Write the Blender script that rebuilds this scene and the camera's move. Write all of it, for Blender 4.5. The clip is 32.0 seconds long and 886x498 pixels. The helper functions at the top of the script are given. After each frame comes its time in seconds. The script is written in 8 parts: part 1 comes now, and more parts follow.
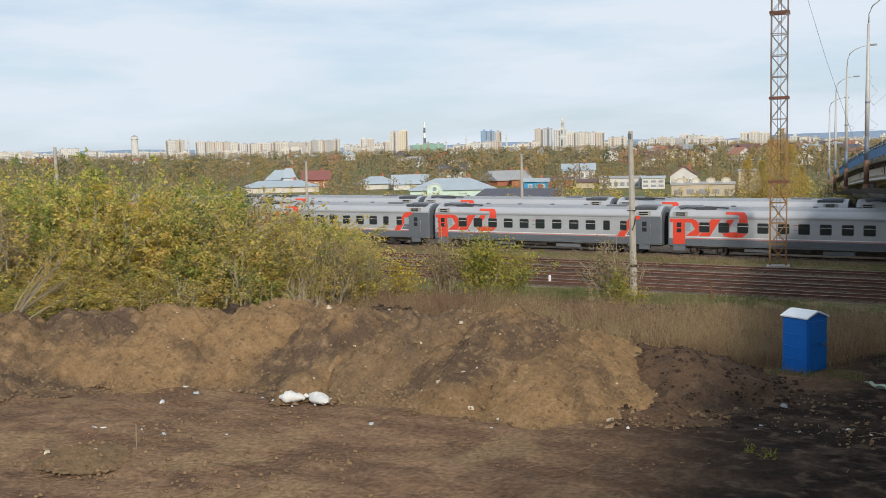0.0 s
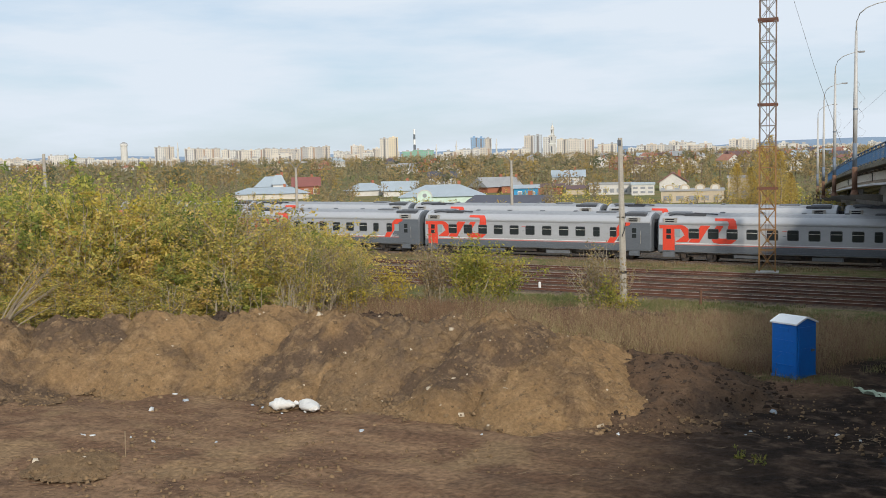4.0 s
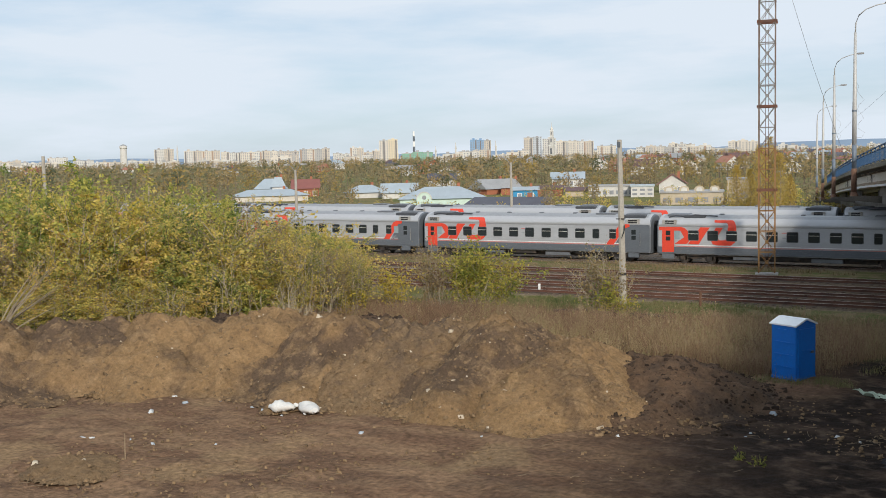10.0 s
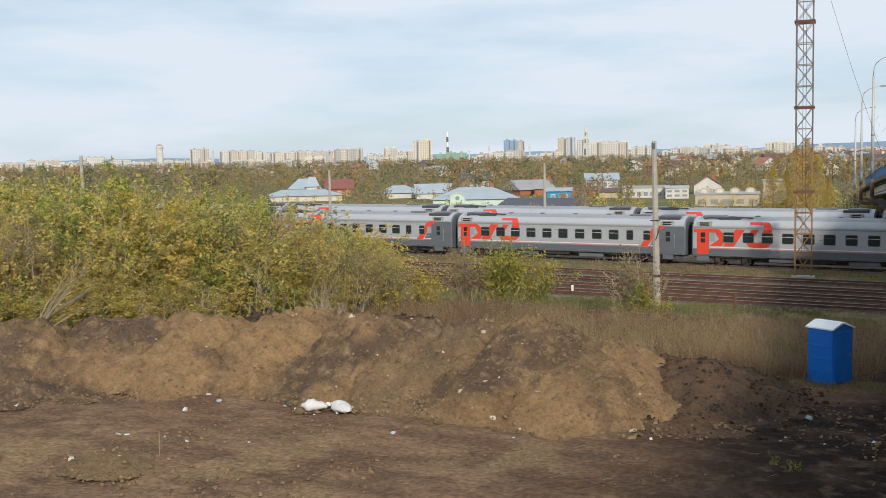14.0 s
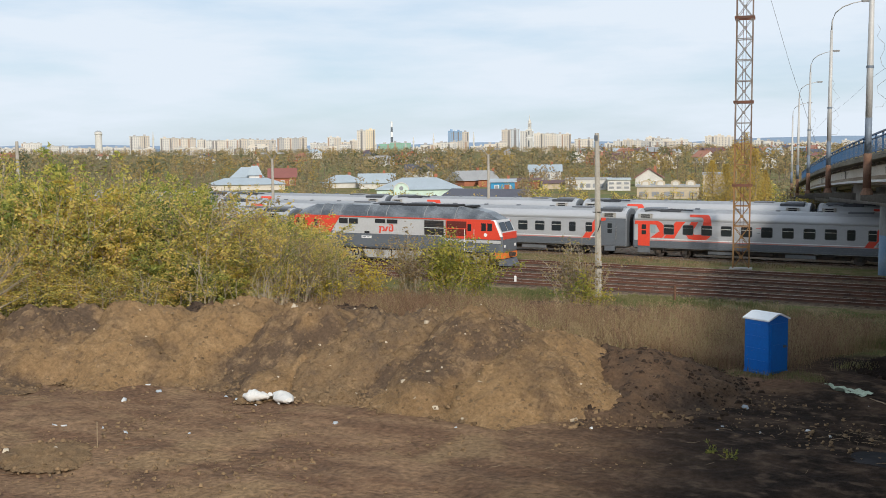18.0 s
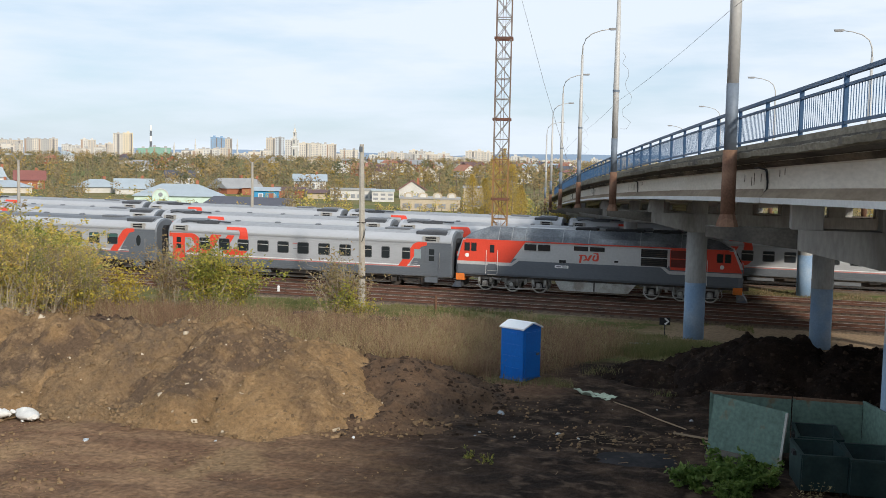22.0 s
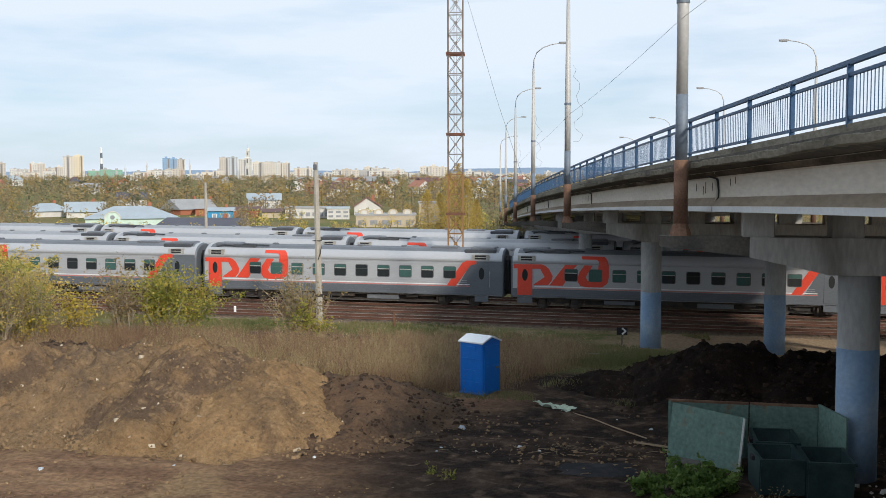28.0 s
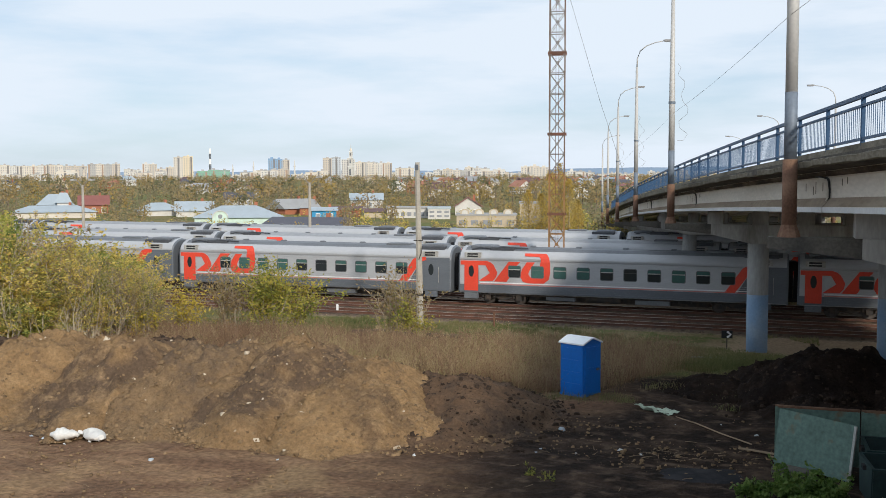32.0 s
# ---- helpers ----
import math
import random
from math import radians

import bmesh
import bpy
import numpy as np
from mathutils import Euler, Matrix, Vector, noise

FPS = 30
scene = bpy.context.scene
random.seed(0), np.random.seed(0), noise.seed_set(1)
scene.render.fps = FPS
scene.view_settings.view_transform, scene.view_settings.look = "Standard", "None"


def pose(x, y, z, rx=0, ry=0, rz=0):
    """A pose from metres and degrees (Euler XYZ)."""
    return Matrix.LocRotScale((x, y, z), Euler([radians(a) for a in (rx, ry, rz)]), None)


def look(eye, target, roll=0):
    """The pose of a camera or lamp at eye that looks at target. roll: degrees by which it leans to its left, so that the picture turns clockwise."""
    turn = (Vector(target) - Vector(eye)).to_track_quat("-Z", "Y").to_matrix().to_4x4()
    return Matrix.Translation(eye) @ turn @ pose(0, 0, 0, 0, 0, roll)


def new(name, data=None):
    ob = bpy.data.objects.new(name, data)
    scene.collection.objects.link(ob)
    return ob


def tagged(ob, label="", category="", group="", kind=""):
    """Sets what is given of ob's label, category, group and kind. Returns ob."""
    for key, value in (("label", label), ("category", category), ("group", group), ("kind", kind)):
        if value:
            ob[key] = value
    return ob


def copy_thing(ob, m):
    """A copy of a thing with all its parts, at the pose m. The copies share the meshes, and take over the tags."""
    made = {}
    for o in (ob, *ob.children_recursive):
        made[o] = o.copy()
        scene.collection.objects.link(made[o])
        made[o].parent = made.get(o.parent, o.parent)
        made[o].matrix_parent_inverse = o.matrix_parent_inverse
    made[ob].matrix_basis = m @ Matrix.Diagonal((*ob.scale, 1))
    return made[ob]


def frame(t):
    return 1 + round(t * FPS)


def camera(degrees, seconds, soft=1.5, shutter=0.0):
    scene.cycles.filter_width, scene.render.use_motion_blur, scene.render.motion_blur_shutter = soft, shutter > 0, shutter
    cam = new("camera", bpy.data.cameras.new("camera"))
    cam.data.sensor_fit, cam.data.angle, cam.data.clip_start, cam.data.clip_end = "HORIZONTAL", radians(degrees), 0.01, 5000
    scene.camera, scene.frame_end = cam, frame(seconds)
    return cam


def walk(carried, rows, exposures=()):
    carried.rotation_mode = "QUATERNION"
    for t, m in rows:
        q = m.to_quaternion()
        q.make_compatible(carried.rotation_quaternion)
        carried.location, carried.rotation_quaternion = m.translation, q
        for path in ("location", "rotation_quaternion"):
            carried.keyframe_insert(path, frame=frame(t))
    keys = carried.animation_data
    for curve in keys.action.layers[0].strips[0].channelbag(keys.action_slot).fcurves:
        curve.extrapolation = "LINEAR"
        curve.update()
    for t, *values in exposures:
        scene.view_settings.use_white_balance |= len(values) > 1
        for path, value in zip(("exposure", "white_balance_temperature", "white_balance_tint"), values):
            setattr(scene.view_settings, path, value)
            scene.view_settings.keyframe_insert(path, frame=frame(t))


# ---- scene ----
cam = camera(46.21, 32.0, 0.85)
EYE = (0.0, 0.0, 8.2)
ROWS = [
    (0, 29.90, -5.15, 1.25),
    (0.5, 30.05, -5.14, 1.29),
    (1, 30.15, -5.11, 1.24),
    (1.5, 30.15, -5.06, 1.26),
    (2, 30.15, -4.97, 1.24),
    (2.5, 30.05, -4.89, 1.22),
    (3, 29.85, -4.87, 1.29),
    (3.5, 29.59, -4.83, 1.31),
    (4, 29.35, -4.80, 1.27),
    (4.5, 29.15, -4.77, 1.22),
    (5, 28.98, -4.75, 1.20),
    (5.5, 28.87, -4.76, 1.22),
    (6, 28.83, -4.77, 1.25),
    (6.5, 28.86, -4.76, 1.24),
    (7, 28.91, -4.73, 1.22),
    (7.5, 28.99, -4.71, 1.25),
    (8, 29.07, -4.69, 1.30),
    (8.5, 29.10, -4.65, 1.25),
    (9, 29.25, -4.66, 1.23),
    (9.5, 29.33, -4.69, 1.30),
    (10, 29.32, -4.69, 1.32),
    (10.5, 29.36, -4.70, 1.32),
    (11, 29.55, -4.74, 1.31),
    (11.5, 29.92, -4.78, 1.34),
    (12, 30.20, -4.74, 1.24),
    (12.5, 30.41, -4.72, 1.18),
    (13, 30.67, -4.68, 1.18),
    (13.5, 30.98, -4.63, 1.17),
    (14, 31.16, -4.62, 1.13),
    (14.5, 31.15, -4.66, 1.07),
    (15, 31.00, -4.74, 1.01),
    (15.5, 30.78, -4.80, 0.99),
    (16, 30.54, -4.86, 0.99),
    (16.5, 30.05, -4.93, 0.89),
    (17, 29.32, -5.05, 0.76),
    (17.5, 28.78, -5.14, 0.66),
    (18, 28.09, -5.20, 0.52),
    (18.5, 26.96, -5.31, 0.32),
    (19, 26.07, -5.34, 0.17),
    (19.5, 24.96, -5.22, 0.00),
    (20, 22.68, -5.02, -0.29),
    (20.5, 19.27, -4.89, -0.71),
    (21, 16.70, -4.83, -1.03),
    (21.5, 15.57, -4.73, -1.15),
    (22, 15.23, -4.58, -1.18),
    (22.5, 14.81, -4.37, -1.20),
    (23, 12.46, -4.21, -1.30),
    (23.5, 5.46, -4.03, -1.66),
    (24, -0.94, -3.96, -1.85),
    (24.5, -5.78, -3.84, -2.06),
    (25, -9.32, -3.77, -2.14),
    (25.5, -10.17, -3.79, -1.97),
    (26, -8.27, -3.84, -1.59),
    (26.5, -3.54, -3.86, -1.04),
    (27, 2.64, -3.85, -0.42),
    (27.5, 7.72, -3.78, -0.21),
    (28, 12.74, -3.70, 0.10),
    (28.5, 16.19, -3.61, 0.18),
    (29, 17.14, -3.61, 0.18),
    (29.5, 17.42, -3.61, 0.19),
    (30, 17.44, -3.58, 0.24),
    (30.5, 17.59, -3.60, 0.12),
    (31, 17.81, -3.61, 0.09),
    (31.5, 18.09, -3.66, 0.07),
    (32, 18.29, -3.69, 0.10),
]
EXPOSURES = [(0, -0.03, 6500, 10), (16, -0.03, 6500, 10), (17.5, 0.02, 6500, 10), (19.5, 0.07, 6500, 10), (21.5, 0.14, 6480, 10), (23, 0.12, 6400, 10), (24, 0.38, 6000, 10), (24.5, 0.52, 5900, 9), (26.5, 0.55, 5800, 9), (27.2, 0.32, 5950, 9), (28, 0.09, 6400, 10), (29, 0.07, 6450, 10), (32, 0.06, 6450, 10)]
walk(cam, [(t, pose(*EYE, 90 + pitch, roll, yaw)) for t, yaw, pitch, roll in ROWS], EXPOSURES)

# ---------------------------------------------------------------- world, sun
SUN_DIR = Vector((0.643, -0.7659, 0.0))
SUN_EL = radians(26.5)
world = bpy.data.worlds.new("sky")
scene.world = world
world.use_nodes = True
nt = world.node_tree
nt.nodes.clear()
w_out = nt.nodes.new("ShaderNodeOutputWorld")
w_bg = nt.nodes.new("ShaderNodeBackground")
w_sky = nt.nodes.new("ShaderNodeTexSky")
w_sky.sky_type, w_sky.sun_disc = "NISHITA", False
w_sky.sun_elevation = SUN_EL
w_sky.sun_rotation = math.atan2(SUN_DIR.x, SUN_DIR.y)
w_sky.air_density, w_sky.dust_density, w_sky.ozone_density = 1.0, 0.8, 1.2
w_tc = nt.nodes.new("ShaderNodeTexCoord")
w_map = nt.nodes.new("ShaderNodeMapping")
w_map.inputs["Scale"].default_value = (1.6, 1.6, 9.0)
w_map.inputs["Rotation"].default_value = (0.05, 0.03, 0.4)
w_n = nt.nodes.new("ShaderNodeTexNoise")
w_n.inputs["Scale"].default_value, w_n.inputs["Detail"].default_value = 1.7, 7.0
w_n.inputs["Roughness"].default_value = 0.55
w_ramp = nt.nodes.new("ShaderNodeValToRGB")
w_ramp.color_ramp.elements[0].position, w_ramp.color_ramp.elements[1].position = 0.36, 0.56
w_ramp.color_ramp.elements[0].color = (0.0, 0.0, 0.0, 1)
w_ramp.color_ramp.elements[1].color = (0.95, 0.95, 0.95, 1)
w_mix = nt.nodes.new("ShaderNodeMix")
w_mix.data_type = "RGBA"
w_mix.inputs[7].default_value = (6.6, 7.3, 8.1, 1)
w_haze = nt.nodes.new("ShaderNodeMix")
w_haze.data_type = "RGBA"
w_haze.inputs[0].default_value = 0.72
w_haze.inputs[7].default_value = (4.8, 6.0, 7.4, 1)
nt.links.new(w_tc.outputs["Generated"], w_map.inputs["Vector"])
nt.links.new(w_map.outputs["Vector"], w_n.inputs["Vector"])
nt.links.new(w_n.outputs["Fac"], w_ramp.inputs["Fac"])
nt.links.new(w_ramp.outputs["Color"], w_mix.inputs[0])
nt.links.new(w_sky.outputs["Color"], w_haze.inputs[6])
nt.links.new(w_haze.outputs[2], w_mix.inputs[6])
nt.links.new(w_mix.outputs[2], w_bg.inputs["Color"])
nt.links.new(w_bg.outputs["Background"], w_out.inputs["Surface"])
w_bg.inputs["Strength"].default_value = 0.116

sun_data = bpy.data.lights.new("sun", "SUN")
sun_data.energy, sun_data.angle, sun_data.color = 3.35, radians(4.0), (1.0, 0.92, 0.80)
sun = new("sun", sun_data)
sun.matrix_world = look((0, 0, 50), Vector((0, 0, 50)) - SUN_DIR * math.cos(SUN_EL) - Vector((0, 0, math.sin(SUN_EL))))


# ---------------------------------------------------------------- materials
def mat(name, base, rough=0.65, metal=0.0, var=0.22, scale=3.0, fine=25.0, bump=0.08, second=None, mixpos=(0.45, 0.65), random_tint=0.0, island=0.0, stretch=(1, 1, 1), coat=0.0):
    """Painted or natural surface: broad stains and fine grain over a base colour, with relief."""
    m = bpy.data.materials.new(name)
    m.use_nodes = True
    t = m.node_tree
    b = t.nodes["Principled BSDF"]
    b.inputs["Roughness"].default_value = rough
    b.inputs["Metallic"].default_value = metal
    b.inputs["Coat Weight"].default_value = coat
    b.inputs["Specular IOR Level"].default_value = 0.08 if rough >= 0.9 else 0.4
    tc = t.nodes.new("ShaderNodeTexCoord")
    mp = t.nodes.new("ShaderNodeMapping")
    mp.inputs["Scale"].default_value = stretch
    t.links.new(tc.outputs["Object"], mp.inputs["Vector"])
    n1, n2 = t.nodes.new("ShaderNodeTexNoise"), t.nodes.new("ShaderNodeTexNoise")
    for n, s, d in ((n1, scale, 5.0), (n2, fine, 4.0)):
        n.inputs["Scale"].default_value, n.inputs["Detail"].default_value = s, d
        t.links.new(mp.outputs["Vector"], n.inputs["Vector"])
    add = t.nodes.new("ShaderNodeMath")
    add.operation = "MULTIPLY_ADD"
    add.inputs[1].default_value, add.inputs[2].default_value = 0.55, 0.0
    t.links.new(n2.outputs["Fac"], add.inputs[0])
    s2 = t.nodes.new("ShaderNodeMath")
    s2.operation = "MULTIPLY_ADD"
    s2.inputs[1].default_value = 0.45
    t.links.new(n1.outputs["Fac"], s2.inputs[0])
    t.links.new(add.outputs[0], s2.inputs[2])
    rng = t.nodes.new("ShaderNodeMapRange")
    rng.inputs["From Min"].default_value, rng.inputs["From Max"].default_value = 0.3, 0.7
    rng.inputs["To Min"].default_value, rng.inputs["To Max"].default_value = 1 - var, 1 + var
    t.links.new(s2.outputs[0], rng.inputs["Value"])
    col = t.nodes.new("ShaderNodeMix")
    col.data_type = "RGBA"
    col.inputs[6].default_value = (*base, 1)
    col.inputs[7].default_value = (*(second or base), 1)
    r2 = t.nodes.new("ShaderNodeMapRange")
    r2.inputs["From Min"].default_value, r2.inputs["From Max"].default_value = mixpos
    t.links.new(n1.outputs["Fac"], r2.inputs["Value"])
    fac = r2.outputs["Result"]
    if island:
        g = t.nodes.new("ShaderNodeNewGeometry")
        k = t.nodes.new("ShaderNodeMix")
        k.inputs[0].default_value = island
        t.links.new(fac, k.inputs[2])
        t.links.new(g.outputs["Random Per Island"], k.inputs[3])
        fac = k.outputs[0]
    t.links.new(fac, col.inputs[0])
    mul = t.nodes.new("ShaderNodeVectorMath")
    mul.operation = "SCALE"
    t.links.new(col.outputs[2], mul.inputs[0])
    val = rng.outputs["Result"]
    if random_tint:
        oi = t.nodes.new("ShaderNodeObjectInfo")
        r3 = t.nodes.new("ShaderNodeMapRange")
        r3.inputs["To Min"].default_value, r3.inputs["To Max"].default_value = 1 - random_tint, 1 + random_tint
        t.links.new(oi.outputs["Random"], r3.inputs["Value"])
        pr = t.nodes.new("ShaderNodeMath")
        pr.operation = "MULTIPLY"
        t.links.new(val, pr.inputs[0])
        t.links.new(r3.outputs["Result"], pr.inputs[1])
        val = pr.outputs[0]
    t.links.new(val, mul.inputs["Scale"])
    t.links.new(mul.outputs[0], b.inputs["Base Color"])
    if bump:
        bp = t.nodes.new("ShaderNodeBump")
        bp.inputs["Strength"].default_value, bp.inputs["Distance"].default_value = min(1.0, bump * 4), bump
        t.links.new(s2.outputs[0], bp.inputs["Height"])
        t.links.new(bp.outputs["Normal"], b.inputs["Normal"])
    return m


def leaf_mat(name, stops, scale=0.35, single=0.5):
    """Foliage in several autumn tints: each leaf differs, and whole boughs lean to one tint."""
    m = bpy.data.materials.new(name)
    m.use_nodes = True
    t = m.node_tree
    b = t.nodes["Principled BSDF"]
    b.inputs["Roughness"].default_value = 0.6
    b.inputs["Specular IOR Level"].default_value = 0.25
    g = t.nodes.new("ShaderNodeNewGeometry")
    n = t.nodes.new("ShaderNodeTexNoise")
    n.inputs["Scale"].default_value, n.inputs["Detail"].default_value = scale, 3.0
    t.links.new(g.outputs["Position"], n.inputs["Vector"])
    r = t.nodes.new("ShaderNodeMapRange")
    r.inputs["From Min"].default_value, r.inputs["From Max"].default_value = 0.3, 0.7
    t.links.new(n.outputs["Fac"], r.inputs["Value"])
    k = t.nodes.new("ShaderNodeMix")
    k.inputs[0].default_value = single
    t.links.new(r.outputs["Result"], k.inputs[2])
    t.links.new(g.outputs["Random Per Island"], k.inputs[3])
    ramp = t.nodes.new("ShaderNodeValToRGB")
    e = ramp.color_ramp.elements
    while len(e) < len(stops):
        e.new(0.5)
    for i, c in enumerate(stops):
        e[i].position = 0.15 + 0.7 * i / (len(stops) - 1)
        e[i].color = (*c, 1)
    t.links.new(k.outputs[0], ramp.inputs["Fac"])
    t.links.new(ramp.outputs["Color"], b.inputs["Base Color"])
    tr = t.nodes.new("ShaderNodeBsdfTranslucent")
    t.links.new(ramp.outputs["Color"], tr.inputs["Color"])
    mx = t.nodes.new("ShaderNodeMixShader")
    mx.inputs[0].default_value = 0.42
    t.links.new(b.outputs[0], mx.inputs[1])
    t.links.new(tr.outputs[0], mx.inputs[2])
    t.links.new(mx.outputs[0], t.nodes["Material Output"].inputs["Surface"])
    return m


def glass_mat(name, tint, rough=0.05):
    m = mat(name, tint, rough, 0.0, 0.15, 0.8, 6.0, 0.0)
    m.node_tree.nodes["Principled BSDF"].inputs["Specular IOR Level"].default_value = 0.6
    return m


def soil_mat(name, base, dark, pale, patch=(0.47, 0.58)):
    """Dug earth: broad patches of damp and dry soil, crumbs and grit, strong fine relief."""
    m = bpy.data.materials.new(name)
    m.use_nodes = True
    t = m.node_tree
    b = t.nodes["Principled BSDF"]
    b.inputs["Roughness"].default_value, b.inputs["Specular IOR Level"].default_value = 0.95, 0.06
    g = t.nodes.new("ShaderNodeNewGeometry")

    def tex(scale, detail, rough):
        n = t.nodes.new("ShaderNodeTexNoise")
        n.inputs["Scale"].default_value, n.inputs["Detail"].default_value, n.inputs["Roughness"].default_value = scale, detail, rough
        t.links.new(g.outputs["Position"], n.inputs["Vector"])
        return n.outputs["Fac"]

    def ranged(v, a, c, lo=0.0, hi=1.0):
        n = t.nodes.new("ShaderNodeMapRange")
        for key, q in zip(("From Min", "From Max", "To Min", "To Max"), (a, c, lo, hi)):
            n.inputs[key].default_value = q
        t.links.new(v, n.inputs["Value"])
        return n.outputs["Result"]

    def blend(f, a, c):
        n = t.nodes.new("ShaderNodeMix")
        n.data_type = "RGBA"
        for i, v in ((0, f), (6, a), (7, c)):
            if isinstance(v, tuple):
                n.inputs[i].default_value = (*v, 1)
            else:
                t.links.new(v, n.inputs[i])
        return n.outputs[2]

    broad, mid, grit = tex(0.27, 7.0, 0.62), tex(1.5, 8.0, 0.68), tex(8.0, 8.0, 0.8)
    cell = t.nodes.new("ShaderNodeTexVoronoi")
    cell.inputs["Scale"].default_value = 9.0
    t.links.new(g.outputs["Position"], cell.inputs["Vector"])
    c = blend(ranged(broad, *patch), base, dark)
    c = blend(ranged(mid, 0.52, 0.70, 0.0, 0.75), c, pale)
    c = blend(ranged(mid, 0.46, 0.32, 0.0, 0.8), c, dark)
    v = t.nodes.new("ShaderNodeVectorMath")
    v.operation = "SCALE"
    t.links.new(c, v.inputs[0])
    t.links.new(ranged(grit, 0.30, 0.70, 0.62, 1.38), v.inputs["Scale"])
    t.links.new(v.outputs[0], b.inputs["Base Color"])
    last = None
    for src, strength, dist in ((mid, 0.7, 0.22), (grit, 0.9, 0.07), (cell.outputs["Distance"], 0.35, 0.05)):
        n = t.nodes.new("ShaderNodeBump")
        n.inputs["Strength"].default_value, n.inputs["Distance"].default_value = strength, dist
        t.links.new(src, n.inputs["Height"])
        if last:
            t.links.new(last, n.inputs["Normal"])
        last = n.outputs["Normal"]
    t.links.new(last, b.inputs["Normal"])
    return m


SILVER = mat("silver_paint", (0.41, 0.42, 0.44), 0.42, 0.15, 0.10, 0.5, 8.0, 0.01, stretch=(0.35, 1, 3))
SLATE = mat("slate_paint", (0.125, 0.14, 0.16), 0.45, 0.1, 0.16, 0.6, 9.0, 0.01, stretch=(0.4, 1, 2))
ROOFGREY = mat("roof_grey", (0.15, 0.16, 0.175), 0.5, 0.2, 0.25, 0.7, 9.0, 0.02)
RED = mat("signal_red", (0.66, 0.065, 0.035), 0.42, 0.0, 0.12, 0.7, 9.0, 0.01)
ORANGE = mat("orange_paint", (0.75, 0.20, 0.04), 0.45, 0.0, 0.15, 1.5, 12.0, 0.01)
WHITE = mat("white_paint", (0.78, 0.78, 0.77), 0.5, 0.0, 0.08, 1.0, 12.0, 0.01)
PINK = mat("thin_red_line", (0.50, 0.16, 0.14), 0.5, 0.0, 0.1, 1.0, 12.0, 0.0)
GLASS = glass_mat("car_glass", (0.025, 0.03, 0.034))
GREENGLASS = glass_mat("tinted_glass", (0.055, 0.12, 0.11))
BLACK = mat("black_rubber", (0.018, 0.018, 0.02), 0.8, 0.0, 0.3, 2.0, 15.0, 0.02)
WHEELDARK = mat("car_wheel", (0.10, 0.085, 0.075), 0.6, 0.3, 0.3, 2.0, 20.0, 0.02, second=(0.05, 0.042, 0.038))
IRON = mat("dark_underframe", (0.045, 0.042, 0.04), 0.75, 0.2, 0.35, 2.0, 20.0, 0.03, second=(0.075, 0.055, 0.042))
STEEL = mat("wheel_steel", (0.33, 0.32, 0.30), 0.5, 0.4, 0.3, 2.0, 20.0, 0.02, second=(0.14, 0.12, 0.10))
LIGHTSTEEL = mat("pale_steel", (0.45, 0.45, 0.43), 0.6, 0.1, 0.25, 1.2, 14.0, 0.02, second=(0.25, 0.23, 0.20))
LOCOROOF = mat("loco_roof", (0.105, 0.118, 0.135), 0.30, 0.3, 0.45, 0.8, 9.0, 0.02, second=(0.17, 0.185, 0.20))
RAILSTEEL = mat("rail_steel", (0.12, 0.055, 0.036), 0.75, 0.1, 0.25, 1.0, 20.0, 0.01, second=(0.06, 0.032, 0.024))
RAILHEAD = mat("rail_head", (0.40, 0.33, 0.29), 0.45, 0.5, 0.15, 1.0, 20.0, 0.0)
SLEEPER = mat("sleeper", (0.075, 0.055, 0.044), 0.9, 0.0, 0.35, 1.5, 18.0, 0.03, second=(0.13, 0.10, 0.08), island=0.6)
CONC = mat("concrete", (0.40, 0.39, 0.37), 0.85, 0.0, 0.28, 0.6, 10.0, 0.02, second=(0.20, 0.19, 0.175), mixpos=(0.48, 0.66), stretch=(1, 1, 0.25))
GIRDER = mat("girder_concrete", (0.60, 0.56, 0.495), 0.85, 0.0, 0.16, 0.35, 8.0, 0.015, second=(0.47, 0.43, 0.365), stretch=(1, 0.3, 1.4))
GIRDERFOOT = mat("girder_flange", (0.54, 0.555, 0.56), 0.8, 0.0, 0.12, 0.6, 9.0, 0.01)
# Weathered concrete, darkened to carry the shade under the deck slab.
DARKCONC = mat("weathered_shade_concrete", (0.125, 0.115, 0.10), 0.9, 0.0, 0.35, 0.8, 12.0, 0.03, second=(0.06, 0.056, 0.052))
BLUEPAINT = mat("blue_column_paint", (0.20, 0.31, 0.46), 0.75, 0.0, 0.16, 0.9, 10.0, 0.015, second=(0.27, 0.34, 0.42), mixpos=(0.4, 0.7))
RAILING = mat("railing_paint", (0.035, 0.085, 0.17), 0.5, 0.1, 0.2, 1.5, 14.0, 0.01)
POLE_A = mat("lamp_post_grey", (0.47, 0.46, 0.44), 0.6, 0.2, 0.15, 0.9, 10.0, 0.01)
POLE_B = mat("lamp_post_blue", (0.15, 0.18, 0.22), 0.6, 0.2, 0.2, 0.9, 10.0, 0.01)
RUST = mat("rust", (0.16, 0.085, 0.055), 0.85, 0.2, 0.35, 1.6, 16.0, 0.02, second=(0.22, 0.13, 0.085))
RUSTRED = mat("mast_red", (0.17, 0.075, 0.05), 0.8, 0.2, 0.3, 0.6, 12.0, 0.01, second=(0.11, 0.06, 0.045))
RUSTYEL = mat("mast_ochre", (0.27, 0.155, 0.065), 0.8, 0.1, 0.25, 0.6, 12.0, 0.01, second=(0.24, 0.12, 0.05))
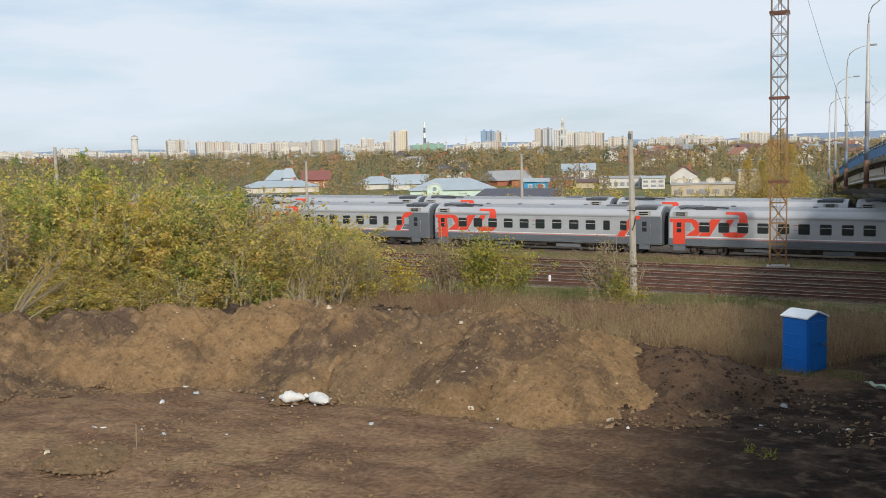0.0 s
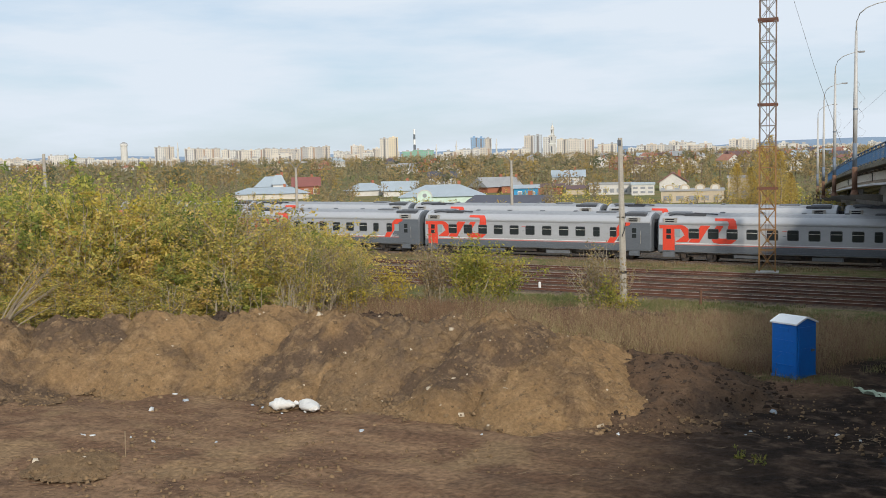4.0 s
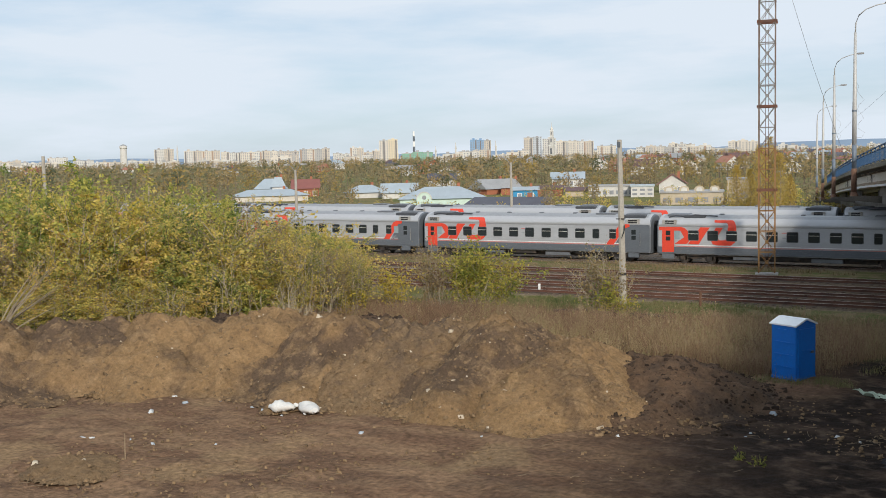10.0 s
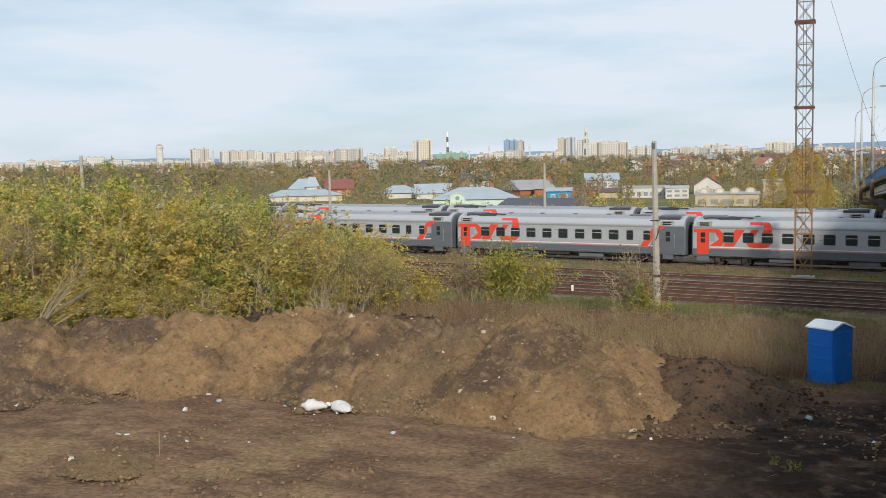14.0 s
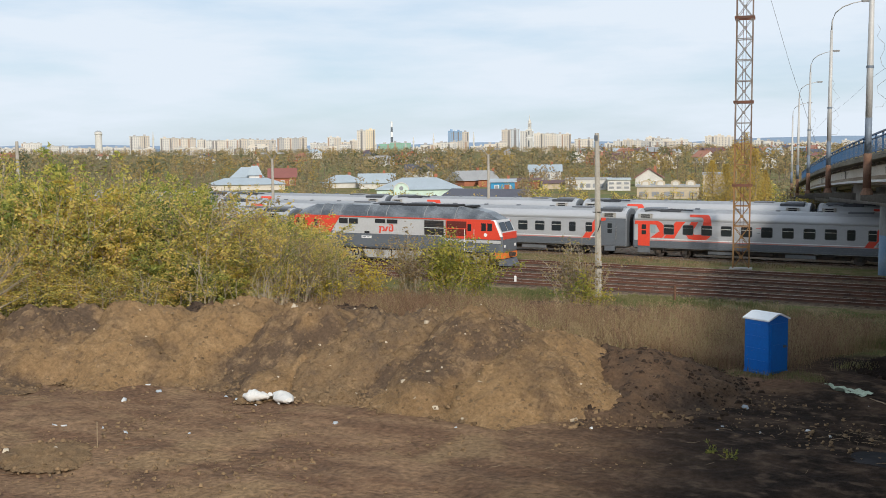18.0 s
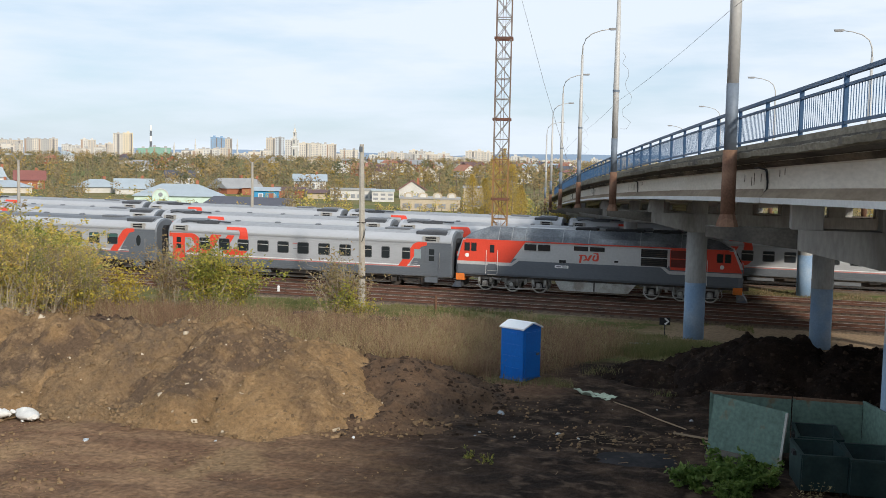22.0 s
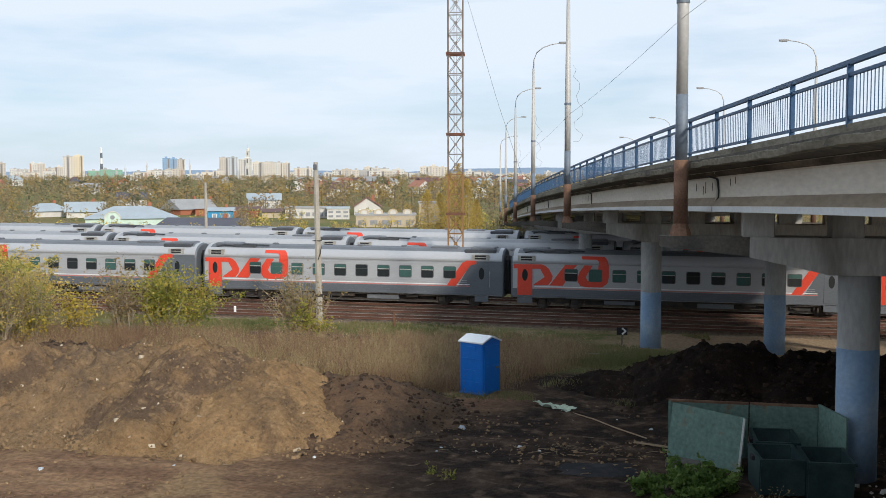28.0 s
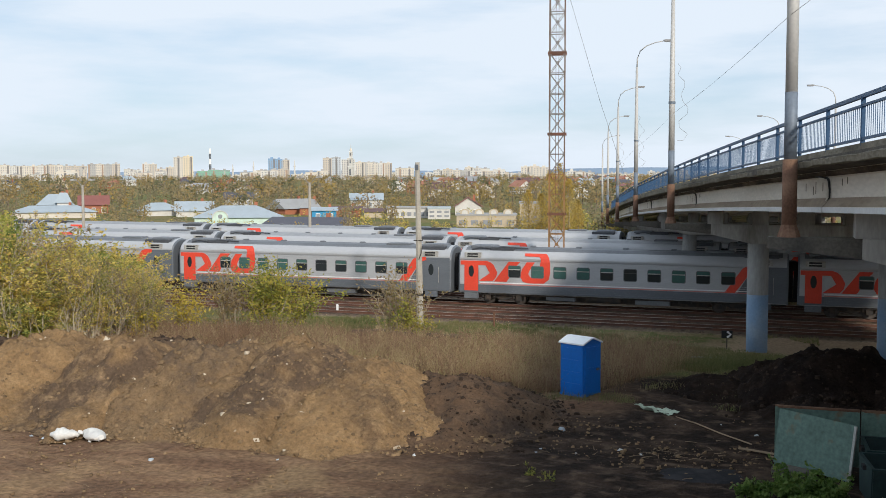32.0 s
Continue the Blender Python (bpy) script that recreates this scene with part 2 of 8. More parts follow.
MASTGREY = mat("mast_grey", (0.25, 0.245, 0.24), 0.7, 0.2, 0.2, 0.6, 12.0, 0.01)
TOILETBLUE = mat("toilet_blue", (0.006, 0.155, 0.56), 0.42, 0.0, 0.10, 1.2, 12.0, 0.008, second=(0.006, 0.125, 0.48))
TOILETROOF = mat("toilet_roof", (0.80, 0.82, 0.83), 0.5, 0.0, 0.06, 2.0, 12.0, 0.005)
SOIL = soil_mat("mound_soil", (0.252, 0.161, 0.084), (0.122, 0.084, 0.057), (0.345, 0.232, 0.130), (0.48, 0.58))
SOIL_PALE = soil_mat("sandy_soil", (0.270, 0.172, 0.088), (0.145, 0.097, 0.060), (0.365, 0.245, 0.133), (0.49, 0.60))
SOIL_GREY = soil_mat("gravelly_soil", (0.218, 0.144, 0.081), (0.128, 0.092, 0.065), (0.29, 0.20, 0.115), (0.49, 0.60))
LOCOGREY = mat("loco_grey", (0.49, 0.49, 0.49), 0.42, 0.1, 0.10, 0.5, 8.0, 0.01)
BOGIEGREY = mat("bogie_grey", (0.30, 0.295, 0.285), 0.65, 0.1, 0.4, 2.0, 16.0, 0.02, second=(0.10, 0.09, 0.08))
RIMGREY = mat("loco_wheel_grey", (0.42, 0.41, 0.39), 0.55, 0.2, 0.35, 2.0, 16.0, 0.02, second=(0.10, 0.09, 0.08))
SOILDARK = soil_mat("dark_soil", (0.122, 0.078, 0.050), (0.072, 0.052, 0.040), (0.168, 0.113, 0.074))
BLACKSOIL = soil_mat("black_soil", (0.023, 0.0155, 0.012), (0.014, 0.010, 0.0085), (0.044, 0.029, 0.021))
DARKROCK = mat("dark_clod", (0.028, 0.019, 0.014), 0.95, 0.0, 0.4, 1.5, 12.0, 0.02, second=(0.060, 0.042, 0.030), island=0.8)
SOILTAN = soil_mat("tan_soil", (0.225, 0.145, 0.080), (0.095, 0.062, 0.038), (0.32, 0.215, 0.125), (0.46, 0.56))
ROCK = mat("clod", (0.265, 0.178, 0.100), 0.95, 0.0, 0.3, 1.5, 12.0, 0.02, second=(0.125, 0.084, 0.050), island=0.9)
BARK = mat("bark", (0.21, 0.17, 0.13), 0.9, 0.0, 0.3, 2.0, 20.0, 0.02, second=(0.12, 0.095, 0.07), island=0.5)
PALEBARK = mat("pale_stems", (0.42, 0.36, 0.27), 0.9, 0.0, 0.25, 2.0, 20.0, 0.01, second=(0.20, 0.16, 0.11), island=0.6)
LEAF_A = leaf_mat("autumn_leaves", [(0.145, 0.17, 0.047), (0.32, 0.305, 0.08), (0.53, 0.44, 0.115), (0.69, 0.51, 0.135), (0.53, 0.34, 0.135)], 0.6, 0.42)
LEAF_B = leaf_mat("green_leaves", [(0.11, 0.16, 0.042), (0.24, 0.285, 0.07), (0.44, 0.42, 0.095), (0.61, 0.51, 0.115)], 0.6, 0.42)
LEAF_O = leaf_mat("olive_leaves", [(0.10, 0.135, 0.03), (0.20, 0.215, 0.045), (0.31, 0.30, 0.06), (0.47, 0.40, 0.075), (0.38, 0.27, 0.08)], 0.6, 0.42)
LEAF_E = leaf_mat("dull_green_leaves", [(0.09, 0.125, 0.03), (0.17, 0.20, 0.045), (0.29, 0.285, 0.06), (0.45, 0.37, 0.075)], 0.5)
LEAF_C = leaf_mat("yellow_leaves", [(0.26, 0.25, 0.05), (0.46, 0.37, 0.06), (0.55, 0.42, 0.07), (0.38, 0.25, 0.08)])
LEAF_D = leaf_mat("brown_twigs", [(0.20, 0.15, 0.09), (0.30, 0.23, 0.13), (0.34, 0.24, 0.11), (0.24, 0.24, 0.08)])
LEAF_G = leaf_mat("weed_leaves", [(0.05, 0.095, 0.02), (0.11, 0.185, 0.04), (0.22, 0.29, 0.08)], 1.5)
LEAF_W = leaf_mat("wormwood", [(0.24, 0.30, 0.12), (0.38, 0.43, 0.19), (0.54, 0.55, 0.27), (0.62, 0.56, 0.31)], 1.5)
WOODS = leaf_mat("far_foliage", [(0.19, 0.175, 0.105), (0.26, 0.22, 0.13), (0.33, 0.255, 0.13), (0.39, 0.275, 0.12), (0.27, 0.215, 0.16)], 0.085, 0.12)
WOODS_Y = leaf_mat("far_yellow_foliage", [(0.28, 0.21, 0.085), (0.37, 0.265, 0.09), (0.42, 0.285, 0.09)], 0.2, 0.2)
WOODS_G = leaf_mat("far_green_foliage", [(0.12, 0.13, 0.075), (0.17, 0.165, 0.09), (0.22, 0.195, 0.105)], 0.05, 0.15)
DRYGRASS = leaf_mat("dry_grass", [(0.17, 0.12, 0.065), (0.25, 0.18, 0.10), (0.34, 0.255, 0.145), (0.21, 0.15, 0.085), (0.16, 0.15, 0.06)], 0.6)


# ---------------------------------------------------------------- mesh tools
class MB:
    """Collects faces of one mesh."""

    def __init__(self):
        self.v, self.f = [], []

    def poly(self, pts):
        n = len(self.v)
        self.v += [tuple(p) for p in pts]
        self.f.append(tuple(range(n, n + len(pts))))
        return self

    def box(self, x0, x1, y0, y1, z0, z1):
        n = len(self.v)
        self.v += [(x0, y0, z0), (x1, y0, z0), (x1, y1, z0), (x0, y1, z0), (x0, y0, z1), (x1, y0, z1), (x1, y1, z1), (x0, y1, z1)]
        self.f += [tuple(n + i for i in q) for q in ((3, 2, 1, 0), (4, 5, 6, 7), (0, 1, 5, 4), (1, 2, 6, 5), (2, 3, 7, 6), (3, 0, 4, 7))]
        return self

    def cbox(self, x0, x1, y0, y1, z0, z1, c=0.03):
        """A box with chamfered upright edges and top."""
        ring = lambda a: [(x0 + a + c, y0 + a), (x1 - a - c, y0 + a), (x1 - a, y0 + a + c), (x1 - a, y1 - a - c), (x1 - a - c, y1 - a), (x0 + a + c, y1 - a), (x0 + a, y1 - a - c), (x0 + a, y0 + a + c)]
        return self.loft([[(x, y, z0) for x, y in ring(0)], [(x, y, z1 - c) for x, y in ring(0)], [(x, y, z1) for x, y in ring(c)]])

    def loft(self, rings, caps=True, closed=True):
        n0, k = len(self.v), len(rings[0])
        for r in rings:
            self.v += [tuple(p) for p in r]
        for i in range(len(rings) - 1):
            for j in range(k if closed else k - 1):
                a, b = n0 + i * k + j, n0 + i * k + (j + 1) % k
                self.f.append((a, b, b + k, a + k))
        if caps:
            self.f.append(tuple(n0 + j for j in reversed(range(k))))
            self.f.append(tuple(n0 + (len(rings) - 1) * k + j for j in range(k)))
        return self

    def prism(self, poly, axis, a, b):
        """A polygon in the plane across the axis, drawn out from a to b."""
        put = {"x": lambda u, w, s: (s, u, w), "y": lambda u, w, s: (u, s, w), "z": lambda u, w, s: (u, w, s)}[axis]
        return self.loft([[put(u, w, s) for u, w in poly] for s in (a, b)])

    def tube(self, pts, radii, n=6):
        pts = [Vector(p) for p in pts]
        if not isinstance(radii, (list, tuple)):
            radii = [radii] * len(pts)
        rings = []
        for i, p in enumerate(pts):
            d = (pts[min(i + 1, len(pts) - 1)] - pts[max(i - 1, 0)]).normalized()
            a = d.cross(Vector((0, 0, 1)) if abs(d.z) < 0.9 else Vector((1, 0, 0))).normalized()
            b = d.cross(a)
            rings.append([p + (a * math.cos(2 * math.pi * j / n) + b * math.sin(2 * math.pi * j / n)) * radii[i] for j in range(n)])
        return self.loft(rings)

    def disc(self, c, axis, r, w, n=16):
        d = Vector((0, 1, 0)) if axis == "y" else Vector((1, 0, 0)) if axis == "x" else Vector((0, 0, 1))
        c = Vector(c)
        return self.tube([c - d * w / 2, c + d * w / 2], r, n)

    def mesh(self, name, material=None, smooth=False):
        me = bpy.data.meshes.new(name)
        me.from_pydata(self.v, [], self.f)
        if material:
            me.materials.append(material)
        if smooth:
            me.shade_smooth()
        me.update()
        return me


def part(name, mb, material, parent, label="", smooth=False):
    """One mesh object under a thing or a part."""
    ob = new(name, mb.mesh(name, material, smooth) if isinstance(mb, MB) else mb)
    ob.parent = parent
    if label:
        ob["label"] = label
    return ob


def thing(name, m, label, category, group="", kind=""):
    ob = new(name)
    ob.matrix_basis = m
    return tagged(ob, label, category, group, kind)


def solid(name, mb, material, label, category, m=None, group="", kind="", smooth=False):
    ob = new(name, mb.mesh(name, material, smooth))
    if m is not None:
        ob.matrix_basis = m
    return tagged(ob, label, category, group, kind)


def grid_mesh(name, X, Y, Z, material):
    """A sheet from arrays of places."""
    r, c = X.shape
    me = bpy.data.meshes.new(name)
    co = np.stack([X, Y, Z], -1).reshape(-1, 3)
    i = np.arange(r * c).reshape(r, c)
    q = np.stack([i[:-1, :-1], i[:-1, 1:], i[1:, 1:], i[1:, :-1]], -1).reshape(-1, 4)
    quads_to_mesh(me, co, q)
    me.materials.append(material)
    me.shade_smooth()
    return me


def quads_to_mesh(me, co, q):
    me.vertices.add(len(co))
    me.vertices.foreach_set("co", np.ascontiguousarray(co, dtype=np.float32).ravel())
    me.loops.add(q.size)
    me.loops.foreach_set("vertex_index", q.ravel().astype(np.int32))
    me.polygons.add(len(q))
    me.polygons.foreach_set("loop_start", (np.arange(len(q)) * q.shape[1]).astype(np.int32))
    me.update(calc_edges=True)


def vnoise(x, y, seed=0):
    """Smooth value noise in arrays, about -1 to 1."""
    xi, yi = np.floor(x).astype(np.int64), np.floor(y).astype(np.int64)
    fx, fy = x - xi, y - yi
    fx, fy = fx * fx * (3 - 2 * fx), fy * fy * (3 - 2 * fy)

    def h(a, b):
        n = (a * 374761393 + b * 668265263 + seed * 1442695041) & 0x7FFFFFFF
        n = ((n ^ (n >> 13)) * 1274126177) & 0x7FFFFFFF
        return ((n ^ (n >> 16)) & 0xFFFF) / 32767.5 - 1

    return (h(xi, yi) * (1 - fx) + h(xi + 1, yi) * fx) * (1 - fy) + (h(xi, yi + 1) * (1 - fx) + h(xi + 1, yi + 1) * fx) * fy


def fbm(x, y, octaves=4, seed=0):
    return sum(vnoise(x * 2 ** k, y * 2 ** k, seed + k) / 2 ** k for k in range(octaves))


def sstep(a, b, x):
    u = np.clip((x - a) / (b - a), 0, 1)
    return u * u * (3 - 2 * u)


# ---------------------------------------------------------------- ground
def grade(x):
    return -0.006 * (np.clip(x, -120, 60) + 10)


def slope_up(x, y):
    """Height of the paved embankment cone beside the bridge."""
    s = (x - 9.7) * 0.585 - (y - 27.1) * 0.81
    return np.clip(s, 0, 14) * 0.42


def gz(x, y):
    """Height of the ground."""
    x, y = np.asarray(x, float), np.asarray(y, float)
    r = np.hypot(x, y)
    k = sstep(42, 66, y)
    z = k * (-1.38 + grade(x))
    far = sstep(118, 165, y)
    z = z * (1 - far) + far * (-0.6)
    z = z + np.clip(r - 200, 0, 800) * 0.011 * far + np.clip(r - 1000, 0, 2900) * 0.005
    z = z + slope_up(x, y)
    return z


def gzs(x, y):
    return float(gz(x, y))


def at(az, d):
    """Place at a bearing (degrees clockwise from the y axis) and distance."""
    return d * math.sin(radians(az)), d * math.cos(radians(az))


def ground_material():
    m = bpy.data.materials.new("ground")
    m.use_nodes = True
    t = m.node_tree
    b = t.nodes["Principled BSDF"]
    b.inputs["Roughness"].default_value = 0.95
    b.inputs["Specular IOR Level"].default_value = 0.06
    g = t.nodes.new("ShaderNodeNewGeometry")
    sep = t.nodes.new("ShaderNodeSeparateXYZ")
    t.links.new(g.outputs["Position"], sep.inputs[0])

    def noise_node(scale, detail=5.0, stretch=None):
        n = t.nodes.new("ShaderNodeTexNoise")
        n.inputs["Scale"].default_value, n.inputs["Detail"].default_value = scale, detail
        if stretch:
            mp = t.nodes.new("ShaderNodeMapping")
            mp.inputs["Scale"].default_value = stretch[:3]
            mp.inputs["Rotation"].default_value = (0, 0, stretch[3])
            t.links.new(g.outputs["Position"], mp.inputs["Vector"])
            t.links.new(mp.outputs["Vector"], n.inputs["Vector"])
        else:
            t.links.new(g.outputs["Position"], n.inputs["Vector"])
        return n.outputs["Fac"]

    def math_node(op, a, c, d=None):
        n = t.nodes.new("ShaderNodeMath")
        n.operation = op
        for i, v in enumerate((a, c, d)):
            if v is None:
                continue
            if isinstance(v, (int, float)):
                n.inputs[i].default_value = v
            else:
                t.links.new(v, n.inputs[i])
        return n.outputs[0]

    def mix(f, a, c):
        n = t.nodes.new("ShaderNodeMix")
        n.data_type = "RGBA"
        for i, v in ((0, f), (6, a), (7, c)):
            if isinstance(v, tuple):
                n.inputs[i].default_value = (*v, 1)
            else:
                t.links.new(v, n.inputs[i])
        return n.outputs[2]

    def band(v, a, c):
        n = t.nodes.new("ShaderNodeMapRange")
        n.interpolation_type = "SMOOTHSTEP"
        n.inputs["From Min"].default_value, n.inputs["From Max"].default_value = a, c
        t.links.new(v, n.inputs["Value"])
        return n.outputs["Result"]

    big, midn, fine = noise_node(0.12), noise_node(0.7), noise_node(6.0, 6.0)
    grit = noise_node(6.0, 10.0)
    track = noise_node(1.0, 3.0, (0.26, 0.8, 1.0, 0.42))
    wob = math_node("MULTIPLY_ADD", big, 9.0, -4.5)
    wob2 = math_node("MULTIPLY_ADD", midn, 3.0, -1.5)
    y = math_node("ADD", math_node("ADD", sep.outputs["Y"], wob), wob2)
    dirt = mix(band(track, 0.38, 0.62), (0.152, 0.090, 0.056), (0.222, 0.140, 0.084))
    dirt = mix(band(midn, 0.48, 0.72), dirt, (0.122, 0.076, 0.050))
    dirt = mix(band(noise_node(0.33, 6.0), 0.52, 0.66), dirt, (0.235, 0.155, 0.088))
    # Black soil by the bridge, with the bridge's shade put into its colour.
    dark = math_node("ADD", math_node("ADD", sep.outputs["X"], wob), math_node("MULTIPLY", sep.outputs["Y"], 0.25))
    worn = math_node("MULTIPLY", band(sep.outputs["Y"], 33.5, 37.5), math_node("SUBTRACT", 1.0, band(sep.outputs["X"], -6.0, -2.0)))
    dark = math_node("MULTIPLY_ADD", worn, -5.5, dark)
    shaded_wet = mix(band(midn, 0.45, 0.7), (0.021, 0.015, 0.012), (0.060, 0.040, 0.028))
    shaded_wet = mix(band(noise_node(2.0, 10.0, (0.8, 1.0, 1.0, 0.75)), 0.50, 0.70), shaded_wet, (0.088, 0.061, 0.043))
    dirt = mix(band(dark, -6.8, 1.0), dirt, shaded_wet)
    grass = mix(band(midn, 0.4, 0.62), (0.20, 0.155, 0.085), (0.115, 0.125, 0.045))
    ballast = mix(band(fine, 0.35, 0.65), (0.10, 0.082, 0.065), (0.24, 0.19, 0.15))
    ballast = mix(band(midn, 0.4, 0.65), ballast, (0.19, 0.14, 0.092))
    meadow = mix(band(big, 0.4, 0.6), (0.20, 0.165, 0.08), (0.14, 0.15, 0.06))
    c = mix(band(y, 43, 46), dirt, grass)
    bare = math_node("MULTIPLY", band(y, 47, 50), band(math_node("ADD", sep.outputs["X"], wob), -5.0, -1.0))
    c = mix(bare, c, (0.36, 0.265, 0.175))
    yy = math_node("ADD", sep.outputs["Y"], math_node("MULTIPLY_ADD", midn, 1.6, -0.8))
    c = mix(band(yy, 66.6, 67.3), c, ballast)
    c = mix(band(yy, 84.0, 85.5), c, grass)
    c = mix(band(yy, 89.5, 91.0), c, ballast)
    c = mix(band(yy, 113.0, 116.0), c, meadow)
    rng = t.nodes.new("ShaderNodeMapRange")
    rng.inputs["From Min"].default_value, rng.inputs["From Max"].default_value = 0.28, 0.72
    rng.inputs["To Min"].default_value, rng.inputs["To Max"].default_value = 0.66, 1.34
    t.links.new(grit, rng.inputs["Value"])
    mul = t.nodes.new("ShaderNodeVectorMath")
    mul.operation = "SCALE"
    t.links.new(c, mul.inputs[0])
    t.links.new(rng.outputs["Result"], mul.inputs["Scale"])
    t.links.new(mul.outputs[0], b.inputs["Base Color"])
    bp = t.nodes.new("ShaderNodeBump")
    bp.inputs["Strength"].default_value, bp.inputs["Distance"].default_value = 1.0, 0.10
    t.links.new(grit, bp.inputs["Height"])
    t.links.new(bp.outputs["Normal"], b.inputs["Normal"])
    return m


def axis_steps(lo, a, b, hi, step, grow=1.16):
    """Even steps from a to b, then growing steps out to lo and hi."""
    mid = list(np.arange(a, b, step))
    left, s = [], step
    v = a
    while v > lo:
        s *= grow
        v -= s
        left.append(max(v, lo))
    right, s = [], step
    v = mid[-1]
    while v < hi:
        s *= grow
        v += s
        right.append(min(v, hi))
    return np.array(left[::-1] + mid + right)


def build_ground():
    xs = axis_steps(-4700, -36, 26, 4700, 0.14)
    ys = axis_steps(-4700, 14, 48, 4700, 0.14)
    X, Y = np.meshgrid(xs, ys)
    Z = gz(X, Y)
    near = sstep(-60, -40, X) * sstep(45, 30, X) * sstep(70, 50, Y) * sstep(0, 12, Y)
    rut = np.sin((Y * 0.94 + X * 0.34 + 1.2 * vnoise(X * 0.09, Y * 0.2, 5)) * 1.9)
    rough = 0.10 * fbm(X * 0.22, Y * 0.22, 3, 11) + 0.035 * fbm(X * 1.7, Y * 1.7, 3, 21) - 0.05 * np.clip(rut - 0.55, 0, 1) * sstep(44, 36, Y)
    Z = Z + near * rough * np.where(slope_up(X, Y) > 0.02, 0.0, 1.0)
    ob = new("ground", grid_mesh("ground", X, Y, Z, ground_material()))
    tagged(ob, "rutted brown earth giving way to dry grass and ballast", "ground", kind="structure")
    # far hills on the horizon, distance haze put into their blue colour
    n = 160
    ang = np.radians(np.linspace(-75, 75, n))
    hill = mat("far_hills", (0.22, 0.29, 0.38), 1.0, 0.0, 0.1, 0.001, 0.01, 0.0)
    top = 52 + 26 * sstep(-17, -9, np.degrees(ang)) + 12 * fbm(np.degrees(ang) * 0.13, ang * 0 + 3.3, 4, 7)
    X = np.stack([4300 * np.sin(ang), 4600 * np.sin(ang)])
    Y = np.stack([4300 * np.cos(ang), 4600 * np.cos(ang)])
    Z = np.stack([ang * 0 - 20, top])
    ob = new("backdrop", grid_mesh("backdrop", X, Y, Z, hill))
    tagged(ob, "wooded ridge on the horizon in painted blue haze", "hills", kind="structure")


build_ground()


# ---------------------------------------------------------------- railway tracks
TRACKS = {"front": 69.0, "second": 72.85, "main": 77.0, "fourth": 82.0, "siding": 93.0, "far": 108.9}
PITCH = 24.54


def rail_z(x, y):
    return -1.13 - (0.2 if y > 90 else 0.0) + float(grade(x))


def build_tracks():
    for key, y in TRACKS.items():
        x0, x1 = -230.0, 130.0
        t = thing("railway_track", pose(0, 0, 0), "rusty rails on dark sleepers bedded in ballast", "railway track", "parallel tracks", "structure")
        z = lambda x: rail_z(x, y)
        xs = [x0, -120, 60, x1]
        for off in (-0.76, 0.76):
            prof = [(-0.065, -0.17), (0.065, -0.17), (0.03, -0.13), (0.03, -0.05), (0.037, -0.012), (-0.037, -0.012), (-0.03, -0.05), (-0.03, -0.13)]
            r = part("rail", MB().loft([[(x, y + off + a, z(x) + b) for a, b in prof] for x in xs]), RAILSTEEL, t)
            part("running_surface", MB().loft([[(x, y + off + a, z(x) + b) for a, b in ((-0.033, -0.012), (0.033, -0.012), (0.033, 0), (-0.033, 0))] for x in xs]), RAILHEAD, r, "worn bright rail head")
        s = MB()
        for i in range(int((x1 - x0) / 0.6)):
            x = x0 + i * 0.6 + random.uniform(-0.04, 0.04)
            h = z(x) - 0.17 + random.uniform(-0.015, 0.01)
            s.box(x - 0.12, x + 0.12, y - 1.36, y + 1.36, h - 0.18, h)
        tagged(part("sleepers", s, SLEEPER, t), kind="stuff")
        bed = MB().loft([[(x, y - 2.2, z(x) - 0.55), (x, y - 1.6, z(x) - 0.21), (x, y + 1.6, z(x) - 0.21), (x, y + 2.2, z(x) - 0.55)] for x in xs])
        part("ballast_bed", bed, BALLAST, t, "grey-brown crushed stone bed")


BALLAST = mat("ballast", (0.155, 0.115, 0.082), 0.95, 0.0, 0.5, 0.6, 9.0, 0.05, second=(0.085, 0.062, 0.046))
build_tracks()


# ---------------------------------------------------------------- passenger cars
def strip(pts, width, y0, y1):
    """A band of even width along a line in the x-z plane, with thickness from y0 to y1."""
    left, right = [], []
    for i, p in enumerate(pts):
        a, b = Vector(pts[max(i - 1, 0)]), Vector(pts[min(i + 1, len(pts) - 1)])
        d = (b - a).normalized()
        n = Vector((-d.y, d.x)) * width / 2
        left.append(Vector(p) + n)
        right.append(Vector(p) - n)
    return MB().loft([[(a.x, y0, a.y), (b.x, y0, b.y), (b.x, y1, b.y), (a.x, y1, a.y)] for a, b in zip(left, right)])


def arc(cx, cz, rx, rz, a0, a1, n=6):
    return [(cx + rx * math.cos(radians(a0 + (a1 - a0) * i / n)), cz + rz * math.sin(radians(a0 + (a1 - a0) * i / n))) for i in range(n + 1)]


def car_section(y_scale=1.0):
    side = [(-1.48, 0.84), (-1.555, 1.05), (-1.555, 3.32)]
    roof = [(-1.555 * math.cos(a), 3.32 + 1.02 * math.sin(a)) for a in (0.25, 0.5, 0.8, 1.15, 1.57)]
    half = side + roof
    return half + [(-u, w) for u, w in reversed(half[:-1])]


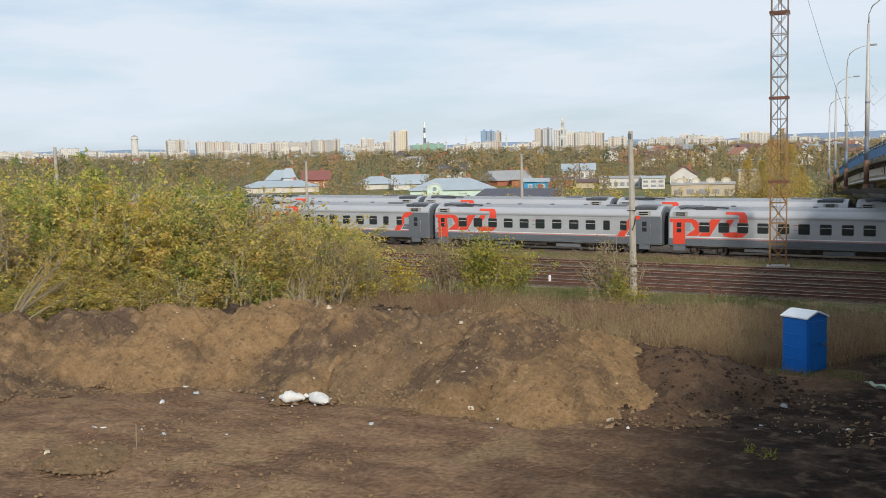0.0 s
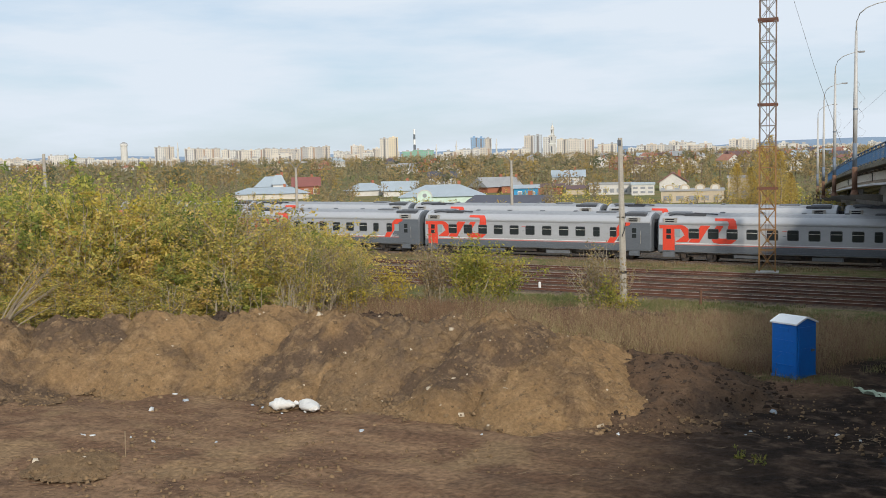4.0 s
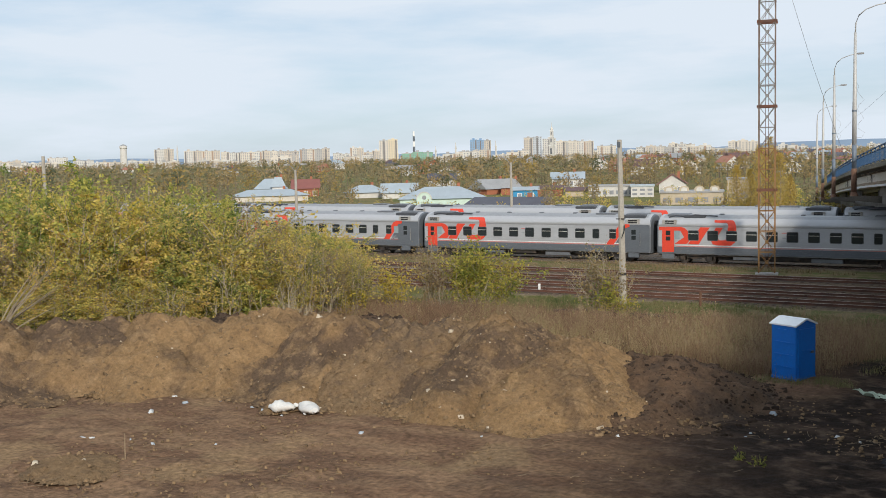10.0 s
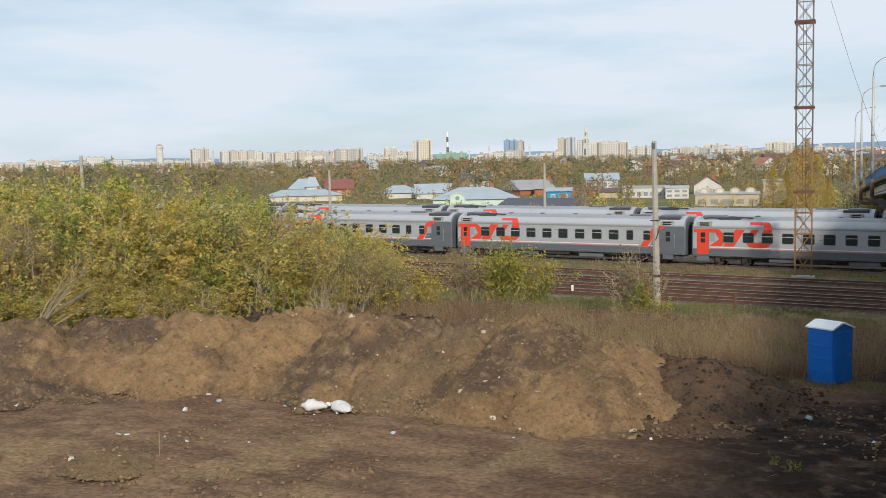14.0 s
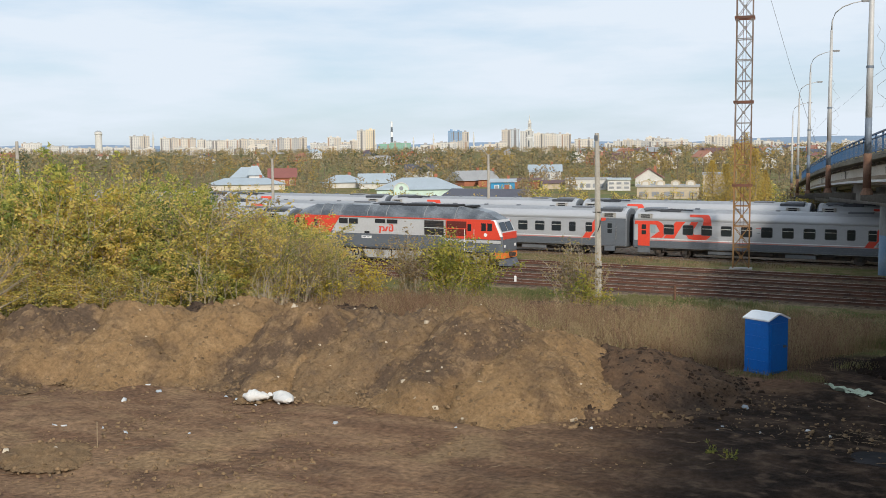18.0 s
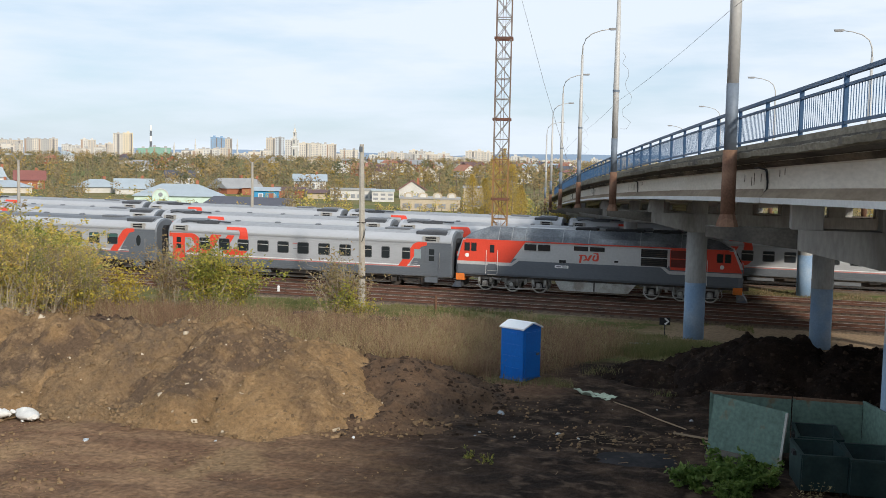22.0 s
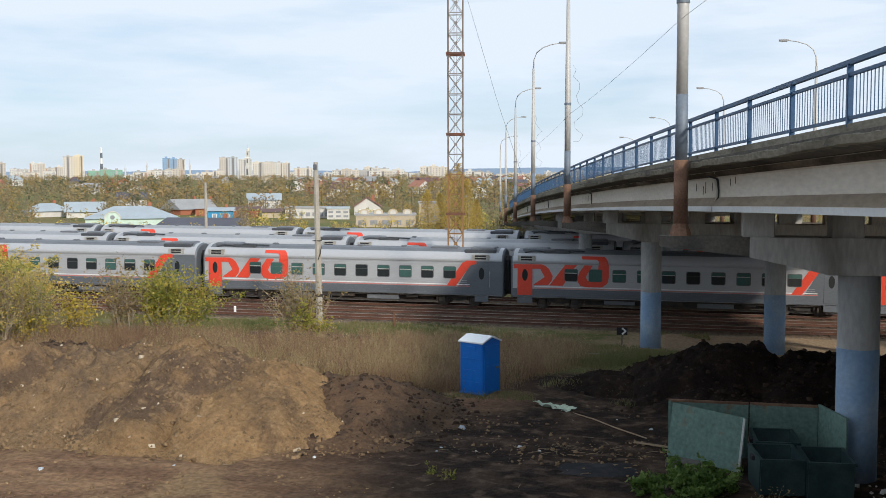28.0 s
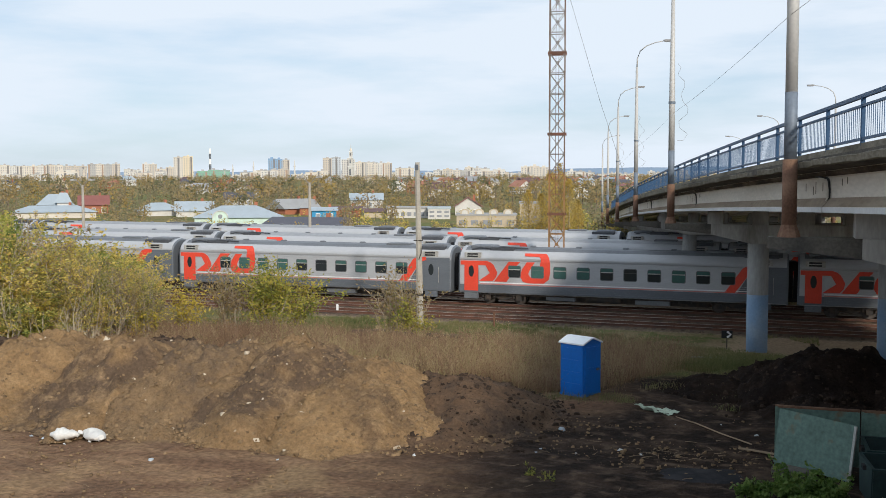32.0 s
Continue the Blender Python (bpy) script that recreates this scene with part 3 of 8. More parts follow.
def add_bogie(car, x, name="bogie", wheels=(-1.2, 1.2), r=0.475, rim=STEEL, up=0.0, frame_paint=None):
    b = MB()
    for s in (-1, 1):
        b.prism([(x + wheels[0] - 0.75, 0.62 + up), (x + wheels[0] + 0.35, 0.62 + up), (x - 0.35, 0.40 + up), (x + 0.35, 0.40 + up), (x + wheels[-1] - 0.35, 0.62 + up), (x + wheels[-1] + 0.75, 0.62 + up), (x + wheels[-1] + 0.75, 0.80 + up), (x + wheels[0] - 0.75, 0.80 + up)], "y", s * 1.06 - 0.07, s * 1.06 + 0.07)
        for w in wheels:
            b.box(x + w - 0.22, x + w + 0.22, s * 1.20 - 0.08, s * 1.20 + 0.08, 0.34, 0.66)
            b.tube([(x + w - 0.42, s * 1.12, 0.5), (x + w - 0.42, s * 1.12, 1.0)], 0.10, 7)
            b.tube([(x + w + 0.42, s * 1.12, 0.5), (x + w + 0.42, s * 1.12, 1.0)], 0.10, 7)
    b.box(x - 0.4, x + 0.4, -1.1, 1.1, 0.5, 0.98)
    bogie = part(name, b, frame_paint or IRON, car)
    for w in wheels:
        mb = MB()
        for s in (-1, 1):
            mb.disc((x + w, s * 0.79, r), "y", r, 0.13, 20)
            mb.disc((x + w, s * 0.72, r), "y", r + 0.03, 0.03, 20)
            mb.disc((x + w, s * 0.87, r), "y", r * 0.33, 0.06, 12)
        mb.tube([(x + w, -0.78, r), (x + w, 0.78, r)], 0.085, 8)
        part("wheelset", mb, rim, bogie)
    return bogie


LEFT_END = -PITCH / 2
PLAIN_ROW = (3.62, 5.35, 7.0, 8.72, 10.45, 12.15, 13.9, 15.65, 17.35, 18.95, 20.6)
OVAL_ROW = (4.70, 6.46, 8.16, 9.90, 11.63, 13.34, 15.06, 16.78, 18.48, 20.20)
WINFRAME = mat("window_rubber", (0.10, 0.105, 0.11), 0.7, 0.0, 0.2, 2.0, 15.0, 0.0)
FROSTED = glass_mat("frosted_pane", (0.26, 0.32, 0.34), 0.3)
WALKGREY = mat("roof_light_grey", (0.30, 0.31, 0.325), 0.55, 0.15, 0.2, 0.6, 9.0, 0.02, stretch=(0.3, 1, 1))
DARKROOF = mat("roof_dark_fitting", (0.07, 0.075, 0.085), 0.6, 0.2, 0.3, 1.0, 9.0, 0.02)


# outlines of the three red shapes: metres from the car's end, height over the rails
EMBLEM = [
    [(0.05, 3.28), (2.10, 3.30), (2.40, 3.20), (2.66, 2.98), (2.94, 2.46), (2.86, 2.10), (2.60, 1.78), (1.48, 1.76), (2.36, 2.38), (2.02, 2.96), (0.05, 2.97)],
    [(2.70, 1.76), (3.83, 3.29), (4.71, 3.29), (4.40, 2.93), (3.68, 1.76)],
    [(5.84, 3.29), (5.23, 3.29), (4.84, 2.72), (4.72, 2.18), (4.94, 1.80), (5.41, 1.70), (6.53, 1.72), (6.90, 2.02), (7.00, 2.45), (6.99, 3.30), (6.24, 3.30), (6.24, 2.46), (6.04, 2.18), (5.49, 2.16), (5.34, 2.40), (5.42, 2.62)],
]


def build_car(name, oval, m, hidden=False):
    """A passenger car, 24.5 m from coupler to coupler, logo and red door at its rear end."""
    car = thing(name, m, "parked grey passenger car with slate skirt and red emblem", "train car", "passenger cars")
    L = 11.85
    sec = car_section()
    part("body", MB().loft([[(x, u, w) for u, w in sec[:3] + sec[-3:]] for x in (-L, L)]), SILVER, car)
    roof = sec[2:-2]
    part("roof", MB().loft([[(x, u, w + 0.004) for u, w in roof] for x in (-L, -L + 0.01, L - 0.01, L)]), SILVER, car, "light grey arched roof", True)
    top = [(u * 0.985, w + 0.012) for u, w in sec if w > 3.98]
    part("roof_walkway", MB().loft([[(x, u, w) for u, w in top] + [(x, u * 0.98, w - 0.05) for u, w in reversed(top)] for x in (-L + 0.3, L - 0.3)]), WALKGREY if not oval else ROOFGREY, car, "grey ribbed roof strip")
    for s in (-1, 1):
        y = s * 1.555
        o = lambda a: (y + s * a[0], y + s * a[1]) if s > 0 else (y + s * a[1], y + s * a[0])
        part("lower_band", MB().prism([(-L, 0.90), (L, 0.90), (L, 1.50), (-L, 1.50)], "y", *o((0.0, 0.008))), SLATE, car, "dark slate lower band")
        part("red_line", MB().box(-L + 1.6, L - 2.4, *o((0.0, 0.012)), 1.52, 1.58), PINK, car)
        part("white_line", MB().box(-L + 1.6, L - 2.4, *o((0.0, 0.011)), 1.64, 1.69), WHITE, car)
        for k, zz in enumerate((1.80, 1.96, 3.08, 3.19, 3.29)):
            part("side_rib", MB().box(-L + 2.6, L - 2.6, *o((0.0, 0.018)), zz, zz + 0.022), SILVER, car)
        for zz in (1.02, 1.18, 1.34):
            part("side_rib", MB().box(-L + 1.6, L - 2.1, *o((0.0, 0.020)), zz, zz + 0.03), SLATE, car)
        # grey end with its slanting red edge
        xe = L
        part("end_panel", MB().prism([(xe - 3.3, 1.50), (xe, 1.50), (xe, 3.42), (xe - 1.9, 3.42), (xe - 2.3, 3.3)], "y", *o((0.0, 0.010))), SLATE, car, "slate grey end panel")
        part("red_slant", MB().prism([(xe - 4.15, 1.56), (xe - 3.45, 1.56), (xe - 2.35, 3.10), (xe - 1.9, 3.22), (xe - 1.9, 3.46), (xe - 2.6, 3.46), (xe - 2.95, 3.3)], "y", *o((0.0, 0.023))), RED, car, "red slanting stripe")
        # doors
        d = part("door", MB().cbox(-L + 0.35, -L + 1.45, *o((0.0, 0.03)), 1.02, 3.26, 0.012), RED, car, "red entrance door")
        part("step_box", MB().box(-L + 0.35, -L + 1.45, *o((-0.15, 0.02)), 0.42, 0.84), ROOFGREY, car)
        d2 = part("door", MB().cbox(L - 2.0, L - 1.0, *o((0.0, 0.03)), 1.02, 3.22, 0.012), SLATE, car, "slate grey entrance door")
        part("step_box", MB().box(L - 2.0, L - 1.0, *o((-0.15, 0.02)), 0.42, 0.84), SLATE, car)
        for dd, xx in ((d, -L + 0.9), (d2, L - 1.5)):
            if oval:
                g = MB().loft([[(xx + 0.21 * math.cos(a), y + s * q, 2.50 + 0.44 * math.sin(a)) for a in [k * math.pi / 8 for k in range(16)]] for q in (0.028, 0.036)])
            else:
                g = MB().box(xx - 0.21, xx + 0.21, *o((0.028, 0.036)), 2.52, 2.95).box(xx - 0.21, xx + 0.21, *o((0.028, 0.036)), 2.05, 2.42)
            part("door_glass", g, GLASS, dd)
            part("handrail", MB().tube([(xx + 0.62, y + s * 0.06, 1.5), (xx + 0.62, y + s * 0.06, 2.7)], 0.018, 5), LIGHTSTEEL, car)
        # emblem: three bold red shapes
        for poly in EMBLEM if s < 0 else EMBLEM[:1]:
            part("emblem", MB().prism([(-L + u, v) for u, v in poly], "y", *o((0.0, 0.023))), RED, car, "bold red curved emblem")
        hook = [(3.30, 6.30, 6.98, 0.000), (3.57, 6.27, 6.92, 0.048), (3.70, 6.14, 6.86, 0.115), (3.72, 5.06, 6.84, 0.130), (3.82, 5.04, 6.77, 0.195), (3.93, 5.03, 6.63, 0.290)]
        part("emblem_hook", MB().loft([[(-L + c, y - s * (w - q), z) for c, q in ((u0, -0.03), (u1, -0.03), (u1, 0.03), (u0, 0.03))] for z, u0, u1, w in hook]), RED, car, "red hook bending onto the roof")
        # windows: rounded rubber frames, two panes with a pale bar where the top opens
        row = OVAL_ROW if oval else PLAIN_ROW
        for i, wx in enumerate(() if hidden else row):
            cx = LEFT_END + wx
            h = 0.29 if not oval and i > 8 else 0.44
            lo, hi = 2.14, 2.96
            rim_, gl = ([(cx + q * (h + e - k), z) for q, z, k in ((-1, lo - e + 0.08, 0), (-1, hi + e - 0.08, 0), (-1, hi + e, 0.08), (1, hi + e, 0.08), (1, hi + e - 0.08, 0), (1, lo - e + 0.08, 0), (1, lo - e, 0.08), (-1, lo - e, 0.08))] for e in (0.05, 0.0))
            wdw = part("window", MB().prism(rim_, "y", *o((0.0, 0.024))), WINFRAME, car)
            if s > 0:
                continue
            green = oval and i in (1, 2, 3, 7)
            part("pane", MB().prism([(u, min(z, 2.68)) for u, z in gl], "y", *o((0.022, 0.030))), GREENGLASS if green else GLASS, wdw)
            part("upper_pane", MB().prism([(u, max(z, 2.70)) for u, z in gl], "y", *o((0.022, 0.030))), GREENGLASS if oval and i != 5 else GLASS, wdw)
            if i % 4 != 1:
                part("window_bar", MB().box(cx - h, cx + h, *o((0.026, 0.042)), 2.67, 2.73), LIGHTSTEEL, wdw)
        wx = -L + 1.68
        if not (oval or hidden) and s < 0:
            part("end_window", MB().cbox(wx - 0.30, wx + 0.30, *o((0.0, 0.028)), 2.20, 2.92, 0.02), FROSTED, car, "pale frosted window")
            part("end_window", MB().cbox(L - 2.90, L - 2.35, *o((0.0, 0.028)), 2.20, 2.92, 0.02), FROSTED, car, "pale frosted window")
        part("lettering", MB().box(LEFT_END + 11.25, LEFT_END + 11.65, *o((0.0, 0.012)), 2.86, 2.93), PINK, car)
        part("lettering", MB().box(LEFT_END + 11.3, LEFT_END + 11.6, *o((0.0, 0.012)), 2.45, 2.5), ROOFGREY, car)
        for vx in (-L + 1.0, L - 1.6):
            v = part("vent_panel", MB().box(vx - 0.65, vx + 0.65, *o((-0.16, 0.0)), 3.5, 3.92), LIGHTSTEEL, car)
            for k in (0, 1):
                part("vent_slot", MB().box(vx - 0.42, vx + 0.42, *o((-0.02, 0.012)), 3.56 + 0.18 * k, 3.68 + 0.18 * k), BLACK, v)
    for sx in (-1, 1):
        xe = sx * L
        part("gangway", MB().prism([(-0.62, 1.2), (0.62, 1.2), (0.62, 3.5), (0.4, 3.75), (-0.4, 3.75), (-0.62, 3.5)], "x", min(xe, xe + sx * 0.40), max(xe, xe + sx * 0.40)), BLACK, car)
        part("end_hood", MB().loft([[(xe + sx * a, u * k, 0.86 + (w - 0.86) * k) for u, w in sec] for a, k in ((0.0, 1.0), (0.12, 0.97))]), SLATE, car, "dark end wall")
        part("coupler", MB().box(min(xe, xe + sx * 0.42), max(xe, xe + sx * 0.42), -0.16, 0.16, 0.9, 1.18), IRON, car)
        add_bogie(car, sx * 8.5, "bogie", (-1.2, 1.2), 0.475, WHEELDARK)
        part("roof_unit", MB().cbox(sx * 10.3 - 0.95, sx * 10.3 + 0.95, -0.8, 0.8, 4.2, 4.42, 0.08), ROOFGREY, car)
    part("roof_unit", MB().cbox(L - 5.6, L - 3.6, -0.55, 0.55, 4.28, 4.42, 0.05), ROOFGREY, car)
    for vx in (-6.5, -3.0, 0.5, 4.0):
        part("roof_vent", MB().cbox(vx - 0.2, vx + 0.2, -0.2, 0.2, 4.3, 4.44, 0.05), ROOFGREY, car)
    part("roof_hatch", MB().cbox(-L + 2.2, -L + 4.1, -1.05, -0.3, 4.08, 4.34, 0.06), DARKROOF, car, "dark roof hatch")
    part("roof_hatch", MB().cbox(L - 2.9, L - 0.5, -1.15, -0.4, 4.0, 4.28, 0.06), DARKROOF, car, "dark roof hatch")
    part("roof_pipe", MB().tube([(-L + 0.8, -1.0, 4.12), (-L + 1.5, -1.0, 4.3), (-L + 2.3, -0.9, 4.18), (-L + 3.2, -1.0, 4.36), (-L + 5.2, -0.95, 4.26)], 0.06, 5), DARKROOF, car)
    part("gutter", MB().box(-L + 1.2, L - 1.2, -1.53, -1.47, 3.50, 3.54), SILVER, car)
    # Added dark box: blocks the lit ground so the gap looks shaded.
    part("underbody_fill", MB().cbox(-6.6, 6.6, -0.85, 0.85, 0.34, 0.74, 0.03), IRON, car, "added dark box shading the gap under the car")
    part("sill", MB().box(-L, L, -1.35, 1.35, 0.72, 0.86), IRON, car)
    for a, b, z in ((-5.2, -3.0, 0.45), (-2.2, 0.4, 0.52), (1.4, 3.9, 0.40), (4.5, 5.4, 0.6)):
        part("equipment_box", MB().cbox(a, b, -1.3, 1.3, z, 0.99, 0.04), ROOFGREY if a in (-5.2, 1.4) else IRON, car)
    return car


def car_at(x, track):
    y = TRACKS[track]
    return pose(x, y, rail_z(x, y), 0, 0.34, 0)


PARKED = build_car("passenger_car", False, car_at(-29.6 + PITCH / 2 + 0.05, "siding"))
for k in (-3, -2, -1, 1, 2, 3):
    copy_thing(PARKED, car_at(-29.55 + PITCH / 2 + PITCH * k, "siding"))
FAR = build_car("passenger_car", False, car_at(-40.5 + PITCH / 2 - 3 * PITCH, "far"), True)
for k in (-2, -1, 0, 1, 2, 3):
    copy_thing(FAR, car_at(-40.5 + PITCH / 2 + PITCH * k, "far"))
MOVING = [build_car("passenger_car", False, pose(0, 0, 0))]
second = build_car("passenger_car", True, pose(0, 0, 0))
MOVING += [second] + [copy_thing(second, pose(0, 0, 0)) for _ in range(6)]
for ob in MOVING:
    tagged(ob, "grey passenger car with red emblem rolling behind the locomotive", "train car", "moving train")


# ---------------------------------------------------------------- diesel locomotive
ROOFSEAM = mat("roof_seam", (0.30, 0.31, 0.32), 0.5, 0.3, 0.2, 1.2, 14.0, 0.01)
LOUVRERED = mat("louvre_red", (0.13, 0.024, 0.018), 0.7, 0.0, 0.2, 2.0, 14.0, 0.01)
PLOUGH = mat("plough_blue", (0.085, 0.10, 0.13), 0.6, 0.1, 0.3, 2.0, 14.0, 0.01, second=(0.16, 0.15, 0.14))
TYRE = mat("white_tyre_band", (0.62, 0.60, 0.56), 0.6, 0.1, 0.3, 2.0, 14.0, 0.01, second=(0.30, 0.27, 0.24))


def build_loco():
    loco = thing("locomotive", pose(0, 0, 0), "red and grey diesel locomotive with sloping grey roof, moving", "locomotive")
    L = 10.3
    ends = [(-L - 0.1, 0.90, 0.0), (-L + 0.05, 0.97, 0.0), (-L + 0.9, 1.0, 0.0), (L - 1.2, 1.0, 0.0), (L - 0.2, 0.97, 0.0), (L + 0.1, 0.88, 0.0)]
    low = [(-1.5, 1.2), (-1.55, 1.35), (-1.55, 2.55), (1.55, 2.55), (1.55, 1.35), (1.5, 1.2)]
    part("lower_body", MB().loft([[(x, u * k, w) for u, w in low] for x, k, _ in ends]), SLATE, loco, "slate grey lower body")
    ends2 = [(-L - 0.1, 0.90, -L + 0.32), (-L + 0.05, 0.97, -L + 0.45), (-L + 0.9, 1.0, -L + 1.1), (L - 1.2, 1.0, L - 1.5), (L - 0.2, 0.97, L - 0.75), (L + 0.1, 0.88, L - 0.55)]
    part("upper_body", MB().loft([[(x, -1.55 * k, 2.55), (xt, -1.50 * k, 3.85), (xt, 1.50 * k, 3.85), (x, 1.55 * k, 2.55)] for x, k, xt in ends2]), LOCOGREY, loco, "light grey upper body")
    roof = [(-L + 0.38, 0.86, 3.86), (-L + 0.9, 0.95, 4.35), (-L + 2.3, 0.98, 4.82), (L - 3.4, 0.98, 4.82), (L - 1.6, 0.95, 4.45), (L - 0.6, 0.84, 3.86)]
    part("roof", MB().loft([[(x, -1.49 * k, 3.85), (x, -1.35 * k, 3.85 + (t - 3.85) * 0.42), (x, -0.80 * k, t), (x, 0.80 * k, t), (x, 1.35 * k, 3.85 + (t - 3.85) * 0.42), (x, 1.49 * k, 3.85)] for x, k, t in roof]), LOCOROOF, loco, "dark grey faceted roof")
    for x in (-7.2, -6.2, -5.2, -2.4, -0.5, 3.2, 6.1):
        part("roof_seam", MB().loft([[(x + a, -1.50, 3.86), (x + a, -1.37, 4.27), (x + a, -0.80, 4.85), (x + a, 0.80, 4.85), (x + a, 1.37, 4.27), (x + a, 1.5, 3.86)] for a in (-0.022, 0.022)]), ROOFSEAM, loco)
    for a, b, h in ((-1.6, 0.0, 5.0), (0.6, 3.4, 4.98), (4.0, 6.0, 5.0), (6.6, 7.4, 4.95)):
        part("roof_grille", MB().cbox(a, b, -0.75, 0.75, 4.8, h, 0.05), BLACK, loco)
    part("gutter_line", MB().box(-L + 0.6, L - 0.9, -1.575, 1.575, 3.80, 3.88), RED, loco, "thin red gutter line")
    for s in (-1, 1):
        y = s * 1.555
        o = lambda a, b: (y + s * a, y + s * b) if s > 0 else (y + s * b, y + s * a)
        part("cab_side", MB().prism([(-L + 0.02, 2.22), (-L + 4.05, 2.22), (-L + 5.15, 3.80), (-L + 0.40, 3.80)], "y", *o(-0.06, 0.012)), RED, loco, "red cab side")
        part("cab_side", MB().prism([(L - 4.9, 2.30), (L + 0.02, 2.30), (L - 0.62, 3.80), (L - 4.9, 3.80)], "y", *o(-0.06, 0.012)), RED, loco, "red cab side")
        part("pale_stripe", strip([(-L, 2.10), (-L + 4.15, 2.10), (-L + 4.7, 2.52), (L - 5.6, 2.56), (L - 5.0, 2.10), (L, 2.10)], 0.24, *o(-0.02, 0.010)), LOCOGREY, loco)
        for a in (L - 7.0, L - 4.9):
            dark = a < L - 6
            g = part("louvre", MB().box(a, a + 1.85, *o(0.0, 0.03), 2.50, 3.70), BLACK if dark else LOUVRERED, loco)
            part("louvre_frame", MB().box(a - 0.06, a + 1.91, *o(0.0, 0.06), 3.06, 3.13).box(a - 0.06, a, *o(0.0, 0.06), 2.46, 3.74).box(a + 1.85, a + 1.91, *o(0.0, 0.06), 2.46, 3.74), LOCOGREY if dark else RED, g)
            for k in range(9):
                part("louvre_slat", MB().box(a + 0.05, a + 1.8, *o(0.02, 0.05), 2.54 + 0.132 * k, 2.60 + 0.132 * k), IRON if dark else LOUVRERED, g)
        for a, w in ((-L + 5.08, 0.90), (-L + 6.1, 0.92), (-L + 8.75, 1.04), (-L + 9.93, 1.06)):
            part("side_window", MB().cbox(a, a + w, *o(-0.02, 0.02), 3.35 if w > 1 else 3.22, 3.68, 0.02), GLASS, loco)
        for a in (-L + 0.5, -L + 1.02, L - 1.75, L - 1.2):
            part("cab_window", MB().cbox(a, a + 0.46, *o(-0.02, 0.025), 2.98, 3.62, 0.04), GLASS, loco)
        for a in (-L + 2.35, L - 3.1):
            d = part("cab_door", MB().cbox(a, a + 0.62, *o(-0.02, 0.03), 2.36, 3.70, 0.02), RED, loco)
            part("door_foot", MB().cbox(a, a + 0.62, *o(-0.02, 0.025), 1.5, 2.08, 0.02), SLATE, d)
            part("door_glass", MB().cbox(a + 0.14, a + 0.48, *o(0.02, 0.04), 2.92, 3.5, 0.03), GLASS, d)
            for q in (-0.12, 0.74):
                part("handrail", MB().tube([(a + q, y + s * 0.07, 1.3), (a + q, y + s * 0.07, 3.1)], 0.02, 5), WHITE, loco)
            part("cab_steps", MB().box(a, a + 0.62, *o(-0.05, 0.05), 1.24, 1.30).box(a, a + 0.62, *o(-0.05, 0.05), 1.55, 1.6), LIGHTSTEEL, loco)
        crook = [(6.99, 3.31), (6.77, 3.87), (6.50, 3.96), (4.99, 3.92), (5.05, 3.69), (6.03, 3.70), (6.24, 3.42), (6.24, 3.31)]
        stem = [(0.40, 2.97), (1.15, 2.97), (0.85, 1.10), (0.10, 1.10)]
        for q, poly in enumerate(EMBLEM + [crook, stem]):
            part("emblem", MB().prism([(-L + 9.14 + 0.207 * u, 2.64 + 0.275 * (v - 1.7)) for u, v in poly], "y", *o(0.0, 0.012 + 0.001 * q)), RED, loco, "small red curled emblem")
        part("number_plate", MB().box(-L + 7.4, -L + 8.4, *o(-0.01, 0.02), 2.02, 2.22), WHITE, loco, "pale plate with dark bars")
        part("plate_bars", MB().box(-L + 7.5, -L + 7.85, *o(0.0, 0.026), 2.09, 2.15).box(-L + 7.95, -L + 8.3, *o(0.0, 0.026), 2.09, 2.15), SLATE, loco)
        for a in (-L + 0.75, L - 1.35):
            part("round_badge", MB().disc((a, y + s * 0.012, 2.66), "y", 0.15, 0.03, 14), WHITE, loco)
        part("small_hatch", MB().box(-L + 7.7, -L + 8.2, *o(0.0, 0.02), 2.42, 2.62).box(-L + 11.7, -L + 12.0, *o(0.0, 0.02), 2.62, 2.75), BLACK, loco)
    for sx in (-1, 1):
        xe = sx * (L + 0.05)
        lo, hi = min(xe - sx * 0.6, xe + sx * 0.05), max(xe - sx * 0.6, xe + sx * 0.05)
        part("buffer_skirt", MB().prism([(-1.45, 0.75), (1.45, 0.75), (1.5, 1.25), (-1.5, 1.25)], "x", lo, hi), ORANGE, loco, "orange front skirt")
        part("snow_plough", MB().loft([[(xe - sx * 0.3, -1.3, 0.18), (xe - sx * 0.3, 1.3, 0.18), (xe - sx * 0.3, 1.3, 0.72), (xe - sx * 0.3, -1.3, 0.72)], [(xe + sx * 0.45, -1.1, 0.16), (xe + sx * 0.45, 1.1, 0.16), (xe + sx * 0.1, 1.2, 0.7), (xe + sx * 0.1, -1.2, 0.7)]]), PLOUGH, loco)
        part("coupler", MB().box(min(xe, xe + sx * 0.5), max(xe, xe + sx * 0.5), -0.17, 0.17, 0.92, 1.2), IRON, loco)
        fx = L - 0.42 if sx > 0 else -L + 0.24
        for s in (-1, 1):
            a, b = sorted((s * 0.08, s * 1.1))
            part("windscreen", MB().loft([[(fx + sx * 0.34, a, 2.95), (fx + sx * 0.34, b, 2.95), (fx + sx * 0.0, b, 3.66), (fx + sx * 0.0, a, 3.66)], [(fx + sx * 0.37, a, 2.95), (fx + sx * 0.37, b, 2.95), (fx + sx * 0.03, b, 3.66), (fx + sx * 0.03, a, 3.66)]]), GLASS, loco)
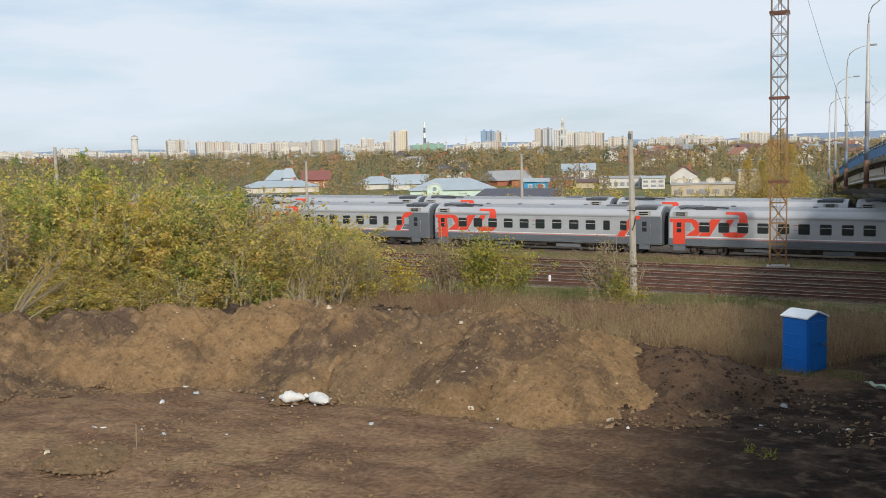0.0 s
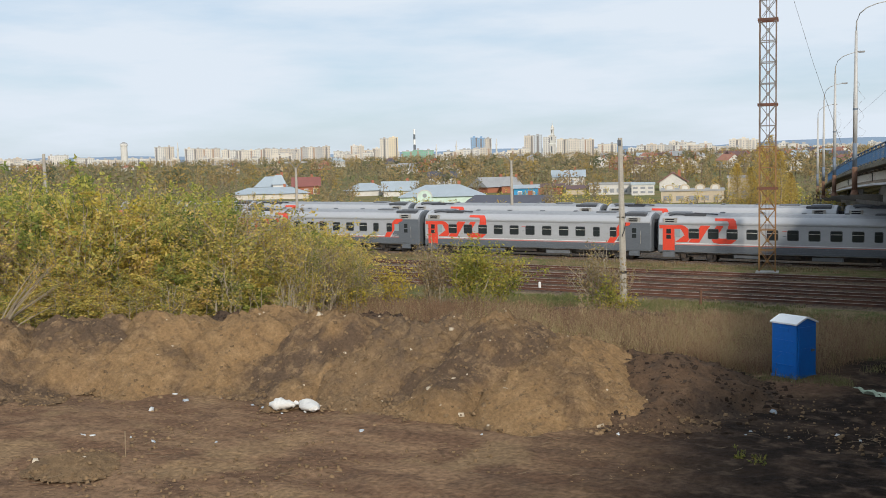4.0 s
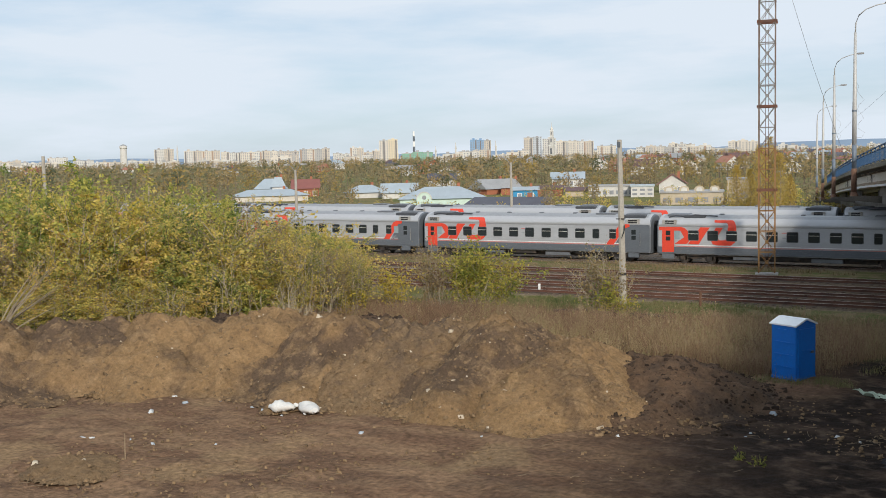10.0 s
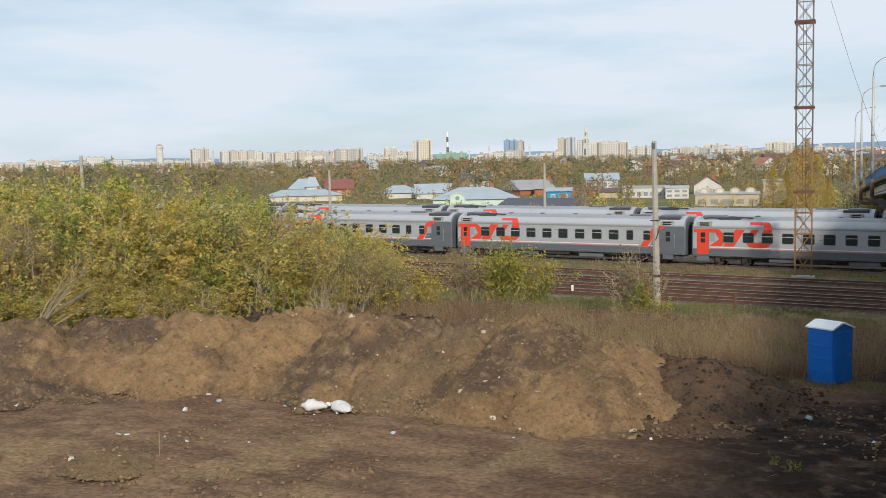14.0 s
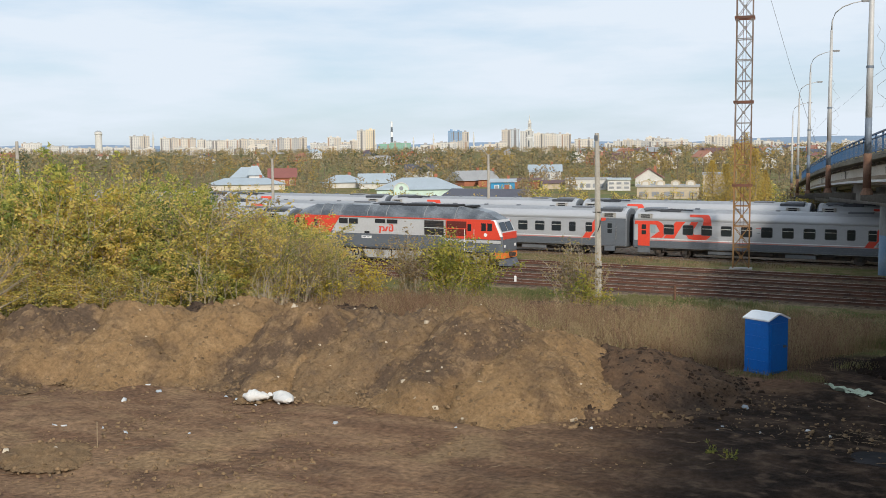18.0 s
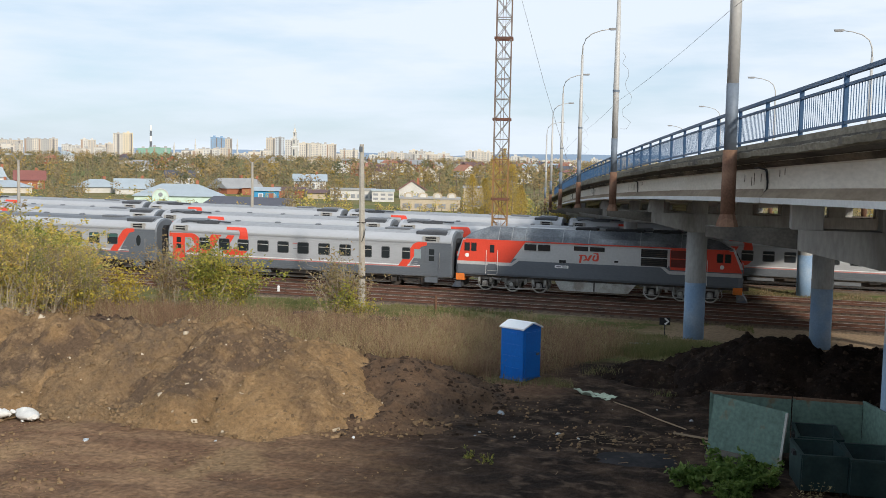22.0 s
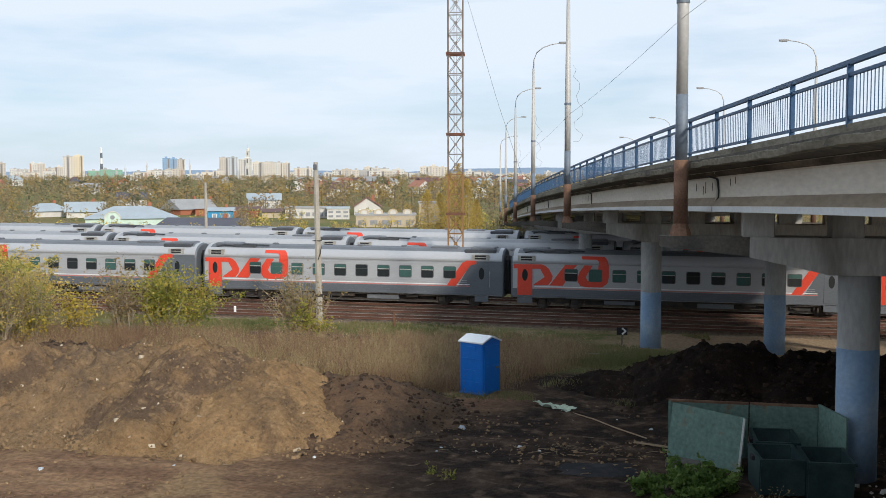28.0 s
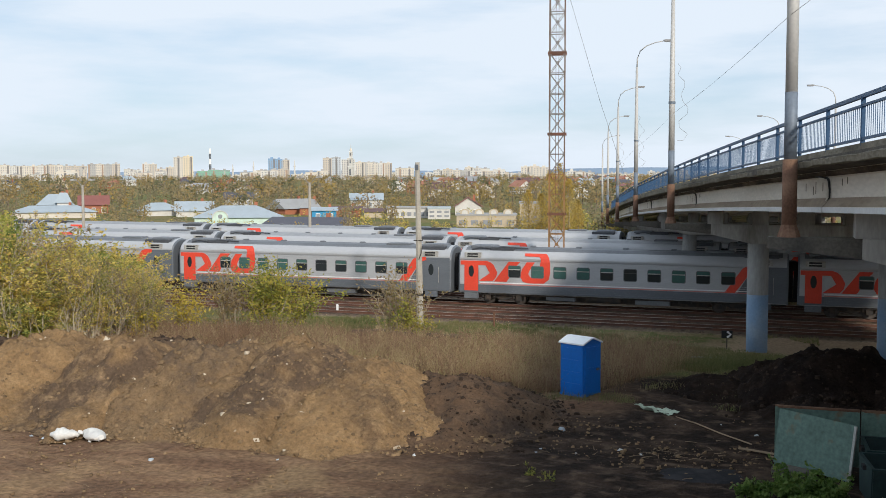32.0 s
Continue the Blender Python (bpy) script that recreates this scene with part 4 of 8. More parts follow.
            part("headlight", MB().disc((xe + sx * 0.02, s * 1.0, 1.75), "x", 0.14, 0.12, 12), WHITE, loco)
        part("nose_panel", MB().box(min(xe, xe + sx * 0.07), max(xe, xe + sx * 0.07), -1.30, 1.30, 2.30, 2.85), RED, loco, "red nose panel")
    part("frame", MB().box(-L, L, -1.4, 1.4, 1.05, 1.21), IRON, loco)
    t = part("fuel_tank", MB().prism([(-2.9, 1.05), (3.0, 1.05), (2.5, 0.42), (2.2, 0.36), (-2.2, 0.36), (-2.5, 0.42)], "y", -1.4, 1.4), LIGHTSTEEL, loco, "pale dusty fuel tank")
    part("tank_seam", MB().box(-0.05, 0.05, -1.42, 1.42, 0.38, 1.04), IRON, t)
    for x in (-6.15, 6.15):
        add_bogie(loco, x, "bogie", (-2.05, 0.0, 2.05), 0.61, RIMGREY, 0.28, BOGIEGREY)
        for w in (-2.5, -1.6, -1.0, -0.45, 0.45, 1.05, 1.6, 2.5):
            part("spring", MB().tube([(x + w, -1.25, 0.68), (x + w, -1.25, 1.06)], 0.10, 8), LIGHTSTEEL if abs(w) > 0.5 else BOGIEGREY, loco)
        for w in (-2.05, 0.0, 2.05):
            part("axle_box", MB().cbox(x + w - 0.19, x + w + 0.19, -1.36, -1.16, 0.46, 0.80, 0.05), BOGIEGREY, loco)
            part("axle_cover", MB().disc((x + w, -1.38, 0.61), "y", 0.15, 0.05, 12), LIGHTSTEEL, loco)
        part("brake_cylinder", MB().tube([(x - 1.5, -1.34, 1.0), (x - 0.8, -1.34, 0.92)], 0.10, 8), BOGIEGREY, loco)
        part("brake_rod", MB().tube([(x - 2.7, -1.30, 0.42), (x - 1.0, -1.30, 0.30), (x + 1.0, -1.30, 0.30), (x + 2.7, -1.30, 0.42)], 0.035, 5), LIGHTSTEEL, loco)
        part("sand_pipe", MB().tube([(x + 2.75, -1.25, 1.1), (x + 2.9, -1.25, 0.6), (x + 2.7, -1.1, 0.2)], 0.03, 5), LIGHTSTEEL, loco)
        part("bogie_beam", MB().box(x - 2.9, x + 2.9, -1.24, -1.10, 0.90, 1.02), BOGIEGREY, loco)
        for w in (-2.05, 0.0, 2.05):
            part("tyre_face", MB().disc((x + w, -0.92, 0.61), "y", 0.60, 0.02, 24), TYRE, loco)
            part("wheel_web", MB().disc((x + w, -0.94, 0.61), "y", 0.50, 0.02, 24), IRON, loco)
    return loco


LOCO = build_loco()

# ---------------------------------------------------------------- road bridge
BX, BM = 0.65, -0.208
PIERS = [30.4 + 28.0 * k for k in range(-1, 6)]


def deck_z(y):
    u = y - 10.0
    return 9.22 - 0.018 * u - 1.3e-4 * min(max(u, 0.0), 123.0) ** 2 - 0.032 * max(0.0, u - 123.0)


def bend(y):
    """The bridge curves a little towards its far end."""
    return 1.1e-4 * max(0.0, y - 86.0) ** 2


def bp(off, y, dz):
    return (BX + off + BM * (y - 29.9) + bend(y), y, deck_z(y) + dz)


def ribbon(profile, y0, y1, step=4.0):
    n = max(1, round((y1 - y0) / step))
    return MB().loft([[bp(o, y0 + (y1 - y0) * i / n, dz) for o, dz in profile] for i in range(n + 1)])


def chipped(y0, y1):
    """The kerb beam with a ledge that frost has broken away in places."""
    rings, n = [], int((y1 - y0) / 0.16)
    r = random.Random(4)
    bite, low = 0.0, 0.0
    for i in range(n + 1):
        y = y0 + (y1 - y0) * i / n
        bite = bite * 0.75 + (r.uniform(0.05, 0.12) if r.random() < 0.09 else 0.0)
        low = low * 0.85 + r.uniform(-0.012, 0.012)
        big = 0.13 if 13.6 < y < 14.9 else 0.0
        e = -0.26 + bite + big + r.uniform(-0.012, 0.012)
        rings.append([bp(o, y, dz) for o, dz in ((e + 0.02, -0.24 + low), (0.16, -0.24), (0.16, 0.15), (-0.02, 0.15), (-0.05, -0.03 + 0.4 * low), (e, -0.10 - big * 0.3 + low + r.uniform(-0.012, 0.012)))])
    return MB().loft(rings)


BAR = MB().box(-0.008, 0.008, -0.008, 0.008, 0.0, 0.71).mesh("baluster", RAILING)


def build_bridge():
    br = thing("road_bridge", pose(0, 0, 0), "weathered concrete road bridge on round columns with blue railings", "bridge")
    W = 21.9
    y_end = PIERS[-1] + 8
    spans = list(zip([-26.7] + PIERS, PIERS + [y_end]))
    for y0, y1 in spans:
        a, b = y0 + 0.03, y1 - 0.03
        # Underside shade is painted into the slab's dark colour.
        part("deck_slab", ribbon([(-0.18, -0.20), (0.42, -0.30), (W - 0.8, -0.30), (W + 0.18, -0.18), (W + 0.18, -0.02), (-0.18, -0.02)], a, b), DARKCONC, br, "concrete deck slab with underside shade in its dark colour")
        if y0 < 40:
            part("kerb_beam", chipped(a, b), KERB, br, "chipped concrete edge beam")
        else:
            part("kerb_beam", ribbon([(-0.24, -0.24), (0.16, -0.24), (0.16, 0.15), (-0.02, 0.15), (-0.04, 0.0), (-0.24, -0.03)], a, b), KERB, br, "chipped concrete edge beam")
        part("kerb_beam", ribbon([(W - 0.16, -0.20), (W + 0.24, -0.20), (W + 0.24, 0.13), (W - 0.16, 0.13)], a, b), CONC, br, "chipped concrete edge beam")
        part("road_surface", ribbon([(1.9, -0.02), (W - 1.9, -0.02), (W - 1.9, 0.03), (1.9, 0.03)], a, b), ASPHALT, br, "grey asphalt road")
        for k in range(9):
            o = 1.65 + 2.325 * k if k else 0.75
            prof = [(o - 0.30, -0.315), (o - 0.30, -0.40), (o - 0.13, -0.50), (o - 0.13, -1.08), (o - 0.36, -1.30), (o - 0.36, -1.45), (o + 0.36, -1.45), (o + 0.36, -1.30), (o + 0.13, -1.08), (o + 0.13, -0.50), (o + 0.30, -0.40), (o + 0.30, -0.315)]
            g = part("girder", ribbon(prof, a, b, 7.0), GIRDER, br, "precast concrete girder")
            if k == 0:
                part("girder_flange", ribbon([(o - 0.368, -1.455), (o - 0.368, -1.31), (o - 0.355, -1.31), (o - 0.355, -1.455)], a, b, 7.0), GIRDERFOOT, g, "pale painted bottom flange")
                part("stained_edge", ribbon([(o - 0.306, -0.325), (o - 0.306, -0.402), (o - 0.20, -0.466), (o - 0.20, -0.45), (o - 0.295, -0.392), (o - 0.295, -0.325)], a, b, 7.0), STAIN, g, "dark brown rain-stained top edge")
                part("haunch", ribbon([(o - 0.134, -1.05), (o - 0.366, -1.294), (o - 0.355, -1.30), (o - 0.12, -1.085)], a, b, 7.0), HAUNCH, g, "brown dust-stained haunch")
                curve = [(1.3, -0.445), (0.7, -0.45), (0.34, -0.50), (0.17, -0.62), (0.10, -0.85), (0.12, -1.05), (0.16, -1.30)]
                if y0 > -20:
                    part("joint_gap", MB().tube([bp(o - 0.15 - 0.10 * (q > 0.6) - 0.16 * (z < -1.1), y0 + q, z) for q, z in curve], [0.02, 0.03, 0.04, 0.04, 0.035, 0.03, 0.025], 6), BLACK, g, "dark curved joint between girders")
                    part("joint_lip", MB().tube([bp(o - 0.14 - 0.10 * (q > 0.6) - 0.16 * (z < -1.1), y0 + q + 0.16, z - 0.03) for q, z in curve[1:]], [0.03, 0.06, 0.07, 0.07, 0.07, 0.06], 6), GIRDER, g, "rounded girder end", True)
                    for q, top, end in ((0.9, -0.62, -0.86), (1.7, -0.58, -0.92), (2.0, -0.70, -0.95), (2.9, -0.60, -0.84), (4.4, -0.55, -0.98), (-1.1, -0.55, -0.74), (-1.6, -0.52, -0.70)):
                        part("rain_streak", ribbon([(o - 0.136, top), (o - 0.136, end), (o - 0.13, end), (o - 0.13, top)], y0 + q, y0 + q + 0.055, 1.0), STAIN, g, "dark rain streak")
    # piers
    for i, y in enumerate(PIERS):
        z1 = deck_z(y) - 2.14
        x = lambda o: BX + BM * (y - 29.9) + bend(y) + o
        tan = 0.06
        cap = MB()
        xa, xb = x(1.42), x(20.6)
        cap.prism([(xa, z1), (xb, z1), (xb, z1 - 0.56), (xb - 2.1, z1 - 1.02), (xa + 2.1, z1 - 1.02), (xa, z1 - 0.56)], "y", y - 0.62, y + 0.62)
        part("crossbeam", cap, CONC, br, "concrete pier crossbeam")
        part("lamp_bracket", MB().prism([(x(-1.05), z1), (xa, z1), (xa, z1 - 0.56), (x(-1.05), z1 - 0.30)], "y", y - 0.30, y + 0.30), DARKCONC, br, "cracked concrete bracket arm")
        part("lamp_bracket", MB().prism([(xb, z1), (x(23.0), z1), (x(23.0), z1 - 0.3), (xb, z1 - 0.56)], "y", y - 0.30, y + 0.30), DARKCONC, br, "cracked concrete bracket arm")
        for k in range(9):
            o = 1.65 + 2.325 * k
            part("bearing_block", MB().cbox(x(o) - 0.42, x(o) + 0.42, y - 0.5, y + 0.5, z1, z1 + 0.69, 0.02), CONC, br)
        for k in range(3):
            cx = 4.9 - 0.221 * (y - 29.9) + bend(y) + (6.85, 6.95, 6.58, 6.85, 6.85, 6.85, 6.85)[i] * k + (0.0, 0.13, 0.0, 0.15, 0.2, 0.2, 0.2)[i]
            base = gzs(cx, y) - 0.5
            mid = max(base + 0.6, min(gzs(cx, y) + (3.65 if i == 1 else 3.15), z1 - 1.8))
            c = part("column", MB().tube([(cx, y, base), (cx, y, z1 - 1.0)], 0.555, 28), COLUMN, br, "round concrete column", True)
            part("blue_band", MB().tube([(cx, y, base), (cx, y, mid + random.uniform(-0.1, 0.1))], 0.56, 28), BLUEPAINT, c, "faded blue painted lower part", True)
    ab = MB()
    ya = y_end
    ab.box(bp(-0.4, ya, 0)[0], bp(W + 0.4, ya, 0)[0], ya, ya + 1.2, -2, deck_z(ya) - 0.5)
    part("abutment", ab, CONC, br)
    # railings
    n0, n1 = -8, 46
    for side, off in (("near", 0.03), ("far", W - 0.03)):
        for k in range(n0, n1):
            y0, y1 = 13.15 + 3.07 * k, 13.15 + 3.07 * (k + 1)
            if side == "far" and k < 3:
                continue
            a, b = Vector(bp(off, y0, 0)), Vector(bp(off, y1, 0))
            part("railing_post", MB().box(a.x - 0.05, a.x + 0.05, y0 - 0.06, y0 + 0.06, a.z - 0.10, a.z + 1.20), RAILING, br)
            if side == "near":
                pan = MB()
                for h, t in ((0.25, 0.03), (1.0, 0.03)):
                    pan.loft([[(p.x - 0.03, p.y + e, p.z + h - t), (p.x + 0.03, p.y + e, p.z + h - t), (p.x + 0.03, p.y + e, p.z + h + t), (p.x - 0.03, p.y + e, p.z + h + t)] for p, e in ((a, 0.05), (b, -0.05))])
                single = -1 <= k < 14
                frame_ = part("railing_panel", pan, RAILING, br, "panel of thin upright bars")
                m = 20 if single else 14
                rest = MB()
                for j in range(1, m):
                    p = a.lerp(b, j / m)
                    if single:
                        q = part("baluster", BAR, None, frame_)
                        q.location = (p.x, p.y, p.z + 0.27)
                    else:
                        rest.box(p.x - 0.008, p.x + 0.008, p.y - 0.008, p.y + 0.008, p.z + 0.27, p.z + 0.98)
                if not single:
                    tagged(part("baluster_rest", rest, RAILING, frame_), kind="stuff")
            part("handrail", MB().loft([[(p.x - 0.045, p.y + e, p.z + 1.17), (p.x + 0.045, p.y + e, p.z + 1.17), (p.x + 0.045, p.y + e, p.z + 1.26), (p.x - 0.045, p.y + e, p.z + 1.26)] for p, e in ((a, 0.0), (b, 0.0))]), RAILING, br)


KERB = mat("mossy_concrete", (0.215, 0.195, 0.155), 0.95, 0.0, 0.45, 0.7, 9.0, 0.03, second=(0.095, 0.085, 0.065), stretch=(1, 0.5, 1.5))
STAIN = mat("rain_stain", (0.06, 0.048, 0.038), 0.95, 0.0, 0.4, 0.6, 9.0, 0.02, second=(0.15, 0.12, 0.09), stretch=(1, 0.6, 1))
HAUNCH = mat("dusty_haunch", (0.25, 0.20, 0.15), 0.9, 0.0, 0.2, 0.5, 8.0, 0.01, second=(0.31, 0.26, 0.20), stretch=(1, 0.3, 1))
ASPHALT = mat("asphalt", (0.055, 0.055, 0.055), 0.9, 0.0, 0.25, 0.5, 14.0, 0.02)
COLUMN = mat("column_concrete", (0.36, 0.36, 0.35), 0.85, 0.0, 0.2, 0.8, 9.0, 0.02, second=(0.25, 0.25, 0.245), stretch=(1, 1, 0.35))
build_bridge()


def street_lamp(m, flip, label):
    lp = thing("street_lamp", m, label, "street lamp", "lamps along the bridge")
    part("sleeve", MB().tube([(0, 0, 0.06), (0, 0, 2.15)], 0.205, 14), RUST, lp, "rusty steel sleeve", True)
    part("base_flange", MB().tube([(0, 0, 0), (0, 0, 0.08), (0, 0, 0.35)], [0.33, 0.31, 0.21], 10), RUST, lp)
    part("lower_shaft", MB().tube([(0, 0, 2.15), (0, 0, 4.0)], 0.175, 14), POLE_B, lp, "blue-grey lower shaft", True)
    part("shaft", MB().tube([(0, 0, 4.0), (0, 0, 6.6), (0, 0, 12.6)], [0.168, 0.165, 0.095], 14), POLE_A, lp, "weathered grey shaft", True)
    part("collar", MB().tube([(0, 0, 6.55), (0, 0, 6.68)], 0.19, 14), POLE_B, lp)
    s = -1 if flip else 1
    arm = [(0, 0, 12.5), (0.03 * s, 0, 13.3), (0.25 * s, 0, 13.9), (0.75 * s, 0, 14.3), (1.5 * s, 0, 14.55), (2.2 * s, 0, 14.65)]
    part("arm", MB().tube(arm, [0.06, 0.055, 0.05, 0.045, 0.04, 0.035], 7), POLE_A, lp, "curved arm", True)
    h = part("lamp_head", MB().loft([[(s * a, -w, 14.62 - d), (s * a, w, 14.62 - d), (s * a, w * 0.6, 14.74), (s * a, -w * 0.6, 14.74)] for a, w, d in ((2.1, 0.05, 0.0), (2.25, 0.13, 0.06), (2.75, 0.11, 0.06), (2.85, 0.04, 0.0))]), MASTGREY, lp, "flat street light head")
    return lp


for i, y in enumerate(PIERS):
    x = BX - 0.211 * (y - 29.9) + bend(y)
    street_lamp(pose(x - (0.55, 0.47, 0.70, 0.55, 0.55, 0.55, 0.55)[i], y, deck_z(y) - 2.14), False, "tall grey lamp post with rusty sleeve bolted to the pier")
    if i > 0:
        street_lamp(pose(x + 21.7, y, deck_z(y) - 2.5), True, "tall grey lamp post on the far side of the bridge")


# ---------------------------------------------------------------- lattice mast, pole, toilet
def build_mast(x, y):
    z0 = gzs(x, y)
    t = thing("lattice_mast", pose(x, y, z0, 0, 0, 10.7), "tall square steel lattice mast, ochre below and rusty grey above", "radio mast")
    w, step = 0.625, 1.677
    base = -1.22 - z0
    for i in range(21):
        a, b = base + i * step, base + (i + 1) * step
        m = RUSTYEL if i < 6 else MASTGREY
        for sx in (-1, 1):
            for sy in (-1, 1):
                part("leg", MB().box(sx * w - 0.05, sx * w + 0.05, sy * w - 0.05, sy * w + 0.05, a, b), MASTLEG if i >= 6 else m, t)
        c = (a + b) / 2
        for s in (-1, 1):
            part("cross_brace", MB().tube([(-w, s * w, a), (w, s * w, b)], 0.026, 4).tube([(w, s * w, a), (-w, s * w, b)], 0.026, 4), m, t)
            part("cross_brace", MB().tube([(s * w, -w, a), (s * w, w, b)], 0.026, 4).tube([(s * w, w, a), (s * w, -w, b)], 0.026, 4), m, t)
        part("gusset_plate", MB().box(-0.12, 0.12, -w - 0.03, -w + 0.03, c - 0.12, c + 0.12), m, t)
        heavy = i % 4 == 3
        h, e = (0.10, 0.16) if heavy else (0.035, 0.06)
        part("ring", MB().box(-w - e, w + e, -w - 0.05, -w + 0.05, b - h, b + h).box(-w - e, w + e, w - 0.05, w + 0.05, b - h, b + h).box(-w - 0.05, -w + 0.05, -w, w, b - h, b + h).box(w - 0.05, w + 0.05, -w, w, b - h, b + h), RUSTRED if heavy else m, t)
    part("ladder", MB().tube([(-0.12, 0, 0.5), (-0.12, 0, 34)], 0.02, 4).tube([(0.12, 0, 0.5), (0.12, 0, 34)], 0.02, 4), RUSTRED, t)
    part("footing", MB().box(-0.9, 0.9, -0.9, 0.9, -0.6, 0.03), CONC, t)


MASTLEG = mat("mast_leg", (0.17, 0.12, 0.095), 0.75, 0.2, 0.2, 0.6, 12.0, 0.01, second=(0.22, 0.19, 0.17))
build_mast(-18.4, 86.2)
WIRE = mat("wire", (0.10, 0.10, 0.105), 0.6, 0.3, 0.1, 1.0, 8.0, 0.0)
solid("guy_wire", MB().tube([(-18.0, 86.2, 25.5), (-15.0, 86.8, 15.2), (-12.3, 87.4, 6.9)], 0.013, 4), WIRE, "thin steel guy wire from mast to bridge", "cable")
for y0, y1 in zip(PIERS[:4], PIERS[1:5]):
    a = Vector((BX - 0.211 * (y0 - 29.9) - 0.55, y0, deck_z(y0) + 3.95))
    b = Vector((BX - 0.211 * (y1 - 29.9) - 0.55, y1, deck_z(y1) + 3.95))
    solid("overhead_cable", MB().tube([a.lerp(b, u) - Vector((0, 0, 0.5 * u * (1 - u))) for u in (0, 0.25, 0.5, 0.75, 1)], 0.007, 4), WIRE, "thin cable strung between the lamp posts", "cable", group="cables along the bridge")
for y0 in PIERS[2:5]:
    x0, z0 = BX - 0.211 * (y0 - 29.9) + bend(y0) - 0.55, deck_z(y0)
    r = random.Random(int(y0))
    pts = [(x0 + 0.15, y0, z0 + 2.4)] + [(x0 + 0.3 + 0.3 * r.random() + 0.2 * math.sin(k * 1.7), y0 + 0.1 * r.random(), z0 + 2.4 + 0.36 * k) for k in range(12)] + [(x0 + 0.15, y0, z0 + 6.6)]
    solid("wire_ornament", MB().tube(pts, 0.009, 4), MASTGREY, "curly wire ornament fixed to a lamp post", "ornament", group="ornaments on the lamps")


def build_pole(x, y, h, label, lean=0.0):
    t = thing("concrete_pole", pose(x, y, gzs(x, y) - 0.3, 0, lean, 0), label, "utility pole")
    part("shaft", MB().tube([(0, 0, 0), (0, 0, h * 0.5), (0, 0, h)], [0.25, 0.21, 0.155], 8), PALECONC, t, "pale tapered concrete shaft")
    part("stub_arm", MB().tube([(-0.3, -0.15, h * 0.535), (0.35, -0.2, h * 0.535)], 0.035, 5), IRON, t)
    part("insulator_hook", MB().tube([(0.05, -0.2, h * 0.42), (0.25, -0.25, h * 0.46), (0.32, -0.25, h * 0.5)], 0.03, 5), IRON, t)
    part("clamp", MB().tube([(0, 0, h * 0.20), (0, 0, h * 0.215)], 0.255, 8), IRON, t)
    part("sign_tab", MB().box(-0.12, 0.12, -0.2, -0.17, h - 0.5, h - 0.15), SLATE, t)


PALECONC = mat("pale_concrete", (0.40, 0.37, 0.32), 0.85, 0.0, 0.2, 1.0, 10.0, 0.02, second=(0.30, 0.27, 0.23))
build_pole(-23.1, 65.0, 11.1, "tall weathered concrete utility pole beside the tracks", -0.9)


def build_toilet(x, y, yaw):
    t = thing("portable_toilet", pose(x, y, gzs(x, y), 0, 0, yaw), "bright blue plastic portable toilet with white roof", "portable toilet")
    w, h = 0.575, 2.02
    part("base", MB().cbox(-w, w, -w, w, 0.0, 0.14, 0.02), TOILETBLUE, t)
    part("cabin", MB().cbox(-w + 0.02, w - 0.02, -w + 0.02, w - 0.02, 0.12, h, 0.03), TOILETBLUE, t)
    part("gable", MB().prism([(-w + 0.02, h - 0.02), (w - 0.02, h - 0.02), (w - 0.05, h + 0.06), (0, h + 0.23), (-w + 0.05, h + 0.06)], "x", -w + 0.03, w - 0.03), TOILETBLUE, t)
    part("roof", MB().prism([(-w - 0.03, h + 0.02), (0, h + 0.235), (w + 0.03, h + 0.02), (w + 0.03, h + 0.07), (0.1, h + 0.275), (-0.1, h + 0.275), (-w - 0.03, h + 0.07)], "x", -w - 0.03, w + 0.03), TOILETROOF, t, "white plastic gable roof")
    d = part("door", MB().cbox(w - 0.03, w + 0.015, -w + 0.12, w - 0.12, 0.16, h - 0.08, 0.012), TOILETBLUE, t)
    part("door_handle", MB().box(w + 0.01, w + 0.05, w - 0.36, w - 0.20, 1.02, 1.10), SLATE, d)
    part("door_rib", MB().box(w + 0.01, w + 0.03, -w + 0.2, w - 0.2, 1.12, 1.16), TOILETBLUE, d)
    for s in (-1, 1):
        for z in (0.5, 0.95, 1.4):
            part("side_rib", MB().box(-w + 0.14, w - 0.14, min(s * w, s * (w - 0.025)), max(s * w, s * (w - 0.025)), z, z + 0.05), TOILETBLUE, t)
        part("vent", MB().box(-0.22, 0.22, min(s * w, s * (w - 0.03)), max(s * w, s * (w - 0.03)), 1.78, 1.9), TOILETBLUE, t)


build_toilet(-7.4, 39.2, -28)


